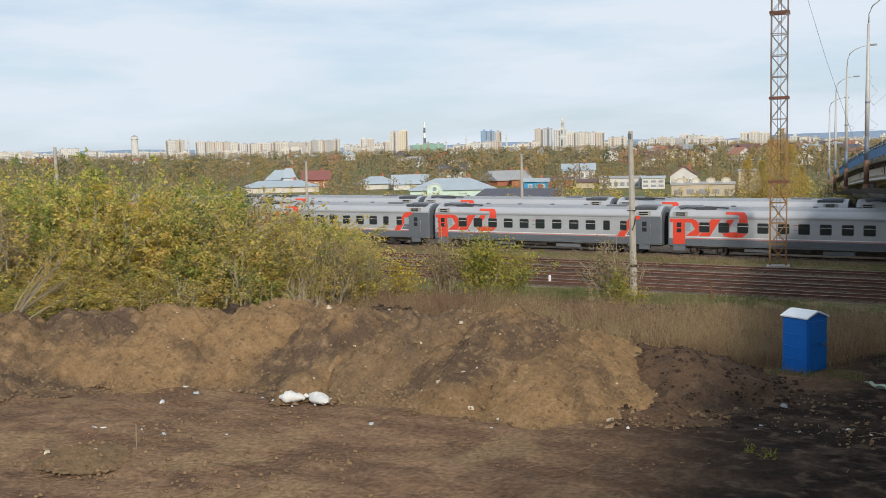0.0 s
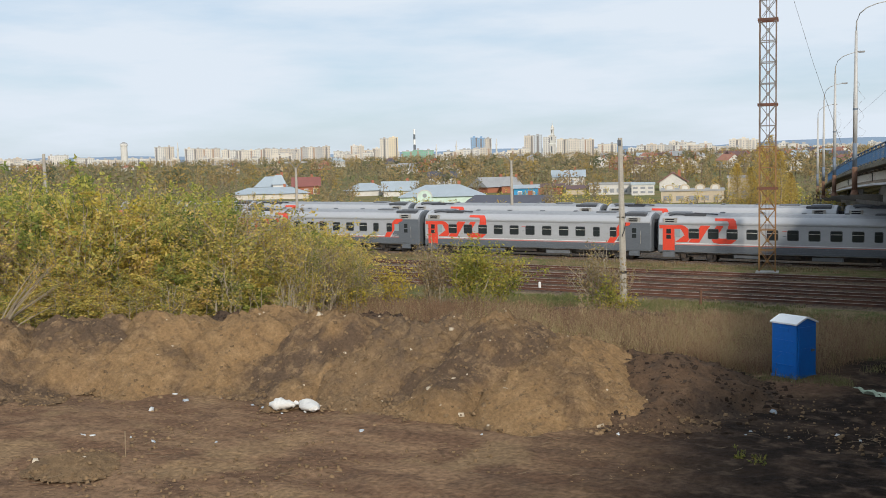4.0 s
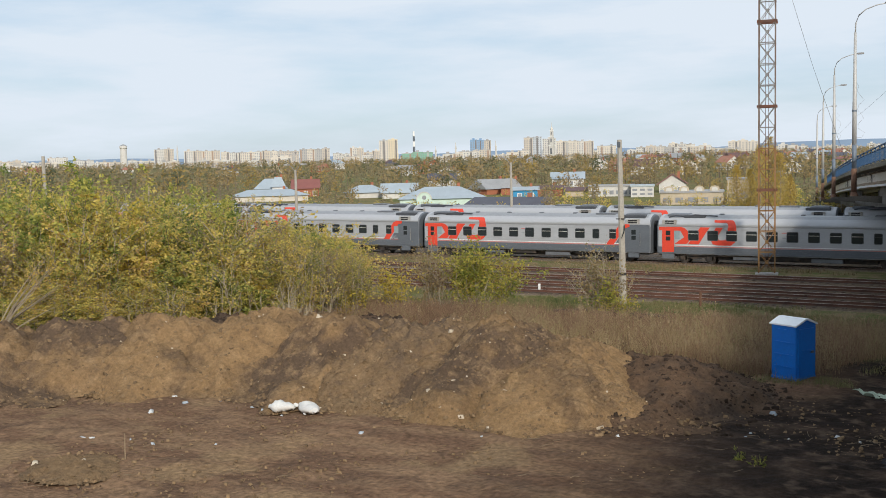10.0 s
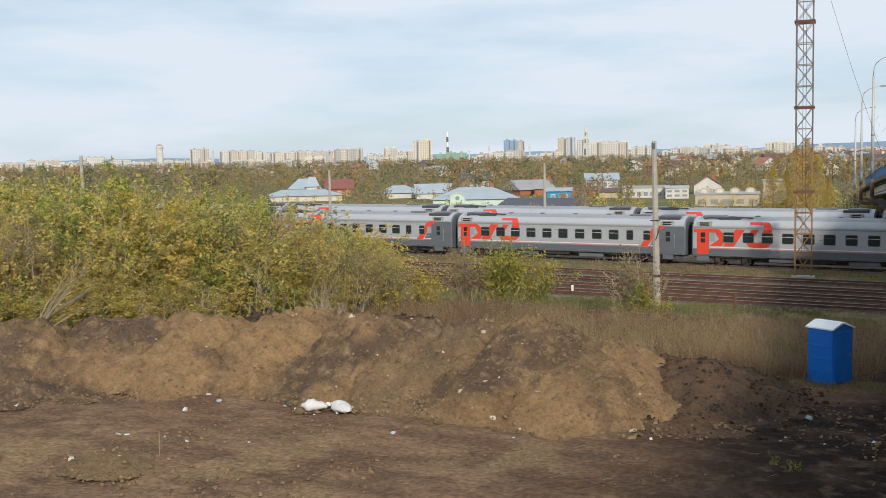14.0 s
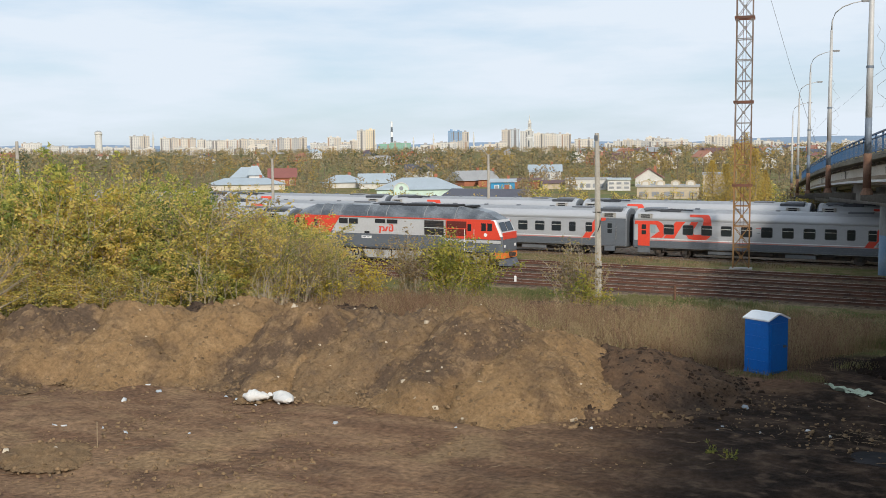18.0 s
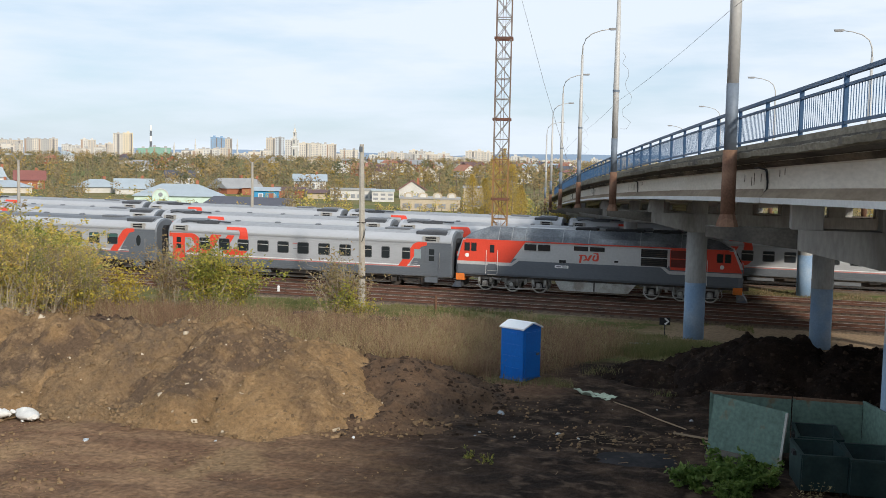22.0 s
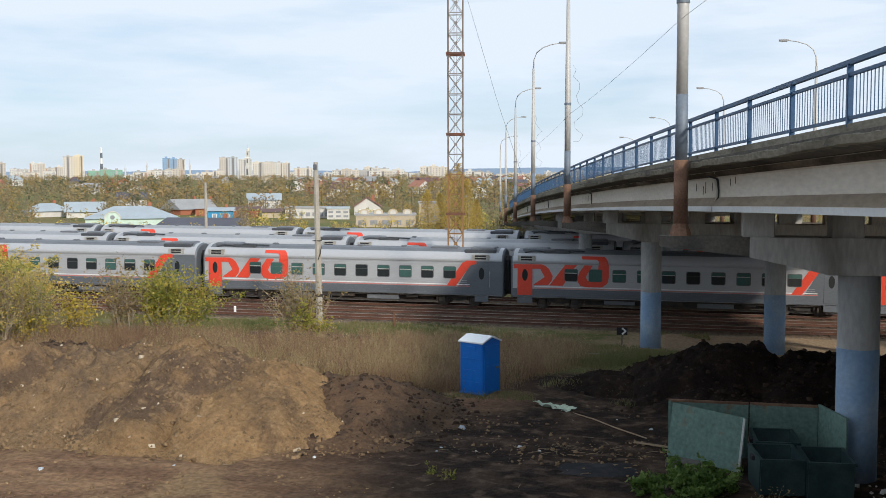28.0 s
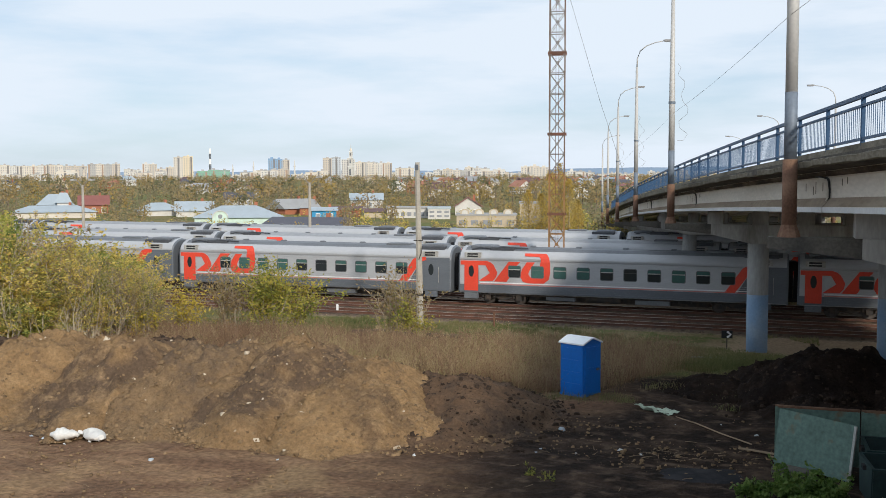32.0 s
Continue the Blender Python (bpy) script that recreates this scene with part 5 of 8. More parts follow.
# ---------------------------------------------------------------- heaps of soil
def heap(az, d, rx, ry, h, yaw, material, label, seed, flat=0.25, name="soil_mound"):
    """A tipped heap: steep uneven flanks, a broken crest and a spread foot."""
    cx, cy = at(az, d)
    step = 0.13
    us, vs = np.arange(-rx * 1.15, rx * 1.15, step), np.arange(-ry * 1.15, ry * 1.15, step)
    U, V = np.meshgrid(us, vs)
    c, s = math.cos(radians(yaw)), math.sin(radians(yaw))
    X, Y = cx + U * c - V * s, cy + U * s + V * c
    wob = 1 + 0.16 * fbm(X * 0.5, Y * 0.5, 2, seed)
    r = np.sqrt((U / rx) ** 2 + (V / ry) ** 2) / wob
    prof = np.clip(1 - (np.clip(r - flat, 0, 9) / (1 - flat)), -0.3, 1)
    prof = np.where(prof > 0.1, np.abs(prof) ** 0.92, 0.12 * np.exp((np.minimum(prof, 0.1) - 0.1) / 0.12))
    ring = np.hypot(U, V) + 0.01
    gully = np.abs(vnoise(U / ring * 3.2 + r * 0.8, V / ring * 3.2 - r * 0.8, seed + 3))
    rough = 0.22 * fbm(X * 0.6, Y * 0.6, 3, seed + 5) + 0.17 * np.abs(fbm(X * 2.0, Y * 2.0, 3, seed + 9)) - 0.24 * gully
    clod = 0.11 * np.abs(vnoise(X * 3.1, Y * 3.1, seed + 13)) ** 1.5 + 0.20 * np.clip(vnoise(X * 5.1, Y * 5.1, seed + 15) - 0.4, 0, 1) + 0.03 * vnoise(X * 3.7, Y * 3.7, seed + 17)
    Z = gz(X, Y) + h * prof + (rough * h / 2 + clod) * sstep(0.02, 0.25, prof) - 0.08
    me = bpy.data.meshes.new(name)
    co = np.stack([X, Y, Z], -1).reshape(-1, 3)
    i = np.arange(X.size).reshape(X.shape)
    q = np.stack([i[:-1, :-1], i[:-1, 1:], i[1:, 1:], i[1:, :-1]], -1).reshape(-1, 4)
    q = q[(prof.reshape(-1)[q] > 0.022).all(1)]
    used, inv = np.unique(q, return_inverse=True)
    quads_to_mesh(me, co[used], inv.reshape(q.shape))
    me.materials.append(material)
    me.shade_smooth()
    ob = new(name, me)
    tagged(ob, label, "soil heap", "heaps of dug earth")
    return X, Y, Z, prof


def scatter_stones(name, places, lo, hi, material, label, seed, fine=4.0):
    """Loose clods and stones lying on given places."""
    rnd = np.random.RandomState(seed)
    base = np.array([(x, y, z) for z, k in ((-0.5, 0.8), (0.55, 0.55)) for x, y in ((-k, -k), (k, -k), (k, k), (-k, k))], float)
    tri = np.array([(4, 5, 6), (4, 6, 7), (0, 1, 5), (0, 5, 4), (1, 2, 6), (1, 6, 5), (2, 3, 7), (2, 7, 6), (3, 0, 4), (3, 4, 7)])
    n = len(places)
    size = lo + (hi - lo) * rnd.rand(n) ** fine
    a = rnd.rand(n) * 6.28
    v = (base[None] * (0.55 + 0.75 * rnd.rand(n, 8, 1)) + 0.14 * rnd.randn(n, 8, 3)) * size[:, None, None]
    v[..., 0] *= 1.0 + 0.5 * rnd.rand(n)[:, None]
    x = v[..., 0] * np.cos(a)[:, None] - v[..., 1] * np.sin(a)[:, None]
    y = v[..., 0] * np.sin(a)[:, None] + v[..., 1] * np.cos(a)[:, None]
    co = np.stack([x, y, v[..., 2]], -1) + np.asarray(places)[:, None, :]
    q = (tri[None] + (np.arange(n) * 8)[:, None, None]).reshape(-1, 3)
    me = bpy.data.meshes.new(name)
    quads_to_mesh(me, co.reshape(-1, 3), q)
    me.materials.append(material)
    return tagged(new(name, me), label, "stones", kind="stuff")


BROWN_LABEL = "heap of crumbly brown earth beside the rutted track"
stones, dark_stones, foot = [], [], []


def brown(az, d, rx, ry, h, yaw, seed, material=None, label=BROWN_LABEL, count=1300):
    X, Y, Z, prof = heap(az, d, rx, ry, h, yaw, material or SOIL, label, seed)
    ok = np.argwhere(prof > 0.03)
    rnd = np.random.RandomState(seed)
    rim = np.argwhere((prof > 0.028) & (prof < 0.16))
    for r, c in rim[rnd.randint(0, len(rim), count // 2)]:
        foot.append((X[r, c] + rnd.randn() * 0.4, Y[r, c] + rnd.randn() * 0.4, max(Z[r, c], gzs(X[r, c], Y[r, c])) + 0.01))
    for r, c in ok[rnd.randint(0, len(ok), int(count * 1.3))]:
        (dark_stones if material in (SOILDARK, BLACKSOIL) else stones).append((X[r, c], Y[r, c], Z[r, c]))


brown(-54.0, 45.5, 6.0, 4.6, 2.2, -40, 1)
brown(-48.5, 44.2, 5.2, 4.6, 2.1, -40, 2)
brown(-44.0, 42.6, 4.2, 4.4, 2.3, -25, 3, SOIL_PALE)
brown(-39.6, 41.6, 4.2, 4.8, 2.3, -30, 4, SOIL_PALE)
brown(-35.2, 40.0, 4.4, 5.0, 2.45, -25, 5)
brown(-30.6, 38.6, 4.6, 5.2, 2.45, -20, 6, SOIL_GREY, count=3600)
brown(-26.0, 36.8, 4.4, 5.4, 2.4, -15, 7, count=2600)
brown(-22.9, 35.6, 3.4, 4.8, 2.0, -10, 8, SOIL_PALE)
brown(-18.4, 36.6, 4.7, 5.0, 1.2, 5, 9, SOILDARK, "lower heap of dark damp earth at the end of the row")
brown(-21.0, 33.6, 2.3, 2.2, 0.95, -10, 12, SOIL_PALE)
brown(-41.0, 45.2, 6.0, 2.6, 1.7, -40, 10, SOILDARK, "ridge of dark earth behind the brown heaps")
brown(-33.0, 43.6, 5.0, 2.6, 1.9, -33, 11, SOILDARK, "ridge of dark earth behind the brown heaps")
brown(-49.5, 30.4, 1.7, 1.3, 0.2, -30, 13, SOIL_GREY, "low patch of grey rubble on the rutted track", 110)
BLK = "heap of black peaty soil under the bridge"
brown(-3.6, 41.5, 2.8, 2.4, 0.6, 0, 21, BLACKSOIL, BLK, 300)
brown(2.5, 41.5, 4.4, 4.2, 1.75, 10, 22, BLACKSOIL, BLK, 700)
brown(2.2, 38.2, 2.8, 2.8, 0.8, 10, 29, BLACKSOIL, BLK, 400)
brown(7.4, 41.0, 3.6, 4.2, 1.75, 0, 23, BLACKSOIL, BLK, 600)
brown(12.3, 41.2, 3.6, 4.2, 1.95, 0, 24, BLACKSOIL, BLK, 600)
brown(17.0, 41.0, 3.8, 4.4, 2.0, 0, 25, BLACKSOIL, BLK, 600)
brown(14.5, 37.4, 4.2, 3.4, 1.7, 0, 26, BLACKSOIL, BLK, 600)
TAN = "heap of tan earth with clods beside the paved slope"
brown(23.2, 38.6, 4.2, 4.2, 2.1, -20, 27, SOILTAN, TAN, 3000)
brown(27.5, 39.6, 4.8, 4.4, 2.3, -25, 28, SOILTAN, TAN, 3000)
scatter_stones("earth_clods", stones, 0.012, 0.085, ROCK, "loose clods and stones on the heaps", 5, 3.6)
scatter_stones("foot_clods", [p for p in foot if p[0] < -8], 0.015, 0.09, ROCK, "clods rolled down to the foot of the heaps", 25, 4.0)
scatter_stones("dark_foot_clods", [p for p in foot if p[0] >= -8], 0.02, 0.12, DARKROCK, "dark clods at the foot of the black heaps", 26)
scatter_stones("dark_clods", dark_stones, 0.015, 0.10, DARKROCK, "dark crumbs of soil on the heaps", 15)
rnd = np.random.RandomState(8)
pale = [stones[i] for i in rnd.randint(0, len(stones), 520)]
scatter_stones("pale_stones", pale, 0.03, 0.13, mat("pale_stone", (0.42, 0.33, 0.23), 0.9, 0.0, 0.2, 2.0, 12.0, 0.01, second=(0.55, 0.48, 0.38), island=0.8), "pale stones and broken brick in the heaps", 16)
pts = []
while len(pts) < 9000:
    a, d = rnd.uniform(-56, 22), 20 + 20 * rnd.rand()
    x, y = at(a, d)
    if vnoise(np.array(x * 0.35), np.array(y * 0.35), 31) + 0.5 * rnd.randn() < 0.25:
        continue
    pts.append((x, y, gzs(x, y)))
scatter_stones("ground_pebbles", pts, 0.010, 0.065, ROCK, "pebbles and crumbs of soil on the bare ground", 6)
LITTER = mat("litter", (0.62, 0.62, 0.60), 0.7, 0.0, 0.25, 2.0, 12.0, 0.01, second=(0.30, 0.36, 0.42), island=0.8)
pts = []
for a0, a1, d0, d1, n in ((-52, -30, 31, 40, 26), (-30, -8, 30, 42, 26), (-8, 20, 27, 46, 40), (10, 30, 47, 56, 24)):
    for _ in range(n):
        x, y = at(rnd.uniform(a0, a1), rnd.uniform(d0, d1))
        pts.append((x, y, gzs(x, y) + 0.03))
scatter_stones("litter_scraps", pts, 0.04, 0.13, LITTER, "scraps of white paper and plastic litter", 7)


# ---------------------------------------------------------------- shrubs and grass
def leaf_quads(places, size, rnd, droop=0.0):
    """Small kite-shaped leaves, each turned its own way."""
    n = len(places)
    d = rnd.randn(n, 3)
    d[:, 2] = d[:, 2] * 0.7 - droop
    d /= np.linalg.norm(d, axis=1)[:, None]
    e = np.cross(d, rnd.randn(n, 3))
    e /= np.linalg.norm(e, axis=1)[:, None]
    s = size * (0.6 + 0.8 * rnd.rand(n))[:, None]
    p = np.asarray(places)
    co = np.stack([p - d * s * 0.5, p + e * s * 0.24, p + d * s * 0.5, p - e * s * 0.24], 1).reshape(-1, 3)
    return co, np.arange(4 * n).reshape(n, 4)


def mesh_of(name, co, q, material):
    me = bpy.data.meshes.new(name)
    quads_to_mesh(me, co, q)
    me.materials.append(material)
    return me


def build_shrub(name, h, spread, stems, leaves, size, leaf, bark, seed, label, category="shrub", bare=0.25, group="", clump=0.13, thick=1.0, twig=1.0):
    """Many upright stems that fan out from one stool, leafy over most of their length."""
    rnd = np.random.RandomState(seed)
    sh = thing(name, pose(0, 0, 0), label, category, group)
    wood, tips = MB(), []
    for k in range(stems):
        a, r = rnd.rand() * 6.28, spread * math.sqrt(rnd.rand())
        hh = h * (0.55 + 0.45 * rnd.rand()) * (1 - 0.25 * (r / spread) ** 2)
        b = np.array([math.cos(a) * r * 0.45, math.sin(a) * r * 0.45, -0.15])
        t = np.array([math.cos(a) * r, math.sin(a) * r, hh])
        m = (b + t) / 2 + np.array([rnd.randn() * 0.12, rnd.randn() * 0.12, 0.1]) * h * 0.3
        pts = [b, (b + m) / 2 + rnd.randn(3) * 0.05, m, (m + t) / 2 + rnd.randn(3) * 0.1, t]
        wood.tube(pts, [q * thick for q in (0.012 * h * 0.6 + 0.008, 0.03, 0.022, 0.014, 0.006)], 4)
        tips.append(pts)
        for _ in range(5):
            u = 0.3 + 0.55 * rnd.rand()
            i = min(3, int(u * 4))
            s0 = pts[i] + (pts[i + 1] - pts[i]) * (u * 4 - i)
            e0 = s0 + np.array([rnd.randn() * 0.16 * twig, rnd.randn() * 0.16 * twig, 0.10 + 0.12 * rnd.rand()]) * h
            wood.tube([s0, (s0 + e0) / 2 + rnd.randn(3) * 0.04, e0], [0.014 * thick, 0.010 * thick, 0.004 * thick], 3)
            tips.append([s0, s0, (s0 + e0) / 2, e0, e0])
    tagged(part("branchwork", wood, bark, sh), kind="stuff")
    places = []
    for _ in range(leaves):
        pts = tips[rnd.randint(len(tips))]
        u = bare + (1 - bare) * rnd.rand() ** 0.8
        i = min(3, int(u * 4))
        places.append(pts[i] + (pts[i + 1] - pts[i]) * min(1.0, u * 4 - i) + rnd.randn(3) * np.array([clump, clump, clump * 0.8]))
    co, q = leaf_quads(places, size, rnd, 0.2)
    co[:, 2] = np.maximum(co[:, 2], 0.02)
    tagged(part("foliage", mesh_of("foliage", co, q, leaf), None, sh), kind="stuff")
    return sh


def plant(ob, x, y, scale=1.0, yaw=0.0, sz=None):
    m = pose(x, y, gzs(x, y), 0, 0, yaw) @ Matrix.Diagonal((scale, scale, sz or scale, 1))
    return m


SHRUB_LABEL = "dense tall shrub in green and yellow autumn leaf"
kinds = []
for i, (leaf, bark, hh, sp, n, lv, bare) in enumerate(((LEAF_A, PALEBARK, 7.2, 2.6, 30, 7600, 0.08), (LEAF_B, BARK, 7.0, 2.8, 26, 8600, 0.06), (LEAF_A, PALEBARK, 7.4, 2.3, 34, 5000, 0.15), (LEAF_C, BARK, 6.6, 2.3, 22, 5600, 0.10), (LEAF_D, PALEBARK, 7.2, 2.1, 34, 3200, 0.22), (LEAF_E, BARK, 7.0, 2.7, 26, 8600, 0.04))):
    label = (SHRUB_LABEL, "dense tall shrub with mostly green leaves", "tall shrub with pale stems and thinning leaves", "tall shrub turned bright yellow", "nearly bare tall shrub with brownish leaves", "dense dull green shrub under the bridge")[i]
    kinds.append(build_shrub("shrub", hh, sp, n, int(lv * 1.15), 0.165, leaf, bark, 40 + i, label, group="thicket beside the tracks", thick=1.3 if bark is PALEBARK else 0.8))
rnd = np.random.RandomState(3)
first = [True] * len(kinds)


def put_shrub(k, x, y, h, wide=1.0):
    ob = kinds[k]
    s = h / (7.2, 7.0, 7.4, 6.6, 7.2, 7.0)[k]
    m = plant(ob, x, y, s * wide, rnd.rand() * 360, s)
    if first[k]:
        ob.matrix_basis, first[k] = m, False
        return ob
    c = copy_thing(ob, pose(0, 0, 0))
    c.matrix_basis = m
    return c


def thicket_height(az):
    return float(np.interp(az, (-60, -48, -44, -42, -39.3, -36.5, -34.8), (9.0, 8.6, 7.9, 7.2, 6.4, 5.9, 5.0)))


for i in range(86):
    az = -59.5 + 23.2 * (i + rnd.rand()) / 86
    d = 51 + 5 * max(0, (az + 44) / 9) + (26 * rnd.rand() if az < -42 else 9 * rnd.rand())
    x, y = at(az, d)
    if y > 62.5:
        continue
    top = thicket_height(az) * (0.70 + 0.38 * rnd.rand())
    k = int(rnd.choice(5, p=(0.34, 0.26, 0.16, 0.12, 0.12) if az < -42 else (0.2, 0.12, 0.3, 0.13, 0.25)))
    put_shrub(k, x, y, top, 1.0 if az < -42 else 1.2)
for i in range(26):
    az = -59 + 22 * (i + rnd.rand()) / 26
    x, y = at(az, 50 + 3 * rnd.rand() + 4 * max(0, (az + 44) / 9))
    put_shrub(int(rnd.choice((0, 1, 2))), x, y, 2.6 + 2.2 * rnd.rand(), 1.5)
for i in range(20):
    az = -40.6 + 6.4 * (i + rnd.rand()) / 20
    x, y = at(az, 53 + 5 * rnd.rand())
    put_shrub(int(rnd.choice((2, 4, 4))), x, y, (6.6 - 0.32 * (az + 40.6)) * (0.75 + 0.3 * rnd.rand()), 0.8)
# thicket under and beyond the bridge
for i in range(30):
    x = 15.6 + 36 * (i + rnd.rand()) / 30
    put_shrub(int(rnd.choice((0, 1, 5), p=(0.2, 0.15, 0.65))), x, 59.5 + 5 * rnd.rand(), 5.0 + 1.3 * rnd.rand(), 1.15)
for i in range(26):
    x = 15.2 + 34 * (i + rnd.rand()) / 26
    put_shrub(int(rnd.choice((0, 5, 5))), x, 57.6 + 1.6 * rnd.rand(), 2.0 + 1.0 * rnd.rand(), 1.9)
# single bushes by the tracks
for az, d, h, w, leaf, bark, lv, st, label in (
        (-27.5, 59.5, 4.6, 2.3, LEAF_O, PALEBARK, 5200, 24, "rounded yellow-green bush standing alone"),
        (-29.9, 60.5, 5.2, 1.3, LEAF_D, PALEBARK, 1300, 16, "thin bush with sparse brownish leaves"),
        (-20.6, 59.0, 4.5, 1.8, LEAF_D, PALEBARK, 1300, 30, "sparse bush of pale twigs around the pole"),
        (-20.2, 57.6, 2.6, 1.3, LEAF_O, BARK, 900, 9, "low green bush at the foot of the pole"),
        (-34.8, 55.5, 2.6, 1.2, LEAF_C, BARK, 1500, 9, "small bright yellow bush"),
        (-32.0, 58.5, 3.2, 1.1, LEAF_C, PALEBARK, 800, 9, "small thin yellow bush"),
        (-36.2, 57.5, 4.6, 1.6, LEAF_A, PALEBARK, 1600, 12, "thin bush with pale stems")):
    b = build_shrub("bush", h, w, st, int(lv * 1.4), 0.17, leaf, bark, int(-az * 7), label, "bush", 0.15, clump=0.22)
    x, y = at(az, d)
    b.matrix_basis = plant(b, x, y)


def blades(name, places, h, w, material, label, seed, lean=0.25):
    """Tufts of narrow upright blades."""
    r = np.random.RandomState(seed)
    p = np.asarray(places, float)
    n = len(p)
    hh = h * (0.2 + 1.0 * r.rand(n) ** 1.4)
    hh *= 0.55 + 0.65 * (0.5 + 0.5 * vnoise(p[:, 0] * 0.22, p[:, 1] * 0.3, seed + 40))
    a = r.rand(n) * 6.28
    dx, dy = np.cos(a) * w / 2, np.sin(a) * w / 2
    tip = np.stack([r.randn(n) * lean * hh, r.randn(n) * lean * hh, hh], -1)
    b0 = p + np.stack([dx, dy, -0.05 + 0 * a], -1)
    b1 = p + np.stack([-dx, -dy, -0.05 + 0 * a], -1)
    mid = p + tip * np.array([0.35, 0.35, 0.6])
    side = np.stack([dx, dy, 0 * a], -1)
    co = np.stack([b0, b1, mid - side * 0.8, mid + side * 0.8, p + tip + side * 0.15, p + tip - side * 0.15], 1)
    me = bpy.data.meshes.new(name)
    quads_to_mesh(me, co.reshape(-1, 3), (np.array([[0, 1, 2, 3], [3, 2, 5, 4]])[None] + (np.arange(n) * 6)[:, None, None]).reshape(-1, 4))
    me.materials.append(material)
    return tagged(new(name, me), label, "grass", kind="stuff")


def grass_places(n, xr, yr, seed, thin=0.0, keep=None):
    r = np.random.RandomState(seed)
    x, y = r.uniform(*xr, n * 3), r.uniform(*yr, n * 3)
    f = fbm(x * 0.12, y * 0.2, 3, seed) + 0.5 * fbm(x * 0.9, y * 0.9, 2, seed + 4)
    ok = f > thin
    if keep is not None:
        ok &= keep(x, y)
    x, y = x[ok][:n], y[ok][:n]
    return np.stack([x, y, gz(x, y)], -1)


# bare pale stems standing or leaning in front of the thicket
for az, d, h, w, n, lv, label in ((-38.4, 49.2, 3.4, 1.2, 12, 120, "clump of bare pale upright stems"), (-44.2, 49.0, 3.6, 1.0, 8, 160, "clump of bare pale upright stems"), (-40.9, 49.4, 4.2, 1.3, 9, 260, "clump of bare pale upright stems"), (-36.6, 53.0, 4.4, 1.6, 14, 420, "tall thin clump of nearly bare pale stems")):
    b = build_shrub("bare_shrub", h, w, n, lv, 0.13, LEAF_A, PALEBARK, int(-az * 11), label, "shrub", 0.4, "thicket beside the tracks", 0.12, 1.2, 0.5)
    x, y = at(az, d)
    b.matrix_basis = plant(b, x, y)
r = random.Random(6)
x, y = at(-53.6, 46.6)
dead = MB()
for k in range(11):
    e = Vector((r.uniform(1.6, 3.6), r.uniform(0.4, 1.6), r.uniform(2.0, 4.2)))
    s0 = Vector((r.uniform(-0.5, 0.3), r.uniform(-0.3, 0.3), -0.1))
    dead.tube([s0, s0.lerp(e, 0.5) + Vector((0, 0, 0.3)), e], [0.035, 0.025, 0.008], 4)
fallen = thing("dead_branches", pose(x, y, gzs(x, y) + 0.6), "leaning dead pale branches beside the thicket", "branches")
tagged(part("branchwork", dead, PALEBARK, fallen), kind="stuff")


def behind_heaps(x, y):
    az, d = np.degrees(np.arctan2(x, y)), np.hypot(x, y)
    edge = np.interp(az, (-60, -45, -38, -30, -22, -17, -12, -9, -6, 0), (49, 47.5, 46, 43.5, 40.5, 41, 39.5, 40.5, 45, 47))
    return d > edge


def tufts(centres, per, spread, seed):
    """Blade roots gathered in tufts round the given centres."""
    r = np.random.RandomState(seed)
    p = np.repeat(centres, per, axis=0)
    p[:, :2] += r.randn(len(p), 2) * spread
    p[:, 2] = gz(p[:, 0], p[:, 1])
    return p


def weed_stand(name, places, h, material, label, seed, heads=16, size=0.055, fuzz=0.05):
    """Withered weeds: a thin leaning stalk with small dry leaves and seed heads along its upper part."""
    r = np.random.RandomState(seed)
    p = np.asarray(places, float)
    n = len(p)
    hh = h * (0.45 + 0.75 * r.rand(n)) * (0.7 + 0.45 * (0.5 + 0.5 * vnoise(p[:, 0] * 0.3, p[:, 1] * 0.4, seed)))
    tip = np.stack([r.randn(n) * 0.16 * hh, r.randn(n) * 0.16 * hh, hh], -1)
    a = r.rand(n) * 6.28
    side = np.stack([np.cos(a), np.sin(a), 0 * a], -1) * 0.006
    stalk = np.stack([p - side, p + side, p + tip + side * 0.4, p + tip - side * 0.4], 1).reshape(-1, 3)
    u = 0.25 + 0.75 * r.rand(n, heads)
    at_ = p[:, None] + tip[:, None] * u[..., None] + r.randn(n, heads, 3) * fuzz * (1.25 - u)[..., None] * 1.6
    co, q = leaf_quads(at_.reshape(-1, 3), size, r, -2.2)
    me = mesh_of(name, np.concatenate([stalk, co]), np.concatenate([np.arange(4 * n).reshape(n, 4), q + 4 * n]), material)
    return tagged(new(name, me), label, "weeds", kind="stuff")


RUSSET = leaf_mat("russet_weeds", [(0.16, 0.095, 0.062), (0.25, 0.155, 0.10), (0.36, 0.235, 0.15), (0.20, 0.12, 0.08)], 0.7, 0.35)
STRAW = leaf_mat("straw_weeds", [(0.235, 0.17, 0.09), (0.34, 0.25, 0.14), (0.46, 0.35, 0.205), (0.25, 0.225, 0.095)], 0.6, 0.4)
TRACKGRASS = leaf_mat("track_grass", [(0.095, 0.12, 0.045), (0.15, 0.165, 0.06), (0.22, 0.205, 0.09), (0.29, 0.235, 0.125)], 0.3)
blades("dry_grass", tufts(grass_places(6500, (-48, -4), (38, 57), 12, 0.0, behind_heaps), 8, 0.22, 1), 0.6, 0.014, DRYGRASS, "tufts of tall dry straw-coloured grass", 1, 0.26)
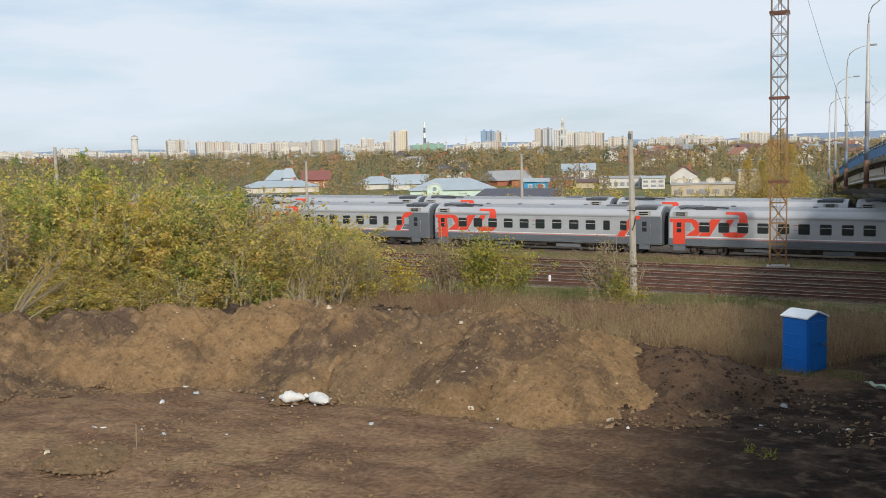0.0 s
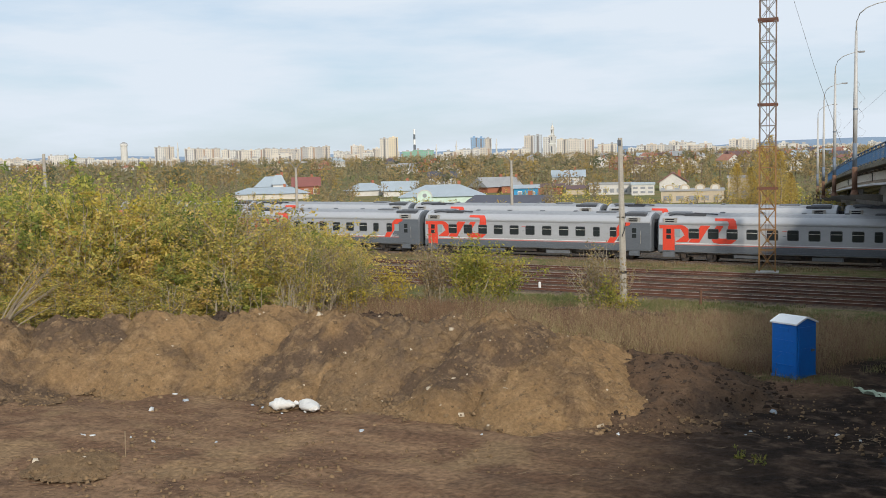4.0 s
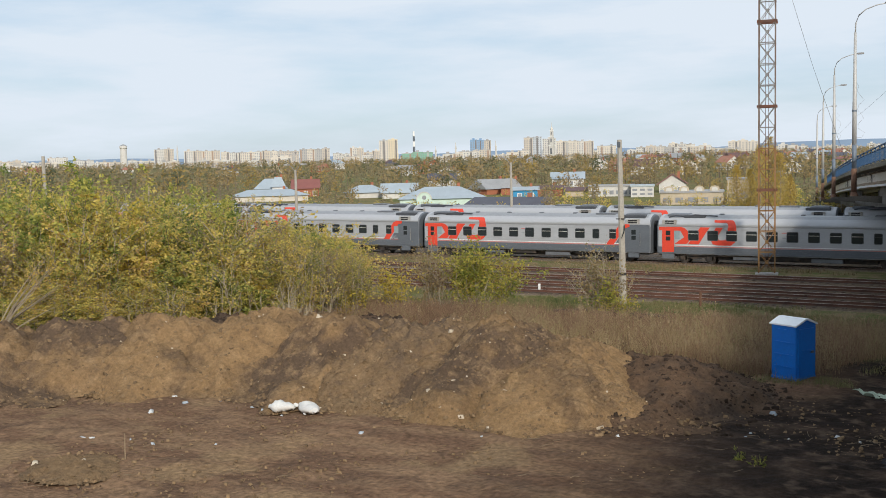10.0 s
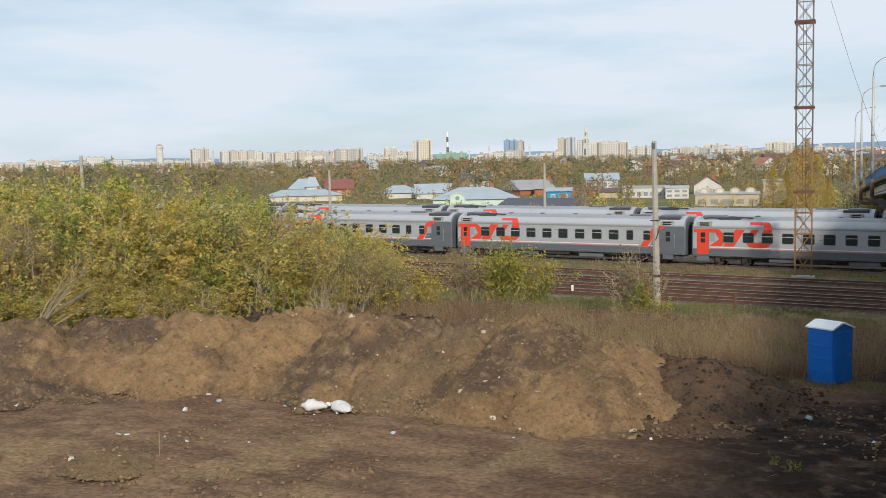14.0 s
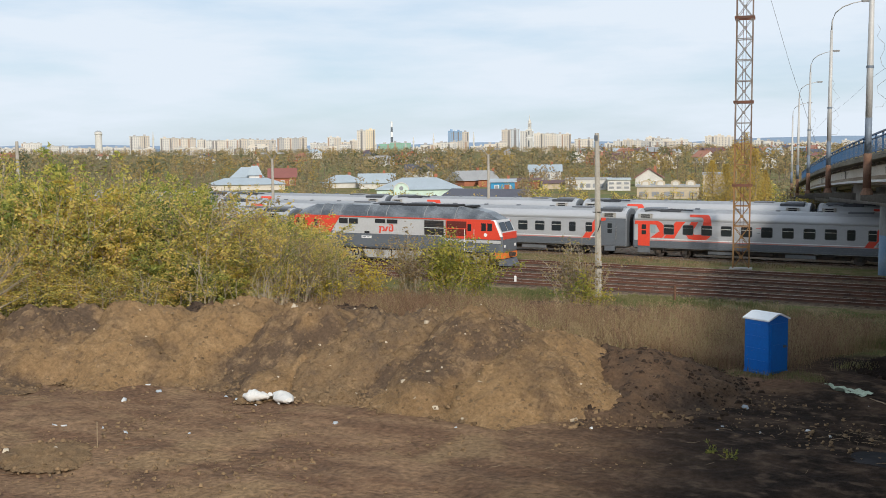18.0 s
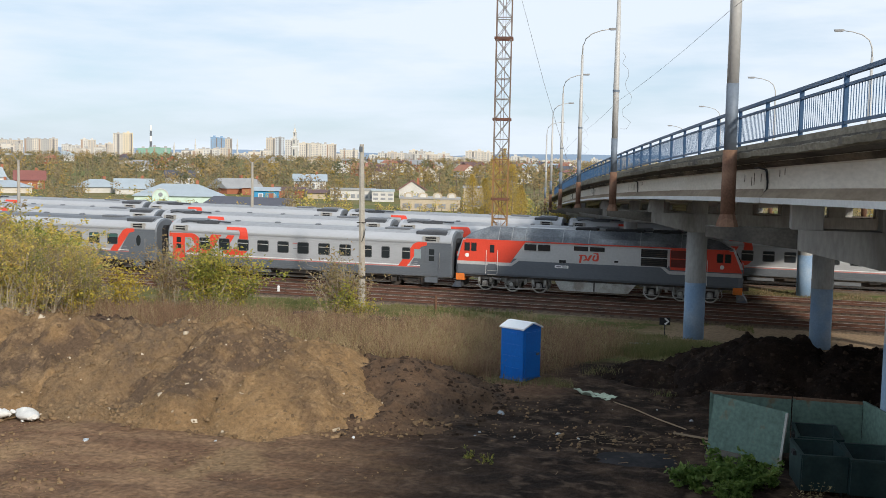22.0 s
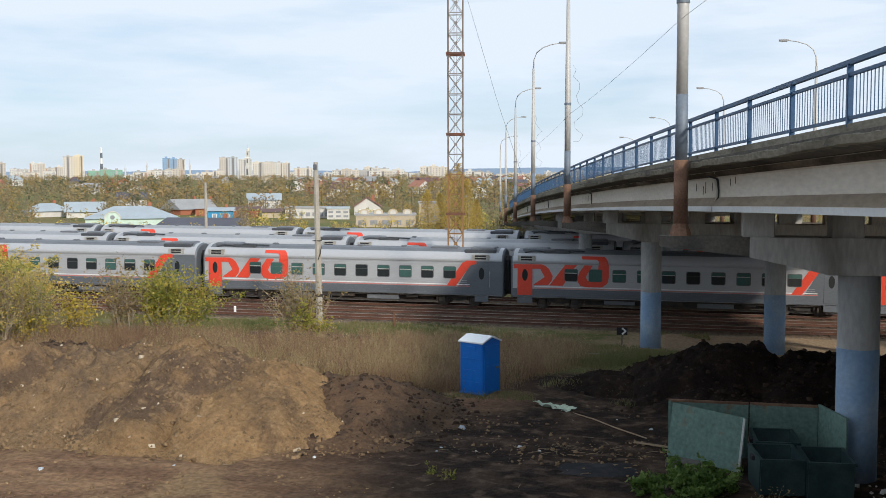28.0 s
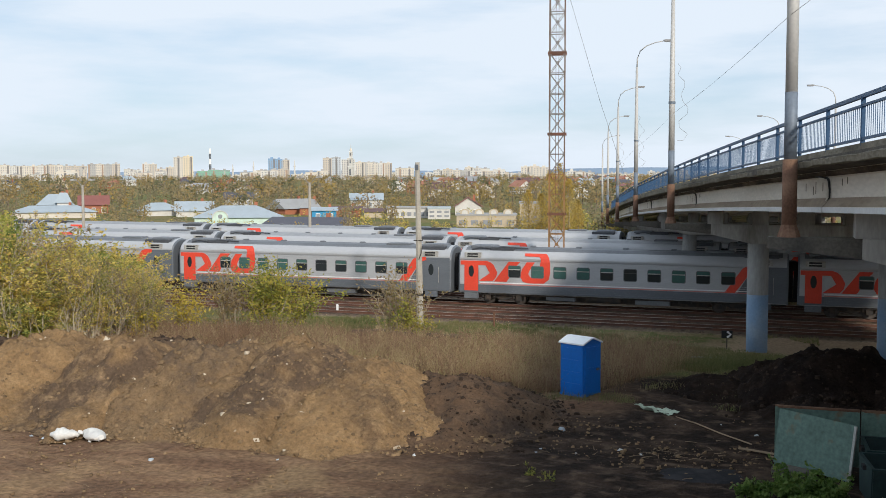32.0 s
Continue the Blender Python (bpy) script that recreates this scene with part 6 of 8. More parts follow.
blades("russet_grass", tufts(grass_places(4600, (-46, -5), (39, 52.5), 13, 0.14, behind_heaps), 11, 0.2, 8), 0.85, 0.014, RUSSET, "dense withered russet grass behind the heaps", 8, 0.30)
blades("straw_grass", tufts(grass_places(2000, (-46, -4.5), (39, 54), 19, 0.28, behind_heaps), 11, 0.13, 9), 1.15, 0.014, STRAW, "tall straw-coloured grass behind the heaps", 9, 0.32)
blades("toilet_straw", tufts(grass_places(420, (-13.2, -8.2), (39.6, 45.5), 23, -0.2, behind_heaps), 14, 0.14, 10), 1.2, 0.016, STRAW, "pale straw-coloured grass beside the toilet", 10, 0.34)
weed_stand("russet_weeds", grass_places(2600, (-46, -4.5), (39, 53), 13, 0.12, behind_heaps), 1.15, RUSSET, "withered russet weeds behind the heaps", 2, 26, 0.07, 0.11)
weed_stand("straw_weeds", grass_places(1300, (-46, -4.0), (39, 54), 19, 0.15, behind_heaps), 1.3, STRAW, "tall straw-coloured weeds behind the heaps", 7, 20, 0.07, 0.08)
blades("short_grass", grass_places(70000, (-50, 2), (53, 67.0), 14, -0.3, behind_heaps), 0.28, 0.025, TRACKGRASS, "short green grass along the tracks", 3)
blades("siding_grass", grass_places(14000, (-80, 40), (84.5, 90.5), 15, -0.2), 0.25, 0.04, DRYGRASS, "dry grass between the tracks", 4)
blades("heap_grass", tufts(grass_places(1300, (-11, -1.5), (37.8, 46), 16, -0.15), 9, 0.12, 4), 0.28, 0.013, TRACKGRASS, "grass and weeds round the toilet", 5)
blades("bank_grass", tufts(grass_places(3600, (-6.4, 1.6), (40.5, 53), 18, -0.2), 8, 0.15, 3), 0.5, 0.014, TRACKGRASS, "rough green and dry grass beside the black heaps", 6, 0.3)


# weeds near the embankment
def build_weed(name, x, y, h, stems, leaf, seed, label, spread=0.35, leaves=1500, size=0.09, tight=0.05, twig=1.0):
    w = build_shrub(name, h, spread * h, stems, leaves, size, leaf, leaf, seed, label, "weed", 0.05, clump=tight * h, thick=0.3, twig=twig)
    w.matrix_basis = plant(w, x, y)


def build_wormwood(x, y, h, stems, seed, label, spread=0.32):
    """Arching stems with drooping seed spikes above and feathery leaves below."""
    r = np.random.RandomState(seed)
    w = thing("wormwood", pose(x, y, gzs(x, y)), label, "weed", "wormwood by the slope")
    wood, leaf = MB(), []
    for _ in range(stems):
        a, hh = r.rand() * 6.28, h * (0.5 + 0.5 * r.rand())
        out = np.array([math.cos(a), math.sin(a), 0.0])
        lean = spread * h * (0.25 + 0.75 * r.rand())
        root = out * 0.10 * h * r.rand()
        pt = lambda u: root + out * lean * max(u, 0.0) ** 1.7 + np.array([0, 0, hh * (u - 0.06 * u * u)])
        wood.tube([pt(u) for u in (-0.03, 0.3, 0.6, 0.85, 1.0)], [0.012, 0.010, 0.008, 0.005, 0.003], 4)
        for _b in range(13):
            u = 0.30 + 0.68 * r.rand()
            b0, ln, ba = pt(u), h * (0.05 + 0.17 * (1 - u) + 0.05 * r.rand()), r.rand() * 6.28
            d = np.array([math.cos(ba) * 0.75, math.sin(ba) * 0.75, 0.75])
            bq = lambda v: b0 + d * ln * v - np.array([0, 0, 0.45 * ln * v ** 3])
            wood.tube([bq(0), bq(0.5), bq(1.0)], [0.004, 0.003, 0.002], 3)
            leaf += [bq(0.15 + 0.85 * r.rand()) + r.randn(3) * 0.010 for _q in range(17)]
        leaf += [pt(0.75 + 0.25 * r.rand()) + r.randn(3) * 0.014 for _q in range(34)]
        leaf += [pt(0.05 + 0.6 * r.rand()) + r.randn(3) * 0.055 for _q in range(46)]
    tagged(part("stem_tuft", wood, LEAF_W, w), kind="stuff")
    co, q = leaf_quads(np.array(leaf), 0.036, r, 0.5)
    tagged(part("foliage", mesh_of("foliage", co, q, LEAF_W), None, w), kind="stuff")


wx, wy = at(16.4, 15.2)
build_wormwood(wx, wy, 2.95, 15, 71, "tall grey-green wormwood gone to seed", 0.24)
wx, wy = at(19.8, 16.6)
build_wormwood(wx, wy, 1.5, 16, 72, "low grey-green wormwood at the slope's edge", 0.45)
wx, wy = at(13.2, 15.6)
build_wormwood(wx, wy, 1.35, 14, 75, "low grey-green wormwood at the slope's edge", 0.45)
wx, wy = at(5.1, 24.6)
build_weed("dry_weed", wx, wy, 1.6, 7, leaf_mat("straw", [(0.30, 0.25, 0.13), (0.40, 0.33, 0.18)], 2.0), 73, "dry straw-coloured weed stalks", 0.3, 420, 0.06)
for az, d, h in ((0.4, 27.6, 1.0), (2.2, 27.6, 0.9), (-1.2, 26.9, 0.75), (1.2, 26.6, 0.75)):
    wx, wy = at(az, d)
    build_weed("nettle", wx, wy, h, 12, LEAF_G, int(80 + d * 3), "leafy green weed clump beside the bins", 0.75, 1500, 0.13)
for az, d, h in ((17.6, 27.0, 0.8), (18.9, 27.6, 0.7), (20.6, 28.4, 0.9), (22.0, 28.8, 0.6), (16.4, 25.6, 0.7)):
    wx, wy = at(az, d)
    build_wormwood(wx, wy, h, 11, int(az * 9), "low grey-green wormwood at the slope's edge", 0.55)
for az, d in ((-12.4, 28.0), (-13.4, 28.6), (22, 31.2), (21, 32.0)):
    wx, wy = at(az, d)
    build_weed("weed", wx, wy, 0.4, 6, LEAF_E, int(60 + d * 5 + az), "small dull green weed on bare ground", 0.6, 90, 0.08)


# ---------------------------------------------------------------- bins, panels, litter
BINGREEN = mat("bin_green", (0.012, 0.032, 0.034), 0.5, 0.1, 0.3, 1.5, 14.0, 0.01, second=(0.025, 0.045, 0.045))
SHEETGREEN = mat("sheet_green", (0.12, 0.195, 0.165), 0.6, 0.1, 0.4, 1.3, 8.0, 0.01, second=(0.15, 0.105, 0.06), mixpos=(0.57, 0.66))
YELLOWBOX = mat("yellow_plastic", (0.72, 0.36, 0.012), 0.45, 0.0, 0.12, 1.5, 12.0, 0.008)


def build_bin(x, y, yaw):
    b = thing("waste_bin", pose(x, y, gzs(x, y), 0, 0, yaw), "dark green open steel waste bin", "waste bin", "bins in the enclosure")
    w, d, h, t = 0.56, 0.80, 1.05, 0.03
    for s in (-1, 1):
        part("side_wall", MB().prism([(-d * 0.86, 0.14), (d * 0.86, 0.14), (d, h), (-d, h)], "x", s * w - t, s * w), BINGREEN, b)
        part("end_wall", MB().loft([[(-w, s * d * 0.86 - t, 0.14), (w, s * d * 0.86 - t, 0.14), (w, s * d * 0.86, 0.14), (-w, s * d * 0.86, 0.14)], [(-w, s * d - t, h), (w, s * d - t, h), (w, s * d, h), (-w, s * d, h)]]), BINGREEN, b)
        part("rim", MB().box(-w - 0.04, w + 0.04, s * d - 0.045, s * d + 0.045, h - 0.02, h + 0.05), BINGREEN, b)
        part("rim", MB().box(s * w - 0.045, s * w + 0.045, -d + 0.046, d - 0.046, h - 0.02, h + 0.05), BINGREEN, b)
        part("lug", MB().box(s * (w + 0.05) - 0.06, s * (w + 0.05) + 0.06, -0.14, 0.14, h - 0.16, h - 0.05), BLACK, b)
        for q in (-1, 1):
            part("castor", MB().disc((s * w * 0.8, q * d * 0.7, 0.075), "x", 0.075, 0.05, 10), BLACK, b)
    part("floor_plate", MB().box(-w, w, -d * 0.86, d * 0.86, 0.13, 0.16), BINGREEN, b)
    part("rubbish_fill", MB().cbox(-w + 0.05, w - 0.05, -d + 0.1, d - 0.1, 0.3, 0.62, 0.06), BLACK, b)


ex, ey = 2.05, 31.15
enc = thing("bin_enclosure", pose(ex, ey, gzs(ex, ey), 0, 0, 0), "rusty pale green sheet-metal bin enclosure", "bin enclosure")
for a, b in ((-2.25, 0.03), (0.07, 1.95)):
    p = part("back_panel", MB().box(a, b, -0.02, 0.02, 0.12, 1.72), SHEETGREEN, enc, "pale green rusted sheet")
    part("panel_rail", MB().box(a, b, -0.045, 0.035, 1.70, 1.77), RUST, p)
    part("panel_post", MB().box(a, a + 0.07, -0.05, 0.05, 0.0, 1.73), SHEETGREEN, p)
p = part("side_panel", MB().prism([(1.96, -0.03), (2.46, -1.72), (2.50, -1.72), (2.0, -0.03)], "z", 0.12, 1.76), SHEETGREEN, enc, "pale green rusted sheet")
part("panel_rail", MB().prism([(1.94, -0.05), (2.44, -1.74), (2.52, -1.74), (2.02, -0.05)], "z", 1.75, 1.81), SHEETGREEN, p)
lx, ly = 0.78, 30.25
lean = thing("leaning_panel", pose(lx, ly, gzs(lx, ly) + 0.12, -6, 3, -29), "loose pale green steel sheet leaning on the enclosure", "metal sheet")
part("sheet", MB().box(-1.14, 1.14, -0.015, 0.015, 0.0, 1.55), SHEETGREEN, lean)
part("edge", MB().box(1.08, 1.15, -0.035, 0.035, 0.0, 1.53), LIGHTSTEEL, lean)
blk = solid("concrete_block", MB().cbox(-0.5, 0.5, -0.25, 0.25, 0, 0.32, 0.03), DARKCONC, "broken concrete block under the leaning sheet", "block", pose(lx - 0.5, ly - 0.1, gzs(lx, ly) - 0.1, 0, 0, -29))
for bx, by, yaw in ((2.62, 28.2, 7), (3.84, 28.15, 3), (2.72, 30.05, 2)):
    build_bin(bx, by, yaw)
yx, yy = at(13.8, 30.0)
box = thing("grit_box", pose(yx, yy, gzs(yx, yy), 0, 0, -38), "yellow plastic grit bin with grey label plate", "grit bin")
part("tub", MB().loft([[(-0.48, -0.40, 0.05), (0.48, -0.40, 0.05), (0.48, 0.40, 0.05), (-0.48, 0.40, 0.05)], [(-0.6, -0.5, 1.1), (0.6, -0.5, 1.1), (0.6, 0.5, 1.1), (-0.6, 0.5, 1.1)]]), YELLOWBOX, box)
part("rim", MB().cbox(-0.67, 0.67, -0.57, 0.57, 1.08, 1.22, 0.04), YELLOWBOX, box)
part("label_plate", MB().loft([[(-0.26, -0.505, 0.32), (0.34, -0.505, 0.32), (0.34, -0.49, 0.32), (-0.26, -0.49, 0.32)], [(-0.26, -0.545, 0.92), (0.34, -0.545, 0.92), (0.34, -0.53, 0.92), (-0.26, -0.53, 0.92)]]), MASTGREY, box, "grey label plate")
part("handle", MB().box(-0.68, -0.60, -0.18, 0.18, 0.72, 0.86), BLACK, box)
part("blue_lid_stub", MB().cbox(-0.05, 0.35, 0.1, 0.4, 1.22, 1.5, 0.03), BLUEPAINT, box)

SACK = mat("sack_white", (0.66, 0.65, 0.62), 0.7, 0.0, 0.15, 2.0, 10.0, 0.03, second=(0.52, 0.50, 0.47))


def build_sack(x, y, yaw, l, w, h, seed):
    r = np.random.RandomState(seed)
    rings = []
    for i in range(19):
        u = i / 18
        k = math.sin(math.pi * min(max(u, 0.05), 0.95)) ** 0.4
        ring = []
        for j in range(18):
            a = j * math.pi / 9
            f = 1 + 0.16 * float(fbm(np.array(u * 5.0 + seed), np.array(math.cos(a) * 2.2 + math.sin(a) * 1.3), 3, seed)) + 0.05 * r.randn()
            ring.append(((u - 0.5) * l, math.cos(a) * w / 2 * k * f, max(0.0, h * 0.46 + math.sin(a) * h / 2 * k * f * (1.25 if 0.2 < u < 0.45 else 0.9))))
        rings.append(ring)
    s = thing("sack", pose(x, y, gzs(x, y) + 0.02, 0, 0, yaw), "crumpled white woven plastic sack lying on earth", "sack", "sacks at the heap")
    part("bag", MB().loft(rings), SACK, s, "", True)
    part("tied_end", MB().tube([(l * 0.46, 0, h * 0.42), (l * 0.56, 0.03, h * 0.5), (l * 0.62, 0, h * 0.7)], [0.10, 0.04, 0.09], 7), SACK, s)


sx, sy = at(-37.1, 34.6)
build_sack(sx, sy, -38, 1.25, 0.66, 0.30, 1)
sx, sy = at(-38.6, 34.9)
build_sack(sx, sy, 15, 0.85, 0.6, 0.34, 2)
# cloth, timber and sticks on the dark ground
cx, cy = -4.25, 36.7
X, Y = np.meshgrid(np.linspace(-0.85, 0.85, 30), np.linspace(-0.28, 0.28, 14))
Y = Y * (0.45 + 0.55 * sstep(-0.8, 0.3, X))
me = grid_mesh("rag", X + 0.1 * fbm(X * 3, Y * 3, 2, 3), Y, 0.13 + 0.12 * fbm(X * 3, Y * 4, 3, 4), mat("rag_cloth", (0.36, 0.42, 0.33), 0.9, 0.0, 0.3, 3.0, 15.0, 0.02))
tagged(new("rag", me), "crumpled pale green rag on the ground", "rag").matrix_basis = pose(cx, cy, gzs(cx, cy) + 0.04, 0, 0, -30)
WOOD = mat("old_timber", (0.28, 0.21, 0.14), 0.9, 0.0, 0.3, 2.0, 20.0, 0.02, stretch=(0.2, 1, 1))
solid("timber_pole", MB().tube([(0, 0, 0.10), (1.5, 0.08, 0.10), (2.9, 0, 0.07), (4.3, 0.05, 0.04)], 0.022, 6), WOOD, "thin grey timber pole lying on dark earth", "pole", pose(cx + 0.45, cy - 0.3, gzs(cx, cy), 0, 0, -48))
solid("plank", MB().box(-0.8, 0.8, -0.05, 0.05, 0.01, 0.05), WOOD, "short plank lying on dark earth", "plank", pose(-0.5, 32.3, 0.03, 0, 0, -20))
solid("plank", MB().box(-0.5, 0.5, -0.04, 0.04, 0.01, 0.05), WOOD, "short plank lying on dark earth", "plank", pose(0.1, 31.6, 0.03, 0, 0, -30))
for lx_, ly_, ll, yaw in ((-22.1, 53.5, 1.9, 30), (-17.2, 52.9, 2.5, -4), (-19.6, 52.7, 0.9, 4)):
    lg = thing("old_sleeper", pose(lx_, ly_, gzs(lx_, ly_) + 0.42, 0, 0, yaw), "dark rotten timber sleeper lying in dry grass", "timber", "old timber in the grass")
    part("beam", MB().cbox(-ll / 2, ll / 2, -0.13, 0.13, 0, 0.16, 0.03), SLEEPER, lg)
    for q in (-1, 1):
        part("support_block", MB().box(q * ll * 0.3 - 0.12, q * ll * 0.3 + 0.12, -0.12, 0.12, -0.46, 0.0), SLEEPER, lg)
for k in range(9):
    kx, ky = -8.0 + 0.78 * k, 51.3 + 0.17 * k
    solid("kerb_stone", MB().cbox(-0.38, 0.38, -0.09, 0.09, -0.2, 0.13, 0.02), CONC, "pale concrete kerb stone sunk in the grass", "kerb stone", pose(kx, ky, gzs(kx, ky), 0, 0, 12 + random.uniform(-2, 2)), "kerb along the path")
solid("iron_stub", MB().tube([(0, 0, -0.1), (0, 0, 1.0)], 0.09, 7), RUST, "short rusty stub post beside the front track", "post", pose(-18.1, 65.4, gzs(-18.1, 65.4)))
px_, py_ = at(-47.0, 30.5)
solid("stake", MB().tube([(0, 0, -0.1), (0.02, 0, 0.75)], 0.018, 5), WOOD, "thin wooden stake stuck in the ground", "stake", pose(px_, py_, gzs(px_, py_)))

A, B = np.meshgrid(np.linspace(0, 2 * math.pi, 41), np.linspace(0.0, 1.0, 9))
edge = 1 + 0.22 * np.sin(A * 3 + 0.6) * np.cos(A * 2 + 1.0)
X, Y = -2.1 + 1.25 * B * edge * np.cos(A) + 0.35 * B * np.sin(A), 29.2 + 0.95 * B * edge * np.sin(A)
MUD = mat("black_mud", (0.022, 0.022, 0.024), 0.9, 0.0, 0.3, 1.2, 10.0, 0.02, second=(0.035, 0.034, 0.036))
tagged(new("mud_patch", grid_mesh("mud_patch", X, Y, gz(X, Y) + 0.05 - 0.055 * B, MUD)), "smooth patch of black soaked mud on dark earth", "mud", kind="structure")
r = random.Random(31)
straw = MB()
for x0, x1, y0, y1, n in ((-7.5, 1.0, 25.5, 33.5, 38), (-4.5, -1.5, 30.5, 31.8, 26), (-25.0, -21.0, 17.5, 22.0, 26), (-20.0, -9.0, 20.0, 29.0, 26), (5.0, 9.0, 27.0, 31.0, 24)):
    for _ in range(n):
        x, y = r.uniform(x0, x1), r.uniform(y0, y1)
        a, l = r.gauss(0.2, 0.7), r.uniform(0.10, 0.42)
        z = gzs(x, y) + 0.03
        straw.tube([(x, y, z), (x + l * math.cos(a) * 0.5, y + l * math.sin(a) * 0.5, z + r.uniform(0.0, 0.03)), (x + l * math.cos(a), y + l * math.sin(a), z + r.uniform(-0.02, 0.05))], [0.011, 0.010, 0.006], 3)
STALK = mat("dead_stalk", (0.22, 0.165, 0.105), 0.9, 0.0, 0.25, 2.0, 20.0, 0.0, second=(0.16, 0.115, 0.075), island=0.8)
tagged(new("dead_stalks", straw.mesh("dead_stalks", STALK)), "dead straw and broken stalks strewn on bare earth", "straw", kind="stuff")

# ---------------------------------------------------------------- paved slope, signs
SLABM = mat("slope_concrete", (0.70, 0.61, 0.50), 0.9, 0.0, 0.45, 0.9, 7.0, 0.03, second=(0.42, 0.36, 0.28))
u0, u1 = np.meshgrid(np.linspace(-32, 34, 92), np.concatenate([[-0.5, -0.2], np.linspace(0.1, 20.0, 36)]))
X, Y = 9.7 + u0 * 0.81 + u1 * 0.585, 27.1 + u0 * 0.585 - u1 * 0.81
tagged(new("paved_slope", grid_mesh("paved_slope", X, Y, gz(X, Y) + 0.14 * sstep(-0.5, 0.1, u1) - 0.08 + 0.02 * fbm(X * 0.7, Y * 0.7, 3, 5), SLABM)), "cracked grey concrete paving on the embankment slope", "paving", kind="structure")
X, Y = np.meshgrid(np.linspace(-3.4, 3.4, 60), np.linspace(-0.55, 0.55, 14))
c, s = 0.81, 0.585
gx, gy = 15.0 + X * c + Y * s, 30.0 + X * s - Y * c
tarp = grid_mesh("tarpaulin", gx, gy, gz(gx, gy) + 0.16 + 0.12 * fbm(gx * 1.2, gy * 1.2, 3, 9), mat("tarp", (0.52, 0.56, 0.58), 0.6, 0.0, 0.25, 1.0, 9.0, 0.02))
tagged(new("tarpaulin", tarp), "crumpled grey-blue tarpaulin along the slope's edge", "tarpaulin")
# cracks in the paving
DIRTLINE = mat("crack_dirt", (0.22, 0.19, 0.155), 0.95, 0.0, 0.3, 1.0, 9.0, 0.01)
r = random.Random(12)
cr = MB()
for k in range(12):
    u, v = r.uniform(-5, 6), r.uniform(0.8, 6.0)
    a = r.choice((0.0, 0.0, 1.57, 0.5, -0.4)) + r.uniform(-0.12, 0.12)
    pts = []
    for q in range(7):
        cx_, cy_ = 9.7 + u * 0.81 + v * 0.585, 27.1 + u * 0.585 - v * 0.81
        pts.append((cx_, cy_, gzs(cx_, cy_) + 0.062))
        u += 0.55 * math.cos(a) + r.uniform(-0.1, 0.1)
        v += 0.55 * math.sin(a) + r.uniform(-0.1, 0.1)
    cr.tube(pts, [0.005, 0.009, 0.013, 0.01, 0.013, 0.009, 0.005], 4)
tagged(new("paving_cracks", cr.mesh("paving_cracks", DIRTLINE)), "dirt-filled cracks across the concrete paving", "cracks", kind="stuff")
SIGNBLUE = mat("sign_blue", (0.02, 0.13, 0.45), 0.4, 0.0, 0.1, 2.0, 10.0, 0.0)
cxx, cyy = 4.79 + 0.13 + 6.95, PIERS[1]
sg = thing("column_sign", pose(cxx - 0.02, cyy - 0.57, 2.75, 0, 0, 10), "small blue information plate with white bars on column", "sign")
part("plate", MB().box(-0.05, 0.45, -0.01, 0.01, 0.0, 0.32), SIGNBLUE, sg)
for k in range(3):
    part("text_bar", MB().box(0.0 if k else 0.16, 0.42 if k else 0.32, -0.018, -0.008, 0.05 + 0.09 * k, 0.09 + 0.09 * k), WHITE, sg)
nt_ = thing("column_notice", pose(cxx + 0.1, cyy - 0.57, 2.0, 0, 0, 12), "faded grey paper notice pasted on column", "notice")
part("sheet", MB().box(-0.02, 0.22, -0.008, 0.004, 0.0, 0.7), WHITE, nt_)
ax, ay = at(-2.9, 60.0)
ch = thing("chevron_sign", pose(ax, ay, gzs(ax, ay), 0, 0, 8), "small black sign with white chevron on a post", "road sign")
part("post", MB().tube([(0, 0, -0.1), (0, 0, 0.7)], 0.03, 6), IRON, ch)
pl = part("plate", MB().box(-0.3, 0.3, -0.03, 0.0, 0.62, 1.05), BLACK, ch)
part("chevron", strip([(0.0, 0.66), (0.2, 0.835), (0.0, 1.01)], 0.11, -0.05, -0.028), WHITE, pl)
mx_, my_ = at(-25.3, 73.0)
solid("kilometre_post", MB().cbox(-0.08, 0.08, -0.08, 0.08, 0, 0.5, 0.03), WHITE, "small white marker post between rails", "marker post", pose(mx_, my_ + 3.6, gzs(mx_, my_)))
build_pole(at(22.6, 58.5)[0], at(22.6, 58.5)[1], 9.5, "pale concrete utility pole among bushes")
for az, d, h in ((-37.4, 122.0, 8.9), (-25.6, 120.0, 9.3), (-50.3, 95.0, 10.5)):
    x, y = at(az, d)
    t = thing("street_light_pole", pose(x, y, gzs(x, y)), "concrete pole with two small angled street lights", "street lamp", "lamps behind the sidings")
    part("shaft", MB().tube([(0, 0, 0), (0, 0, h)], [0.22, 0.13], 8), PALECONC, t)
    if az > -45:
        for s in (-1, 1):
            a = part("arm", MB().tube([(0, 0, h - 0.3), (s * 0.5, 0, h + 0.35), (s * 1.0, 0, h + 0.6)], 0.04, 5), MASTGREY, t)
            part("lamp_head", MB().box(s * 1.2 - 0.35, s * 1.2 + 0.35, -0.14, 0.14, h + 0.52, h + 0.72), LIGHTSTEEL, a)

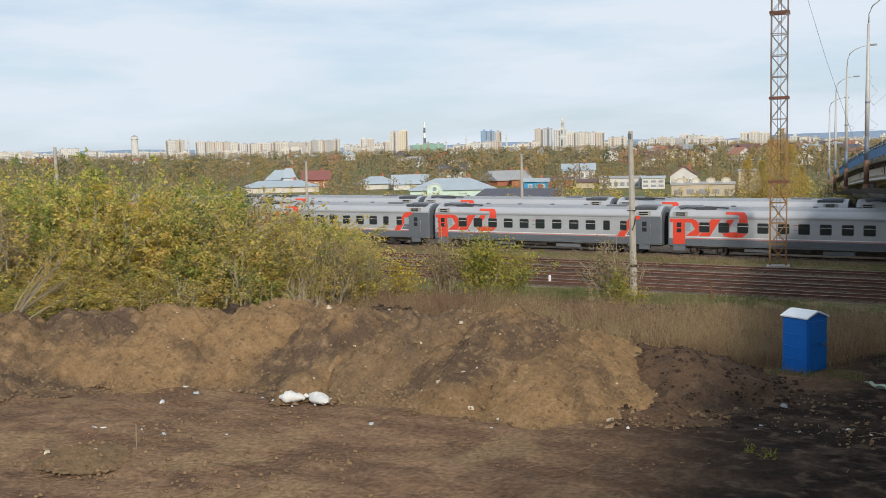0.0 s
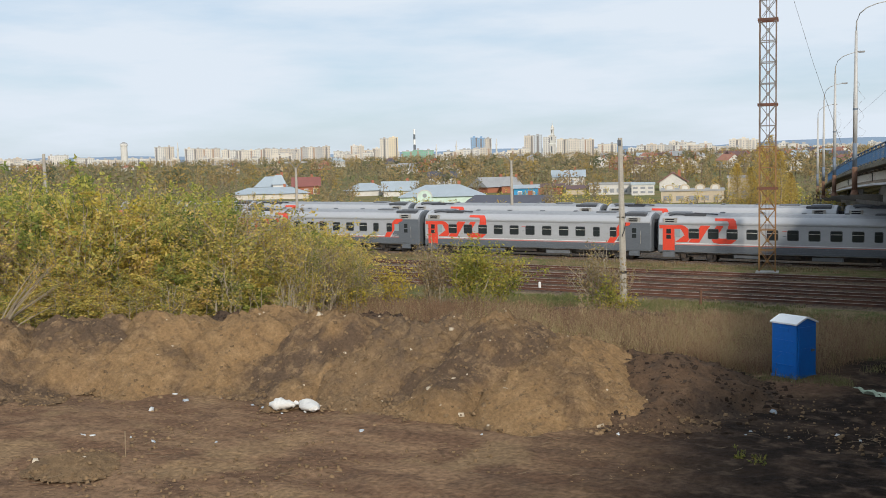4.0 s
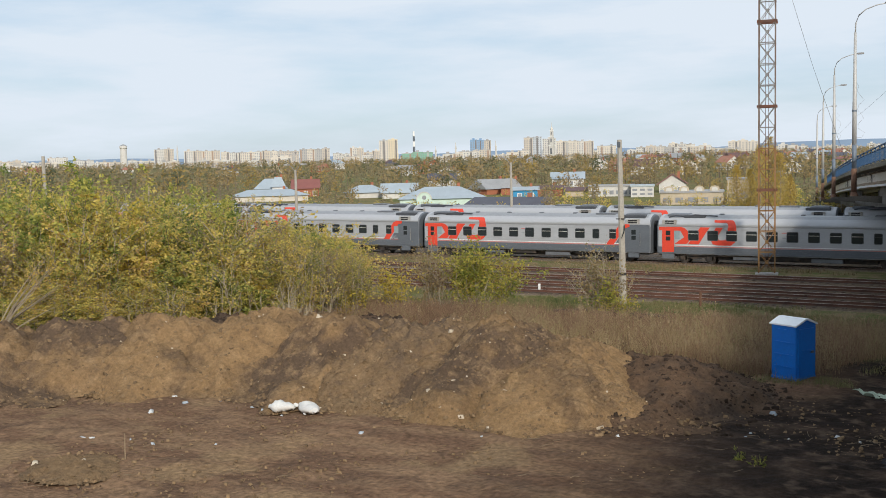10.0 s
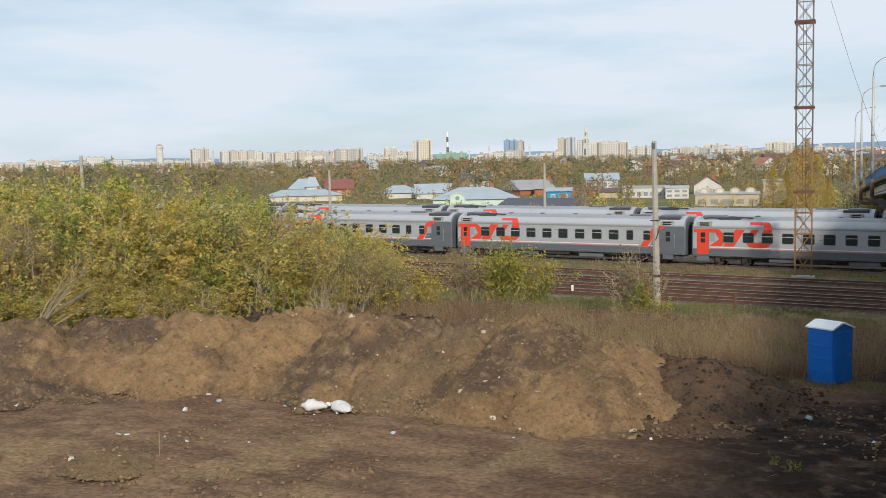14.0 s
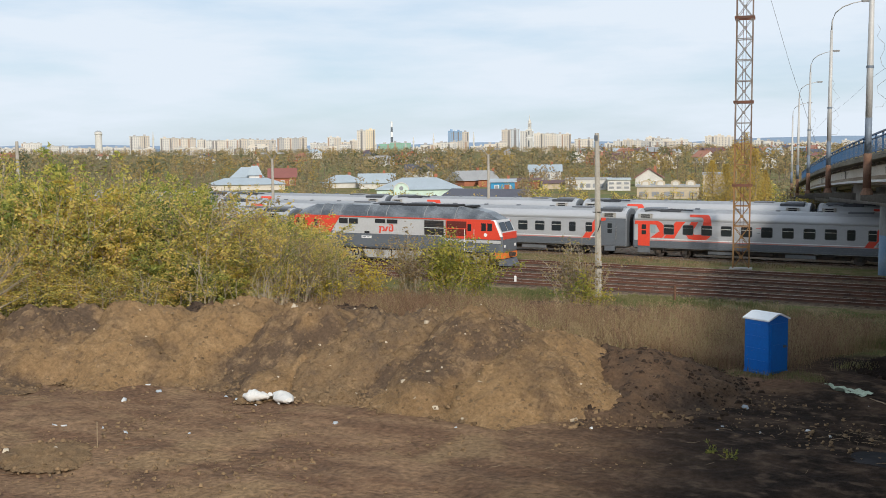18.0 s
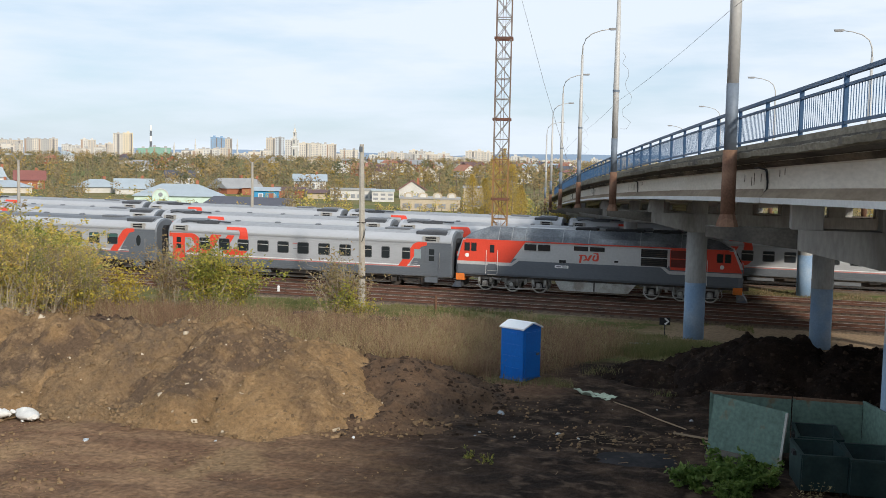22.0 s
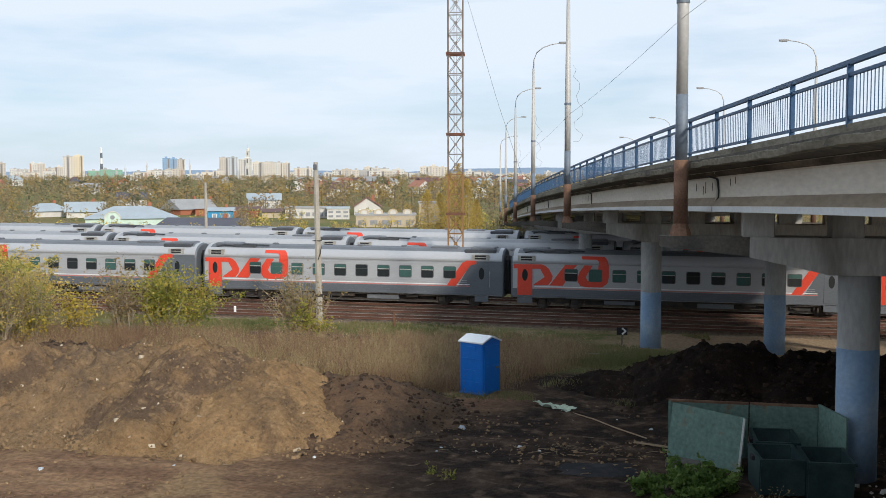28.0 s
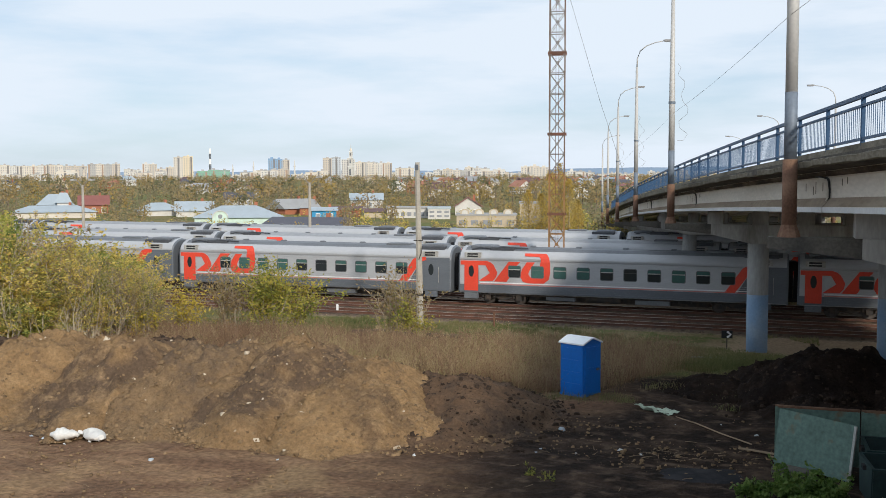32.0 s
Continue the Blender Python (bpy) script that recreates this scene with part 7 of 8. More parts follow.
# discarded furniture behind the tan heap
jx, jy = at(27.6, 46.5)
cab = thing("discarded_cabinet", pose(jx, jy, gzs(jx, jy), 0, 0, -40), "discarded orange wooden cabinet with blue top", "cabinet", "dumped junk")
JUNKWOOD = mat("orange_board", (0.50, 0.22, 0.09), 0.8, 0.0, 0.2, 1.5, 12.0, 0.01)
part("body", MB().cbox(-0.7, 0.7, -0.5, 0.5, 0, 1.75, 0.03), JUNKWOOD, cab)
part("top", MB().cbox(-0.9, 0.8, -0.55, 0.55, 1.75, 1.88, 0.02), mat("dull_blue_board", (0.06, 0.13, 0.26), 0.6, 0.0, 0.2, 1.5, 10.0, 0.01), cab, "blue top board")
for k in (-1, 1):
    part("door", MB().cbox(k * 0.44 - 0.4, k * 0.44 + 0.4, -0.53, -0.49, 0.1, 1.4, 0.01), JUNKWOOD, cab)
jx, jy = at(29.2, 45.0)
brd = solid("discarded_board", MB().cbox(-1.3, 1.3, -0.04, 0.04, 0, 1.3, 0.01), SLATE, "dark board leaning in the dumped junk", "board", pose(jx, jy, gzs(jx, jy) + 0.1, -14, 22, -30), "dumped junk")
for k, (az, d, s) in enumerate(((28.6, 47.4, 1.5), (29.6, 47.0, 1.7), (30.4, 46.0, 1.3))):
    jx, jy = at(az, d)
    r = np.random.RandomState(k)
    rings = [[(math.cos(q) * s * 0.55 * w * (1 + 0.15 * r.randn()), math.sin(q) * s * 0.5 * w * (1 + 0.15 * r.randn()), s * z) for q in [j * math.pi / 6 for j in range(12)]] for w, z in ((0.7, 0), (1.0, 0.25), (0.95, 0.55), (0.7, 0.85), (0.25, 1.0))]
    solid("rubbish_bag", MB().loft(rings), BLACK, "bulging black rubbish bag on the dumped junk", "rubbish bag", pose(jx, jy, gzs(jx, jy)), "dumped junk")
r = np.random.RandomState(3)
pts = []
for az, d, n in ((23.8, 22.5, 12), (9.5, 28.6, 26), (24.0, 46.0, 10)):
    for _ in range(n):
        x, y = at(az + r.randn() * 1.0, d + r.randn() * 0.5)
        pts.append((x, y, gzs(x, y) + 0.07))
scatter_stones("scattered_scraps", pts, 0.03, 0.09, SACK, "white scraps strewn on slope and ground", 9)


# ---------------------------------------------------------------- houses and town
def wall_mat(name, c, v=0.12):
    return mat(name, c, 0.85, 0.0, v, 0.3, 3.0, 0.01, second=tuple(q * 0.85 for q in c))


# BEIGE, CREAM and YEL are paled: some distance haze is in the colour.
BEIGE, PALE, CREAM = wall_mat("panel_beige", (0.54, 0.48, 0.41)), wall_mat("panel_white", (0.60, 0.58, 0.545)), wall_mat("panel_cream", (0.62, 0.57, 0.50))
CONCB, YEL, GREENB = wall_mat("panel_grey", (0.42, 0.41, 0.40)), wall_mat("panel_yellow", (0.66, 0.57, 0.42)), wall_mat("wall_green", (0.22, 0.42, 0.32))
BLUISH = wall_mat("panel_bluish", (0.50, 0.535, 0.58))
BLUEG = mat("curtain_glass", (0.22, 0.34, 0.50), 0.3, 0.0, 0.2, 0.2, 2.0, 0.0)
MINT, BRICKW, YELW = wall_mat("wall_mint", (0.55, 0.68, 0.60)), wall_mat("wall_brick", (0.36, 0.14, 0.08)), wall_mat("wall_yellow", (0.50, 0.42, 0.31))
R_BLUE = mat("roof_pale_blue", (0.40, 0.455, 0.49), 0.5, 0.3, 0.12, 0.4, 4.0, 0.01)
R_DARK = mat("roof_slate", (0.085, 0.085, 0.105), 0.6, 0.1, 0.2, 0.4, 4.0, 0.01)
R_RED = mat("roof_red", (0.23, 0.085, 0.07), 0.6, 0.0, 0.2, 0.4, 4.0, 0.01)
R_GREY = mat("roof_grey_sheet", (0.33, 0.33, 0.33), 0.6, 0.2, 0.15, 0.4, 4.0, 0.01)
R_BROWN = mat("roof_brown", (0.13, 0.075, 0.07), 0.6, 0.1, 0.2, 0.4, 4.0, 0.01)
R_ORANGE = mat("roof_orange", (0.34, 0.15, 0.095), 0.6, 0.0, 0.2, 0.4, 4.0, 0.01)
FARGLASS = mat("dull_windows", (0.25, 0.26, 0.28), 0.35, 0.0, 0.2, 0.3, 2.0, 0.0)
BLUEW = wall_mat("wall_bright_blue", (0.05, 0.28, 0.52))


def house(az, d, w, dep, eave, ridge, wall, roof, label, hip=True, yaw=0.0, gable_front=False, name="house"):
    """A house with eaves and ridge at heights over its ground; its long side faces the railway unless gable_front."""
    x, y = at(az, d)
    h = thing(name, pose(x, y, gzs(x, y) - 0.3, 0, 0, -az + yaw), label, "house", "houses beyond the railway")
    lift = gzs(x, y) + 0.6 if d < 300 else 0.0
    e, r = eave + 0.3 - lift, ridge + 0.3 - lift
    e = max(e, 1.6)
    r = max(r, e + 0.8)
    part("wall", MB().box(-w / 2, w / 2, -dep / 2, dep / 2, 0, e), wall, h)
    o = 0.45
    if gable_front:
        ro = MB().prism([(-w / 2 - o, e - 0.1), (0, r), (w / 2 + o, e - 0.1), (w / 2 + o, e + 0.06), (0, r + 0.18), (-w / 2 - o, e + 0.06)], "y", -dep / 2 - o, dep / 2 + o)
        part("gable", MB().prism([(-w / 2, e), (w / 2, e), (0, r)], "y", -dep / 2 + 0.02, dep / 2 - 0.02), wall, h)
    else:
        k = min(w * 0.36, dep * 0.5) if hip else 0.0
        ro = MB().loft([[(-w / 2 - o, -dep / 2 - o, e), (w / 2 + o, -dep / 2 - o, e), (w / 2 + o, dep / 2 + o, e), (-w / 2 - o, dep / 2 + o, e)], [(-w / 2 - o + k, -0.08, r), (w / 2 + o - k, -0.08, r), (w / 2 + o - k, 0.08, r), (-w / 2 - o + k, 0.08, r)]])
    rf = part("roof", ro, roof, h)
    part("chimney", MB().box(w * 0.18, w * 0.18 + 0.6, 0.3, 0.9, r - 1.0, r + 0.7), BRICKW, rf)
    n = max(2, int(w / 2.2))
    for i in range(n):
        cx = -w / 2 + (i + 0.5) * w / n
        for fl in range(max(1, int((e - 0.6) / 2.7))):
            z = e - 1.9 - 2.8 * fl
            if z < 0.2:
                continue
            wn = part("window", MB().box(cx - 0.5, cx + 0.5, -dep / 2 - 0.05, -dep / 2 + 0.05, z, z + 1.3), WHITE, h)
            part("pane", MB().box(cx - 0.4, cx + 0.4, -dep / 2 - 0.07, -dep / 2 - 0.04, z + 0.1, z + 1.2), FARGLASS, wn)
    return h


house(-38.84, 260, 18.5, 9, 1.9, 3.5, CREAM, R_BLUE, "large cream house under a pale blue metal roof")
house(-38.75, 274, 8.0, 8, 3.4, 6.0, PALE, R_BLUE, "tall house with a steep pale blue roof")
house(-38.35, 268, 3.0, 4, 4.0, 6.4, PALE, R_BLUE, "pointed dormer tower with a pale blue roof")
house(-36.87, 285, 7.0, 8, 3.0, 5.5, BRICKW, R_RED, "small house with dark red roof", False)
house(-33.6, 265, 9.0, 7, 1.9, 3.9, PALE, R_BLUE, "low house with a pale blue roof", True, 20)
house(-31.74, 258, 8.5, 7, 1.9, 4.3, PALE, R_BLUE, "low house with a pale blue roof", False)
h5 = house(-29.4, 212, 17.0, 11, 1.9, 4.2, MINT, R_BLUE, "mint green house with arched white gable and blue roof")
part("arched_gable", MB().prism([(-5.1, 0.0)] + arc(-3.6, 2.0, 1.5, 1.5, 180, 0, 10) + [(-2.1, 0.0)], "y", -6.6, -5.4), MINT, h5, "mint wall with arched top")
part("round_window", MB().disc((-3.6, -6.62, 2.4), "y", 0.42, 0.1, 14), FARGLASS, h5)
part("arch_trim", strip(arc(-3.6, 2.0, 1.5, 1.5, 180, 0, 10), 0.16, -6.75, -6.55), PALE, h5)
h6 = house(-25.5, 184, 14.5, 9, 1.2, 2.7, YELW, R_DARK, "low house with dark slate roof and yellow gable", False, -26)
part("gable", MB().prism([(-4.4, 1.5), (4.4, 1.5), (0, 2.9)], "x", 7.4, 7.76), YELW, h6)
house(-26.5, 270, 10.4, 8, 1.8, 4.6, BRICKW, R_GREY, "brown house with steep grey metal roof", False, 35)
house(-25.6, 262, 5.0, 5, 2.4, 4.6, BRICKW, R_GREY, "small brick annexe with pointed metal roof")
house(-24.82, 242, 5.6, 5, 2.3, 3.0, BLUEW, R_BLUE, "bright blue painted metal shed", False, 0, False, "shed")
house(-23.6, 250, 7.0, 5, 2.3, 3.1, BRICKW, R_BROWN, "low shed of red brick", False, 0, False, "shed")
house(-21.7, 248, 8.0, 7, 1.0, 2.6, YELW, R_BROWN, "low house with dark brown roof", False)
house(-22.5, 300, 9.0, 7, 2.6, 4.6, PALE, R_BLUE, "white house with a pale blue roof", False)
house(-29.4, 330, 8.5, 7, 2.3, 4.4, PALE, R_DARK, "white house with dark roof", False)


def flat_building(az, d, w, dep, h, wall, label, floors, cols, yaw=0.0, trim=None, name="building"):
    x, y = at(az, d)
    b = thing(name, pose(x, y, gzs(x, y) - 0.4, 0, 0, -az + yaw), label, "building", "buildings beyond the railway")
    part("wall", MB().box(-w / 2, w / 2, -dep / 2, dep / 2, 0, h + 0.4), wall, b)
    part("roof", MB().box(-w / 2 - 0.2, w / 2 + 0.2, -dep / 2 - 0.2, dep / 2 + 0.2, h + 0.4, h + 0.75), trim or R_GREY, b)
    for f in range(floors):
        for i in range(cols):
            cx = -w / 2 + (i + 0.5) * w / cols
            z = 0.8 + f * (h - 0.4) / floors
            ww = min(0.7, w / cols * 0.32)
            part("window", MB().box(cx - ww, cx + ww, -dep / 2 - 0.04, -dep / 2 + 0.05, z, z + min(1.2, h / floors * 0.42)), FARGLASS, b)
    return b


flat_building(-20.15, 246, 10.4, 9, 2.2, PALE, "long white low office building", 1, 7)
flat_building(-18.5, 240, 5.0, 9, 2.3, PALE, "white two-storey end of an office building", 2, 3, 0, R_BLUE)
b11 = flat_building(-15.9, 206, 11.6, 8, 2.2, YELW, "unfinished beige brick building with arched openings", 1, 5)
for k in (-4.2, -1.4, 1.4, 4.2):
    part("arched_dormer", MB().prism([(k - 0.9, 2.62), (k - 0.9, 3.4)] + arc(k, 3.4, 0.9, 0.5, 180, 0, 6) + [(k + 0.9, 2.62)], "y", -4.0, -3.4), YELW, b11)
    part("dormer_opening", MB().prism([(k - 0.55, 2.75), (k - 0.55, 3.3)] + arc(k, 3.3, 0.55, 0.35, 180, 0, 6) + [(k + 0.55, 2.75)], "y", -4.05, -3.99), PALE, b11)
flat_building(-13.5, 216, 4.2, 6, 4.2, YELW, "plain beige rendered block", 1, 2)
house(-16.9, 262, 6.5, 8, 2.6, 4.9, PALE, R_RED, "white house with steep red roof", False, 0, True)
rnd = np.random.RandomState(21)
small = 0
for az, d in [(rnd.uniform(-21.5, -7), rnd.uniform(400, 950)) for _ in range(48)] + [(rnd.uniform(-56, -21.5), rnd.uniform(420, 950)) for _ in range(17)]:
    wl = (PALE, CREAM, PALE, YELW, BRICKW)[rnd.randint(5)]
    rf, word = ((R_RED, "red"), (R_GREY, "grey"), (R_BLUE, "pale blue"), (R_ORANGE, "orange"), (R_BROWN, "brown"), (R_DARK, "dark"))[rnd.randint(6)]
    e = rnd.uniform(2.6, 4.4)
    house(az, d, rnd.uniform(7, 10.5), 8, e, e + rnd.uniform(2.0, 3.2), wl, rf, "small hillside house with a %s roof among trees" % word, rnd.rand() < 0.4, rnd.uniform(-40, 40), rnd.rand() < 0.5)


def city_block(az, d, w, h, wall):
    """A block of flats far off, with rows of windows and rooftop housings."""
    x, y = at(az, d)
    names = {"panel_beige": "beige", "panel_white": "white", "panel_cream": "cream", "panel_grey": "grey", "panel_yellow": "yellow", "wall_green": "green", "curtain_glass": "blue glass", "panel_bluish": "bluish white"}
    b = thing("apartment_building", pose(x, y, gzs(x, y) - 6, 0, 0, -az), "distant %s apartment block on the skyline" % names[wall.name], "building", "town on the skyline")
    dep = 15
    h += 6
    r = random.Random(int(-az * 1000))
    n = max(1, round(w / 15.0))
    tints = (wall, PALE, wall, CREAM, wall, BEIGE) if wall not in (GREENB, BLUEG) else (wall,)
    k0 = r.randrange(6)
    for k in range(n):
        a, c = -w / 2 + k * w / n, -w / 2 + (k + 1) * w / n
        hh = h + (r.uniform(-1.6, 1.2) if n > 1 else 0.0)
        y0 = -dep / 2 + r.choice((0.0, 1.2, 2.4, 0.6))
        wl = part("wall", MB().box(a, c, y0, dep / 2, 0, hh), tints[(k + k0) % len(tints)], b)
        part("roof", MB().box(a - 0.2, c + 0.2, y0 - 0.3, dep / 2 + 0.3, hh, hh + 0.6).box((a + c) / 2 - 2.2, (a + c) / 2 + 2.2, -2, 3, hh + 0.6, hh + r.uniform(1.8, 3.4)), r.choice((R_GREY, CONCB, wall)), b)
        win = MB()
        cols = max(2, int((c - a) / 3.4))
        for f in range(max(2, int((hh - 6) / 3.0))):
            for q in range(cols):
                cx, z = a + (q + 0.5) * (c - a) / cols, 6.9 + f * 3.0
                if z + 1.5 < hh:
                    win.box(cx - 0.8, cx + 0.8, y0 - 0.12, y0 + 0.05, z, z + 1.55)
        tagged(part("window_grid", win, FARGLASS, wl), kind="stuff")
        q = a + r.choice((0.18, 0.5, 0.82)) * (c - a)
        # Flat strips; the LOGGIA tone paints in the shade of a recess.
        part("loggia", MB().box(q - 1.3, q + 1.3, y0 - 0.16, y0 + 0.1, 6.5, hh - 0.8), r.choice((LOGGIA, LOGGIA, CONCB, WARMBAY)), wl, "flat loggia strip with recess shade in its colour")


LOGGIA, WARMBAY = wall_mat("loggia_shade", (0.20, 0.19, 0.19)), wall_mat("loggia_brick", (0.36, 0.26, 0.20))
city_block(-52.13, 2050, 55, 17, BEIGE)
city_block(-50.63, 2150, 55, 14, PALE)
city_block(-49.60, 2300, 40, 24, PALE)
city_block(-48.34, 2100, 37, 15, PALE)
city_block(-47.05, 1900, 34, 12, BEIGE)
city_block(-45.48, 2200, 51, 14, PALE)
city_block(-44.29, 2100, 37, 35, PALE)
city_block(-42.32, 1900, 62, 27, BEIGE)
city_block(-40.43, 2000, 63, 26, CREAM)
city_block(-38.35, 2000, 83, 26, BEIGE)
city_block(-36.32, 1950, 55, 28, CONCB)
city_block(-34.84, 2100, 36, 20, PALE)
city_block(-34.03, 2000, 26, 30, PALE)
city_block(-33.20, 2050, 33, 22, CREAM)
city_block(-32.29, 1900, 33, 41, YEL)
city_block(-30.71, 1700, 51, 15, GREENB)
city_block(-28.76, 1900, 52, 10, PALE)
city_block(-27.43, 1800, 24, 36, BLUEG)
city_block(-26.86, 1806, 12, 34, CREAM)
city_block(-27.26, 1700, 24, 16, PALE)
city_block(-25.51, 1900, 42, 8, PALE)
city_block(-24.38, 1700, 29, 36, BLUISH)
city_block(-23.49, 1725, 22, 33, PALE)
city_block(-22.61, 1800, 31, 29, CREAM)
city_block(-21.69, 1850, 39, 29, PALE)
city_block(-20.39, 1850, 33, 20, CREAM)
city_block(-18.03, 1700, 46, 16, BEIGE)
city_block(-16.41, 1650, 39, 19, CREAM)
city_block(-15.15, 1700, 28, 13, BEIGE)
city_block(-13.26, 1500, 39, 19, CREAM)
city_block(-10.76, 1500, 39, 12, PALE)
city_block(-8.58, 1600, 53, 9, CREAM)
rnd = np.random.RandomState(5)
for k in range(46):
    az = -56 + 52 * (k + rnd.rand()) / 46
    city_block(az, int(rnd.uniform(1300, 2500)), rnd.uniform(18, 60), rnd.uniform(7, 15), (PALE, CREAM, BEIGE, PALE, CONCB)[rnd.randint(5)])


def tall_stack():
    x, y = at(-30.89, 1900)
    z = gzs(x, y)
    t = thing("factory_chimney", pose(x, y, z), "tall factory chimney in dark and white bands", "chimney")
    for k in range(6):
        part("band", MB().tube([(0, 0, k * 9.3), (0, 0, (k + 1) * 9.3)], [2.6 - 0.15 * k, 2.45 - 0.15 * k], 12), (CONCB, CONCB, SLATE, WHITE, SLATE, WHITE)[k], t)
    x, y = at(-23.34, 1650)
    t = thing("bell_tower", pose(x, y, gzs(x, y)), "slender white church bell tower with spire", "church tower")
    for a, b, w in ((0, 22, 3.6), (22, 35, 2.9), (35, 45, 2.1)):
        tr = part("tier", MB().box(-w, w, -w, w, a, b), PALE, t)
        part("belfry_opening", MB().box(-w * 0.35, w * 0.35, -w - 0.2, -w + 0.1, a + (b - a) * 0.35, a + (b - a) * 0.8), SLATE, tr)
        part("cornice", MB().box(-w - 0.6, w + 0.6, -w - 0.6, w + 0.6, b - 0.5, b + 0.3), WHITE, tr)
    part("dome", MB().tube([(0, 0, 45.3), (0, 0, 47.5), (0, 0, 49.5), (0, 0, 51)], [1.9, 2.1, 1.2, 0.5], 12), CREAM, t)
    part("spire", MB().tube([(0, 0, 51), (0, 0, 58)], [0.4, 0.1], 6), CREAM, t)
    x, y = at(-46.34, 2000)
    t = thing("white_tower", pose(x, y, gzs(x, y)), "white cylindrical tower on the skyline", "tower")
    part("shaft", MB().tube([(0, 0, 0), (0, 0, 36), (0, 0, 37), (0, 0, 41)], [6.5, 6.0, 7.0, 6.6], 14), PALE, t)
    part("cap", MB().tube([(0, 0, 41), (0, 0, 44)], [6.6, 2.0], 14), R_GREY, t)
    for az, h in ((-28.6, 34), (-29.7, 28), (-43.6, 40), (-26.4, 36)):
        x, y = at(az, 1900)
        t = thing("spire_tower", pose(x, y, gzs(x, y)), "thin pale tower on the skyline", "tower")
        part("shaft", MB().tube([(0, 0, 0), (0, 0, h * 0.7), (0, 0, h)], [1.8, 1.4, 0.3], 8), PALE, t)
        part("gallery", MB().tube([(0, 0, h * 0.66), (0, 0, h * 0.7)], 2.2, 8), PALE, t)


tall_stack()


# ---------------------------------------------------------------- trees beyond the railway
def far_trees(name, spots, material, label, seed, cards=100):
    """Crowns of ragged leaf clumps on tapering trunks."""
    r = np.random.RandomState(seed)
    cos, qs, n0 = [], [], 0
    trunks = MB()
    for x, y, h in spots:
        z = gzs(x, y)
        w = h * r.uniform(0.26, 0.42)
        dense = min(cards, max(40, int(cards * 160 / max(160, math.hypot(x, y)))))
        u = r.randn(dense, 3)
        u /= np.linalg.norm(u, axis=1)[:, None]
        rad = r.rand(dense, 1) ** 0.4
        p = u * rad * np.array([w, w, h * 0.42]) + np.array([x, y, z + h * 0.57])
        p += r.randn(dense, 3) * h * 0.03
        co, q = leaf_quads(p, h * 0.13 * math.sqrt(60 / dense), r)
        cos.append(co)
        qs.append(q + n0)
        n0 += len(co)
        trunks.tube([(x, y, z - 0.3), (x + r.randn() * 0.1, y, z + h * 0.45), (x, y, z + h * 0.8)], [h * 0.018 + 0.03, h * 0.012 + 0.02, 0.02], 4)
    tagged(new(name, mesh_of(name, np.concatenate(cos), np.concatenate(qs), material)), label, "trees", kind="stuff")
    tagged(new(name + "_trunks", trunks.mesh(name, BARK)), "trunks of the distant trees", "tree trunks", kind="stuff")


# clear sight lines to the nearer houses: bearing, half width, distance
SIGHT = [(-38.84, 2.1, 274), (-36.87, 0.7, 285), (-33.6, 0.9, 265), (-31.74, 0.9, 258), (-29.4, 2.3, 214), (-25.9, 2.6, 185), (-26.3, 1.3, 268), (-24.8, 0.7, 242), (-21.93, 0.9, 248), (-19.2, 2.3, 246), (-15.9, 1.7, 206), (-13.5, 0.6, 216), (-17.0, 0.9, 262)]
rnd = np.random.RandomState(17)
spots, yellow, low, big = [], [], [], []
for _ in range(6200):
    az = rnd.uniform(-62, 40)
    d = 150 * (1500 / 150) ** (rnd.rand() ** 0.75)
    x, y = at(az, d)
    if y < 128:
        continue
    h = rnd.uniform(4.5, 9.0) if d > 800 else 3.2 + 6.0 * rnd.rand() ** 2 if d > 280 else rnd.uniform(2.4, 5.0)
    blocked = any(abs(az - a) < w * 0.8 and d < dd + 6 for a, w, dd in SIGHT)
    if blocked:
        if d > 150 and rnd.rand() < 0.5:
            low.append((x, y, rnd.uniform(1.6, 2.9)))
        continue
    (yellow if rnd.rand() < 0.14 else spots).append((x, y, h))
for _ in range(190):
    az, d = rnd.uniform(-58, -6), rnd.uniform(260, 800)
    if not any(abs(az - a) < w + 0.3 and d < dd + 8 for a, w, dd in SIGHT):
        x, y = at(az, d)
        (yellow if rnd.rand() < 0.15 else big).append((x, y, rnd.uniform(6.0, 9.5)))
for _ in range(700):
    az = rnd.uniform(-60, -5)
    x, y = at(az, rnd.uniform(118, 160))
    if 118 < y < 140:
        low.append((x, y, rnd.uniform(1.6, 3.0)))
for _ in range(520):
    az, d = rnd.uniform(-58, -5), rnd.uniform(135, 200)
    x, y = at(az, d)
    if y > 124:
        clear = any(abs(az - a) < w for a, w, _d in SIGHT)
        (low if rnd.rand() < 0.6 else spots).append((x, y, rnd.uniform(1.3, 2.1) if clear else rnd.uniform(2.2, 4.6)))
far_trees("far_woods", spots, WOODS, "brownish autumn trees between the houses", 1)
far_trees("green_woods", big, WOODS_G, "taller dull green trees between the houses", 4)
far_trees("yellow_trees", yellow, WOODS_Y, "yellow autumn trees between the houses", 2)
far_trees("hedge_growth", low, LEAF_A, "low green and yellow scrub behind the sidings", 3, 60)
BIRCHLEAF = leaf_mat("birch_leaves", [(0.34, 0.25, 0.08), (0.50, 0.36, 0.10), (0.60, 0.44, 0.12), (0.42, 0.33, 0.12)], 0.3, 0.3)
tall = []
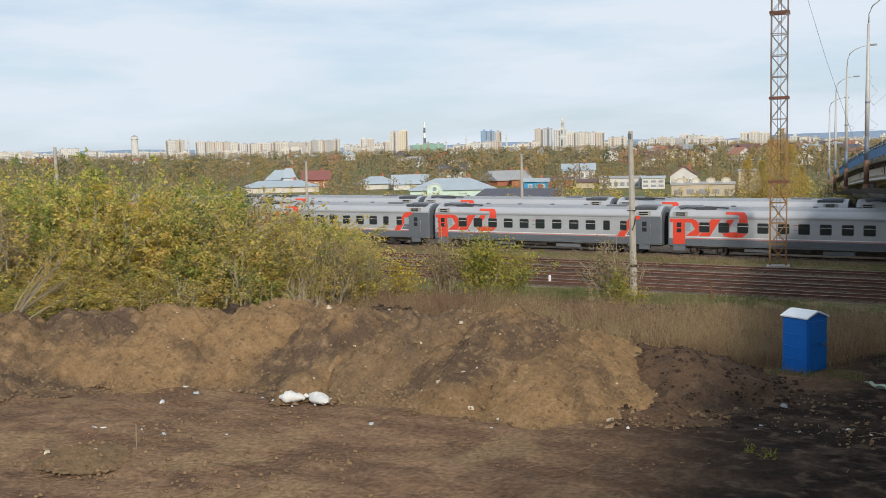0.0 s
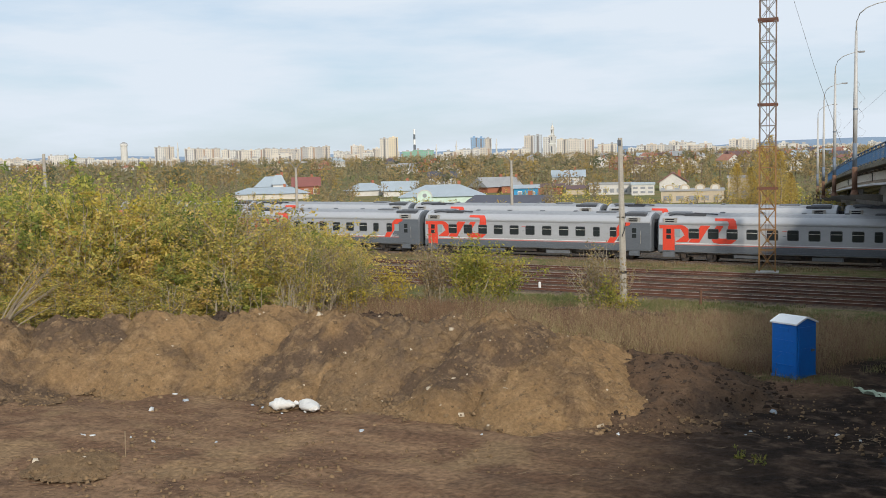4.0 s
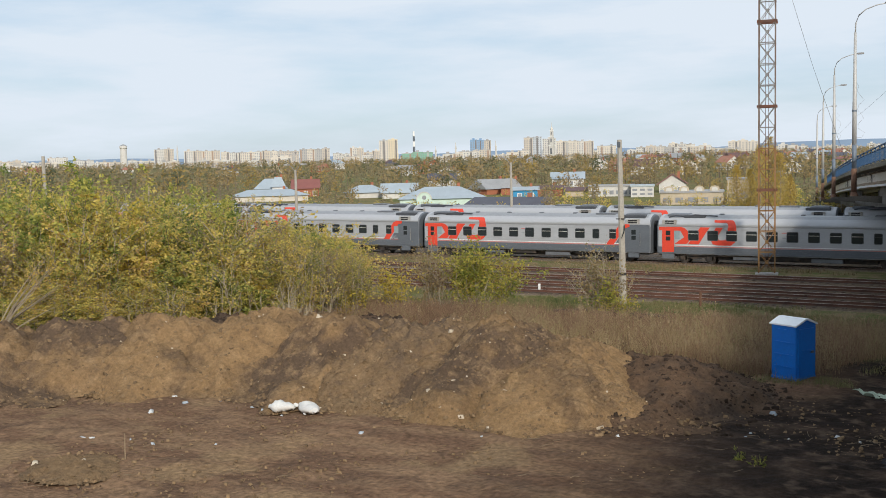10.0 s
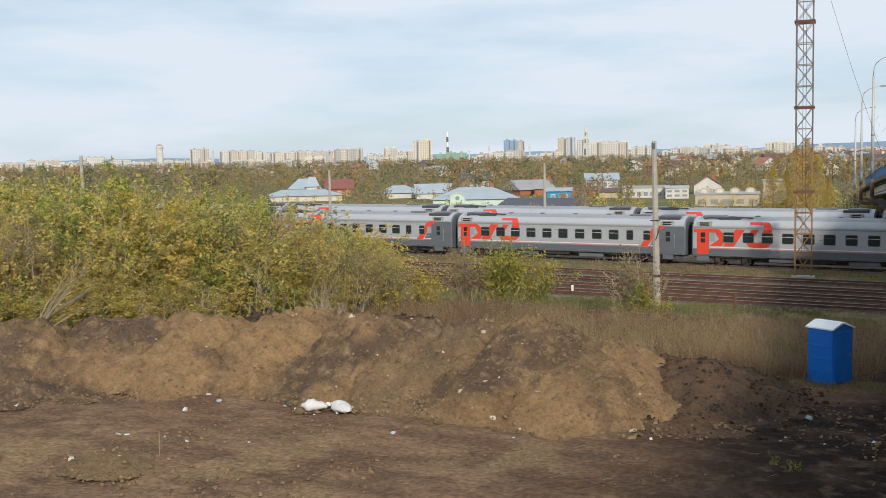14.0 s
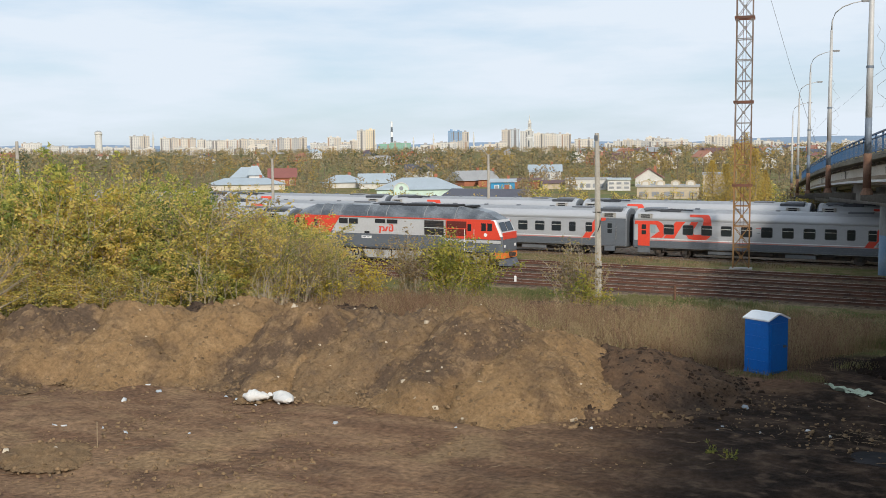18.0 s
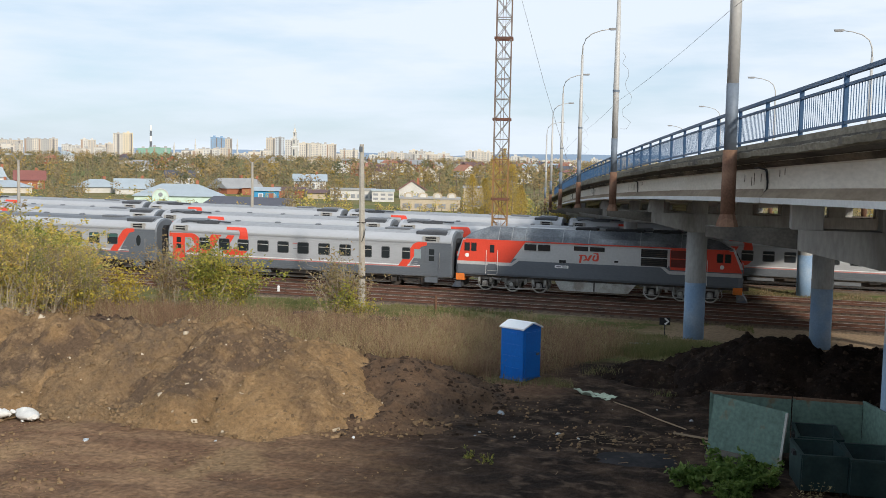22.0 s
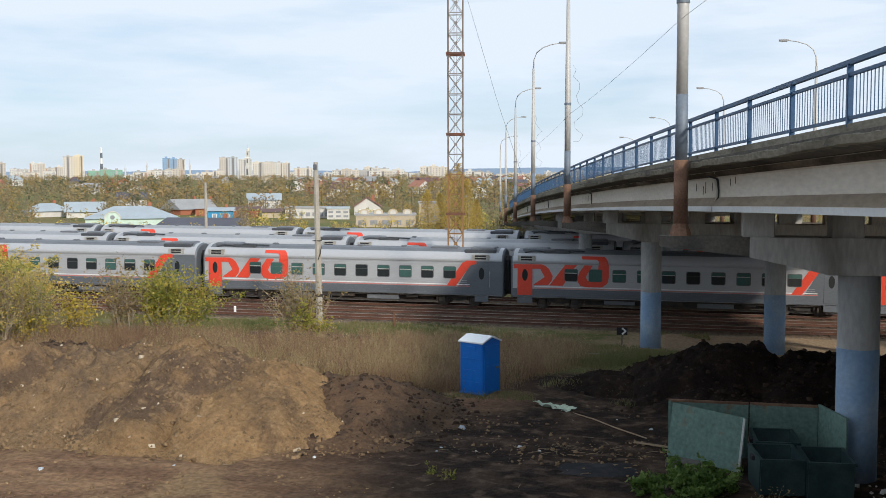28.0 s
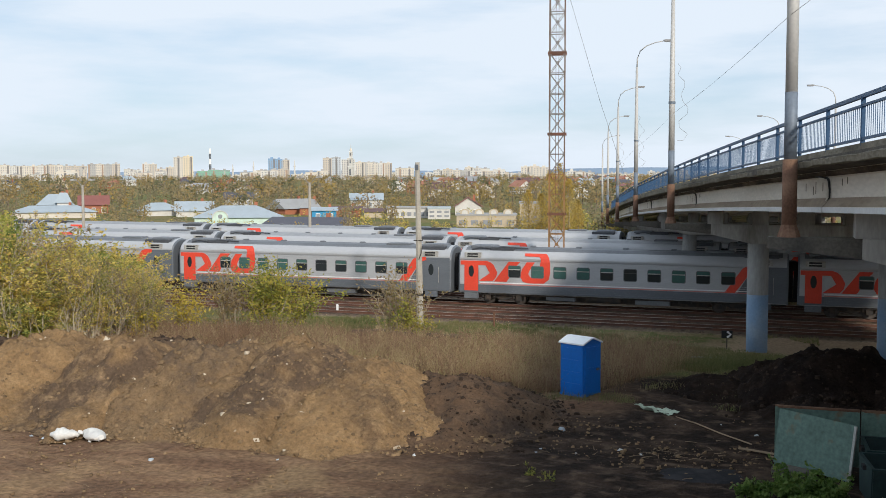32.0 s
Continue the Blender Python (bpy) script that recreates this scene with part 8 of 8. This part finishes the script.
for az, d, h in ((-13.6, 141, 8.0), (-12.9, 140, 7.5), (-12.4, 138, 10.5), (-11.9, 141, 11.5), (-11.4, 139, 9.5), (-10.9, 146, 6.5)):
    x, y = at(az, d)
    tall.append((x, y, h))
for i, (x, y, h) in enumerate(tall):
    t = thing("birch_tree", pose(x, y, gzs(x, y)), "slender tree in yellow autumn leaf beyond the sidings", "tree", "yellow trees by the bridge")
    r = np.random.RandomState(90 + i)
    w = MB().tube([(0, 0, -0.2), (0.1, 0, h * 0.5), (0, 0, h * 0.95)], [0.16, 0.10, 0.02], 6)
    for k in range(14):
        z = h * (0.2 + 0.7 * k / 14)
        a = r.rand() * 6.28
        l = h * 0.2 * (1.1 - k / 16)
        w.tube([(0.05, 0, z), (math.cos(a) * l * 0.6, math.sin(a) * l * 0.6, z + l * 0.5), (math.cos(a) * l, math.sin(a) * l, z + l * 0.9)], [0.04, 0.025, 0.008], 4)
    part("trunk", w, PALEBARK, t)
    n = 3200
    zz = h * (0.12 + 0.9 * r.rand(n))
    rr = h * 0.17 * np.sin(np.clip(zz / h, 0.05, 1) * 2.6 + 0.3) * r.rand(n) ** 0.5 * (0.6 + 0.6 * r.rand(n))
    aa = r.rand(n) * 6.28
    co, q = leaf_quads(np.stack([rr * np.cos(aa), rr * np.sin(aa), zz], -1), 0.2, r, 0.3)
    tagged(part("crown", mesh_of("crown", co, q, BIRCHLEAF), None, t), kind="stuff")


# ---------------------------------------------------------------- moving train
def motions():
    """The train rolls from left to right; each vehicle keeps its distance."""
    head = [(0.0, -218.0), (6.0, -164.0), (12.0, -110.2), (15.5, -78.8), (18.5, -51.8), (20.5, -33.7), (21.5, -24.5), (23.5, -5.95), (25.0, 8.2), (27.0, 27.3), (28.0, 36.8), (30.0, 55.3), (32.0, 74.1)]
    y = TRACKS["main"]
    place = lambda x: pose(x, y, rail_z(x, y), 0, 0.34 if -120 < x < 60 else 0, 0)
    walk(LOCO, [(t, place(x + 10.9)) for t, x in head])
    for k, car in enumerate(MOVING):
        walk(car, [(t, place(x - PITCH * (k + 0.5) + (0.5 if k == 0 else 0.05))) for t, x in head])


motions()
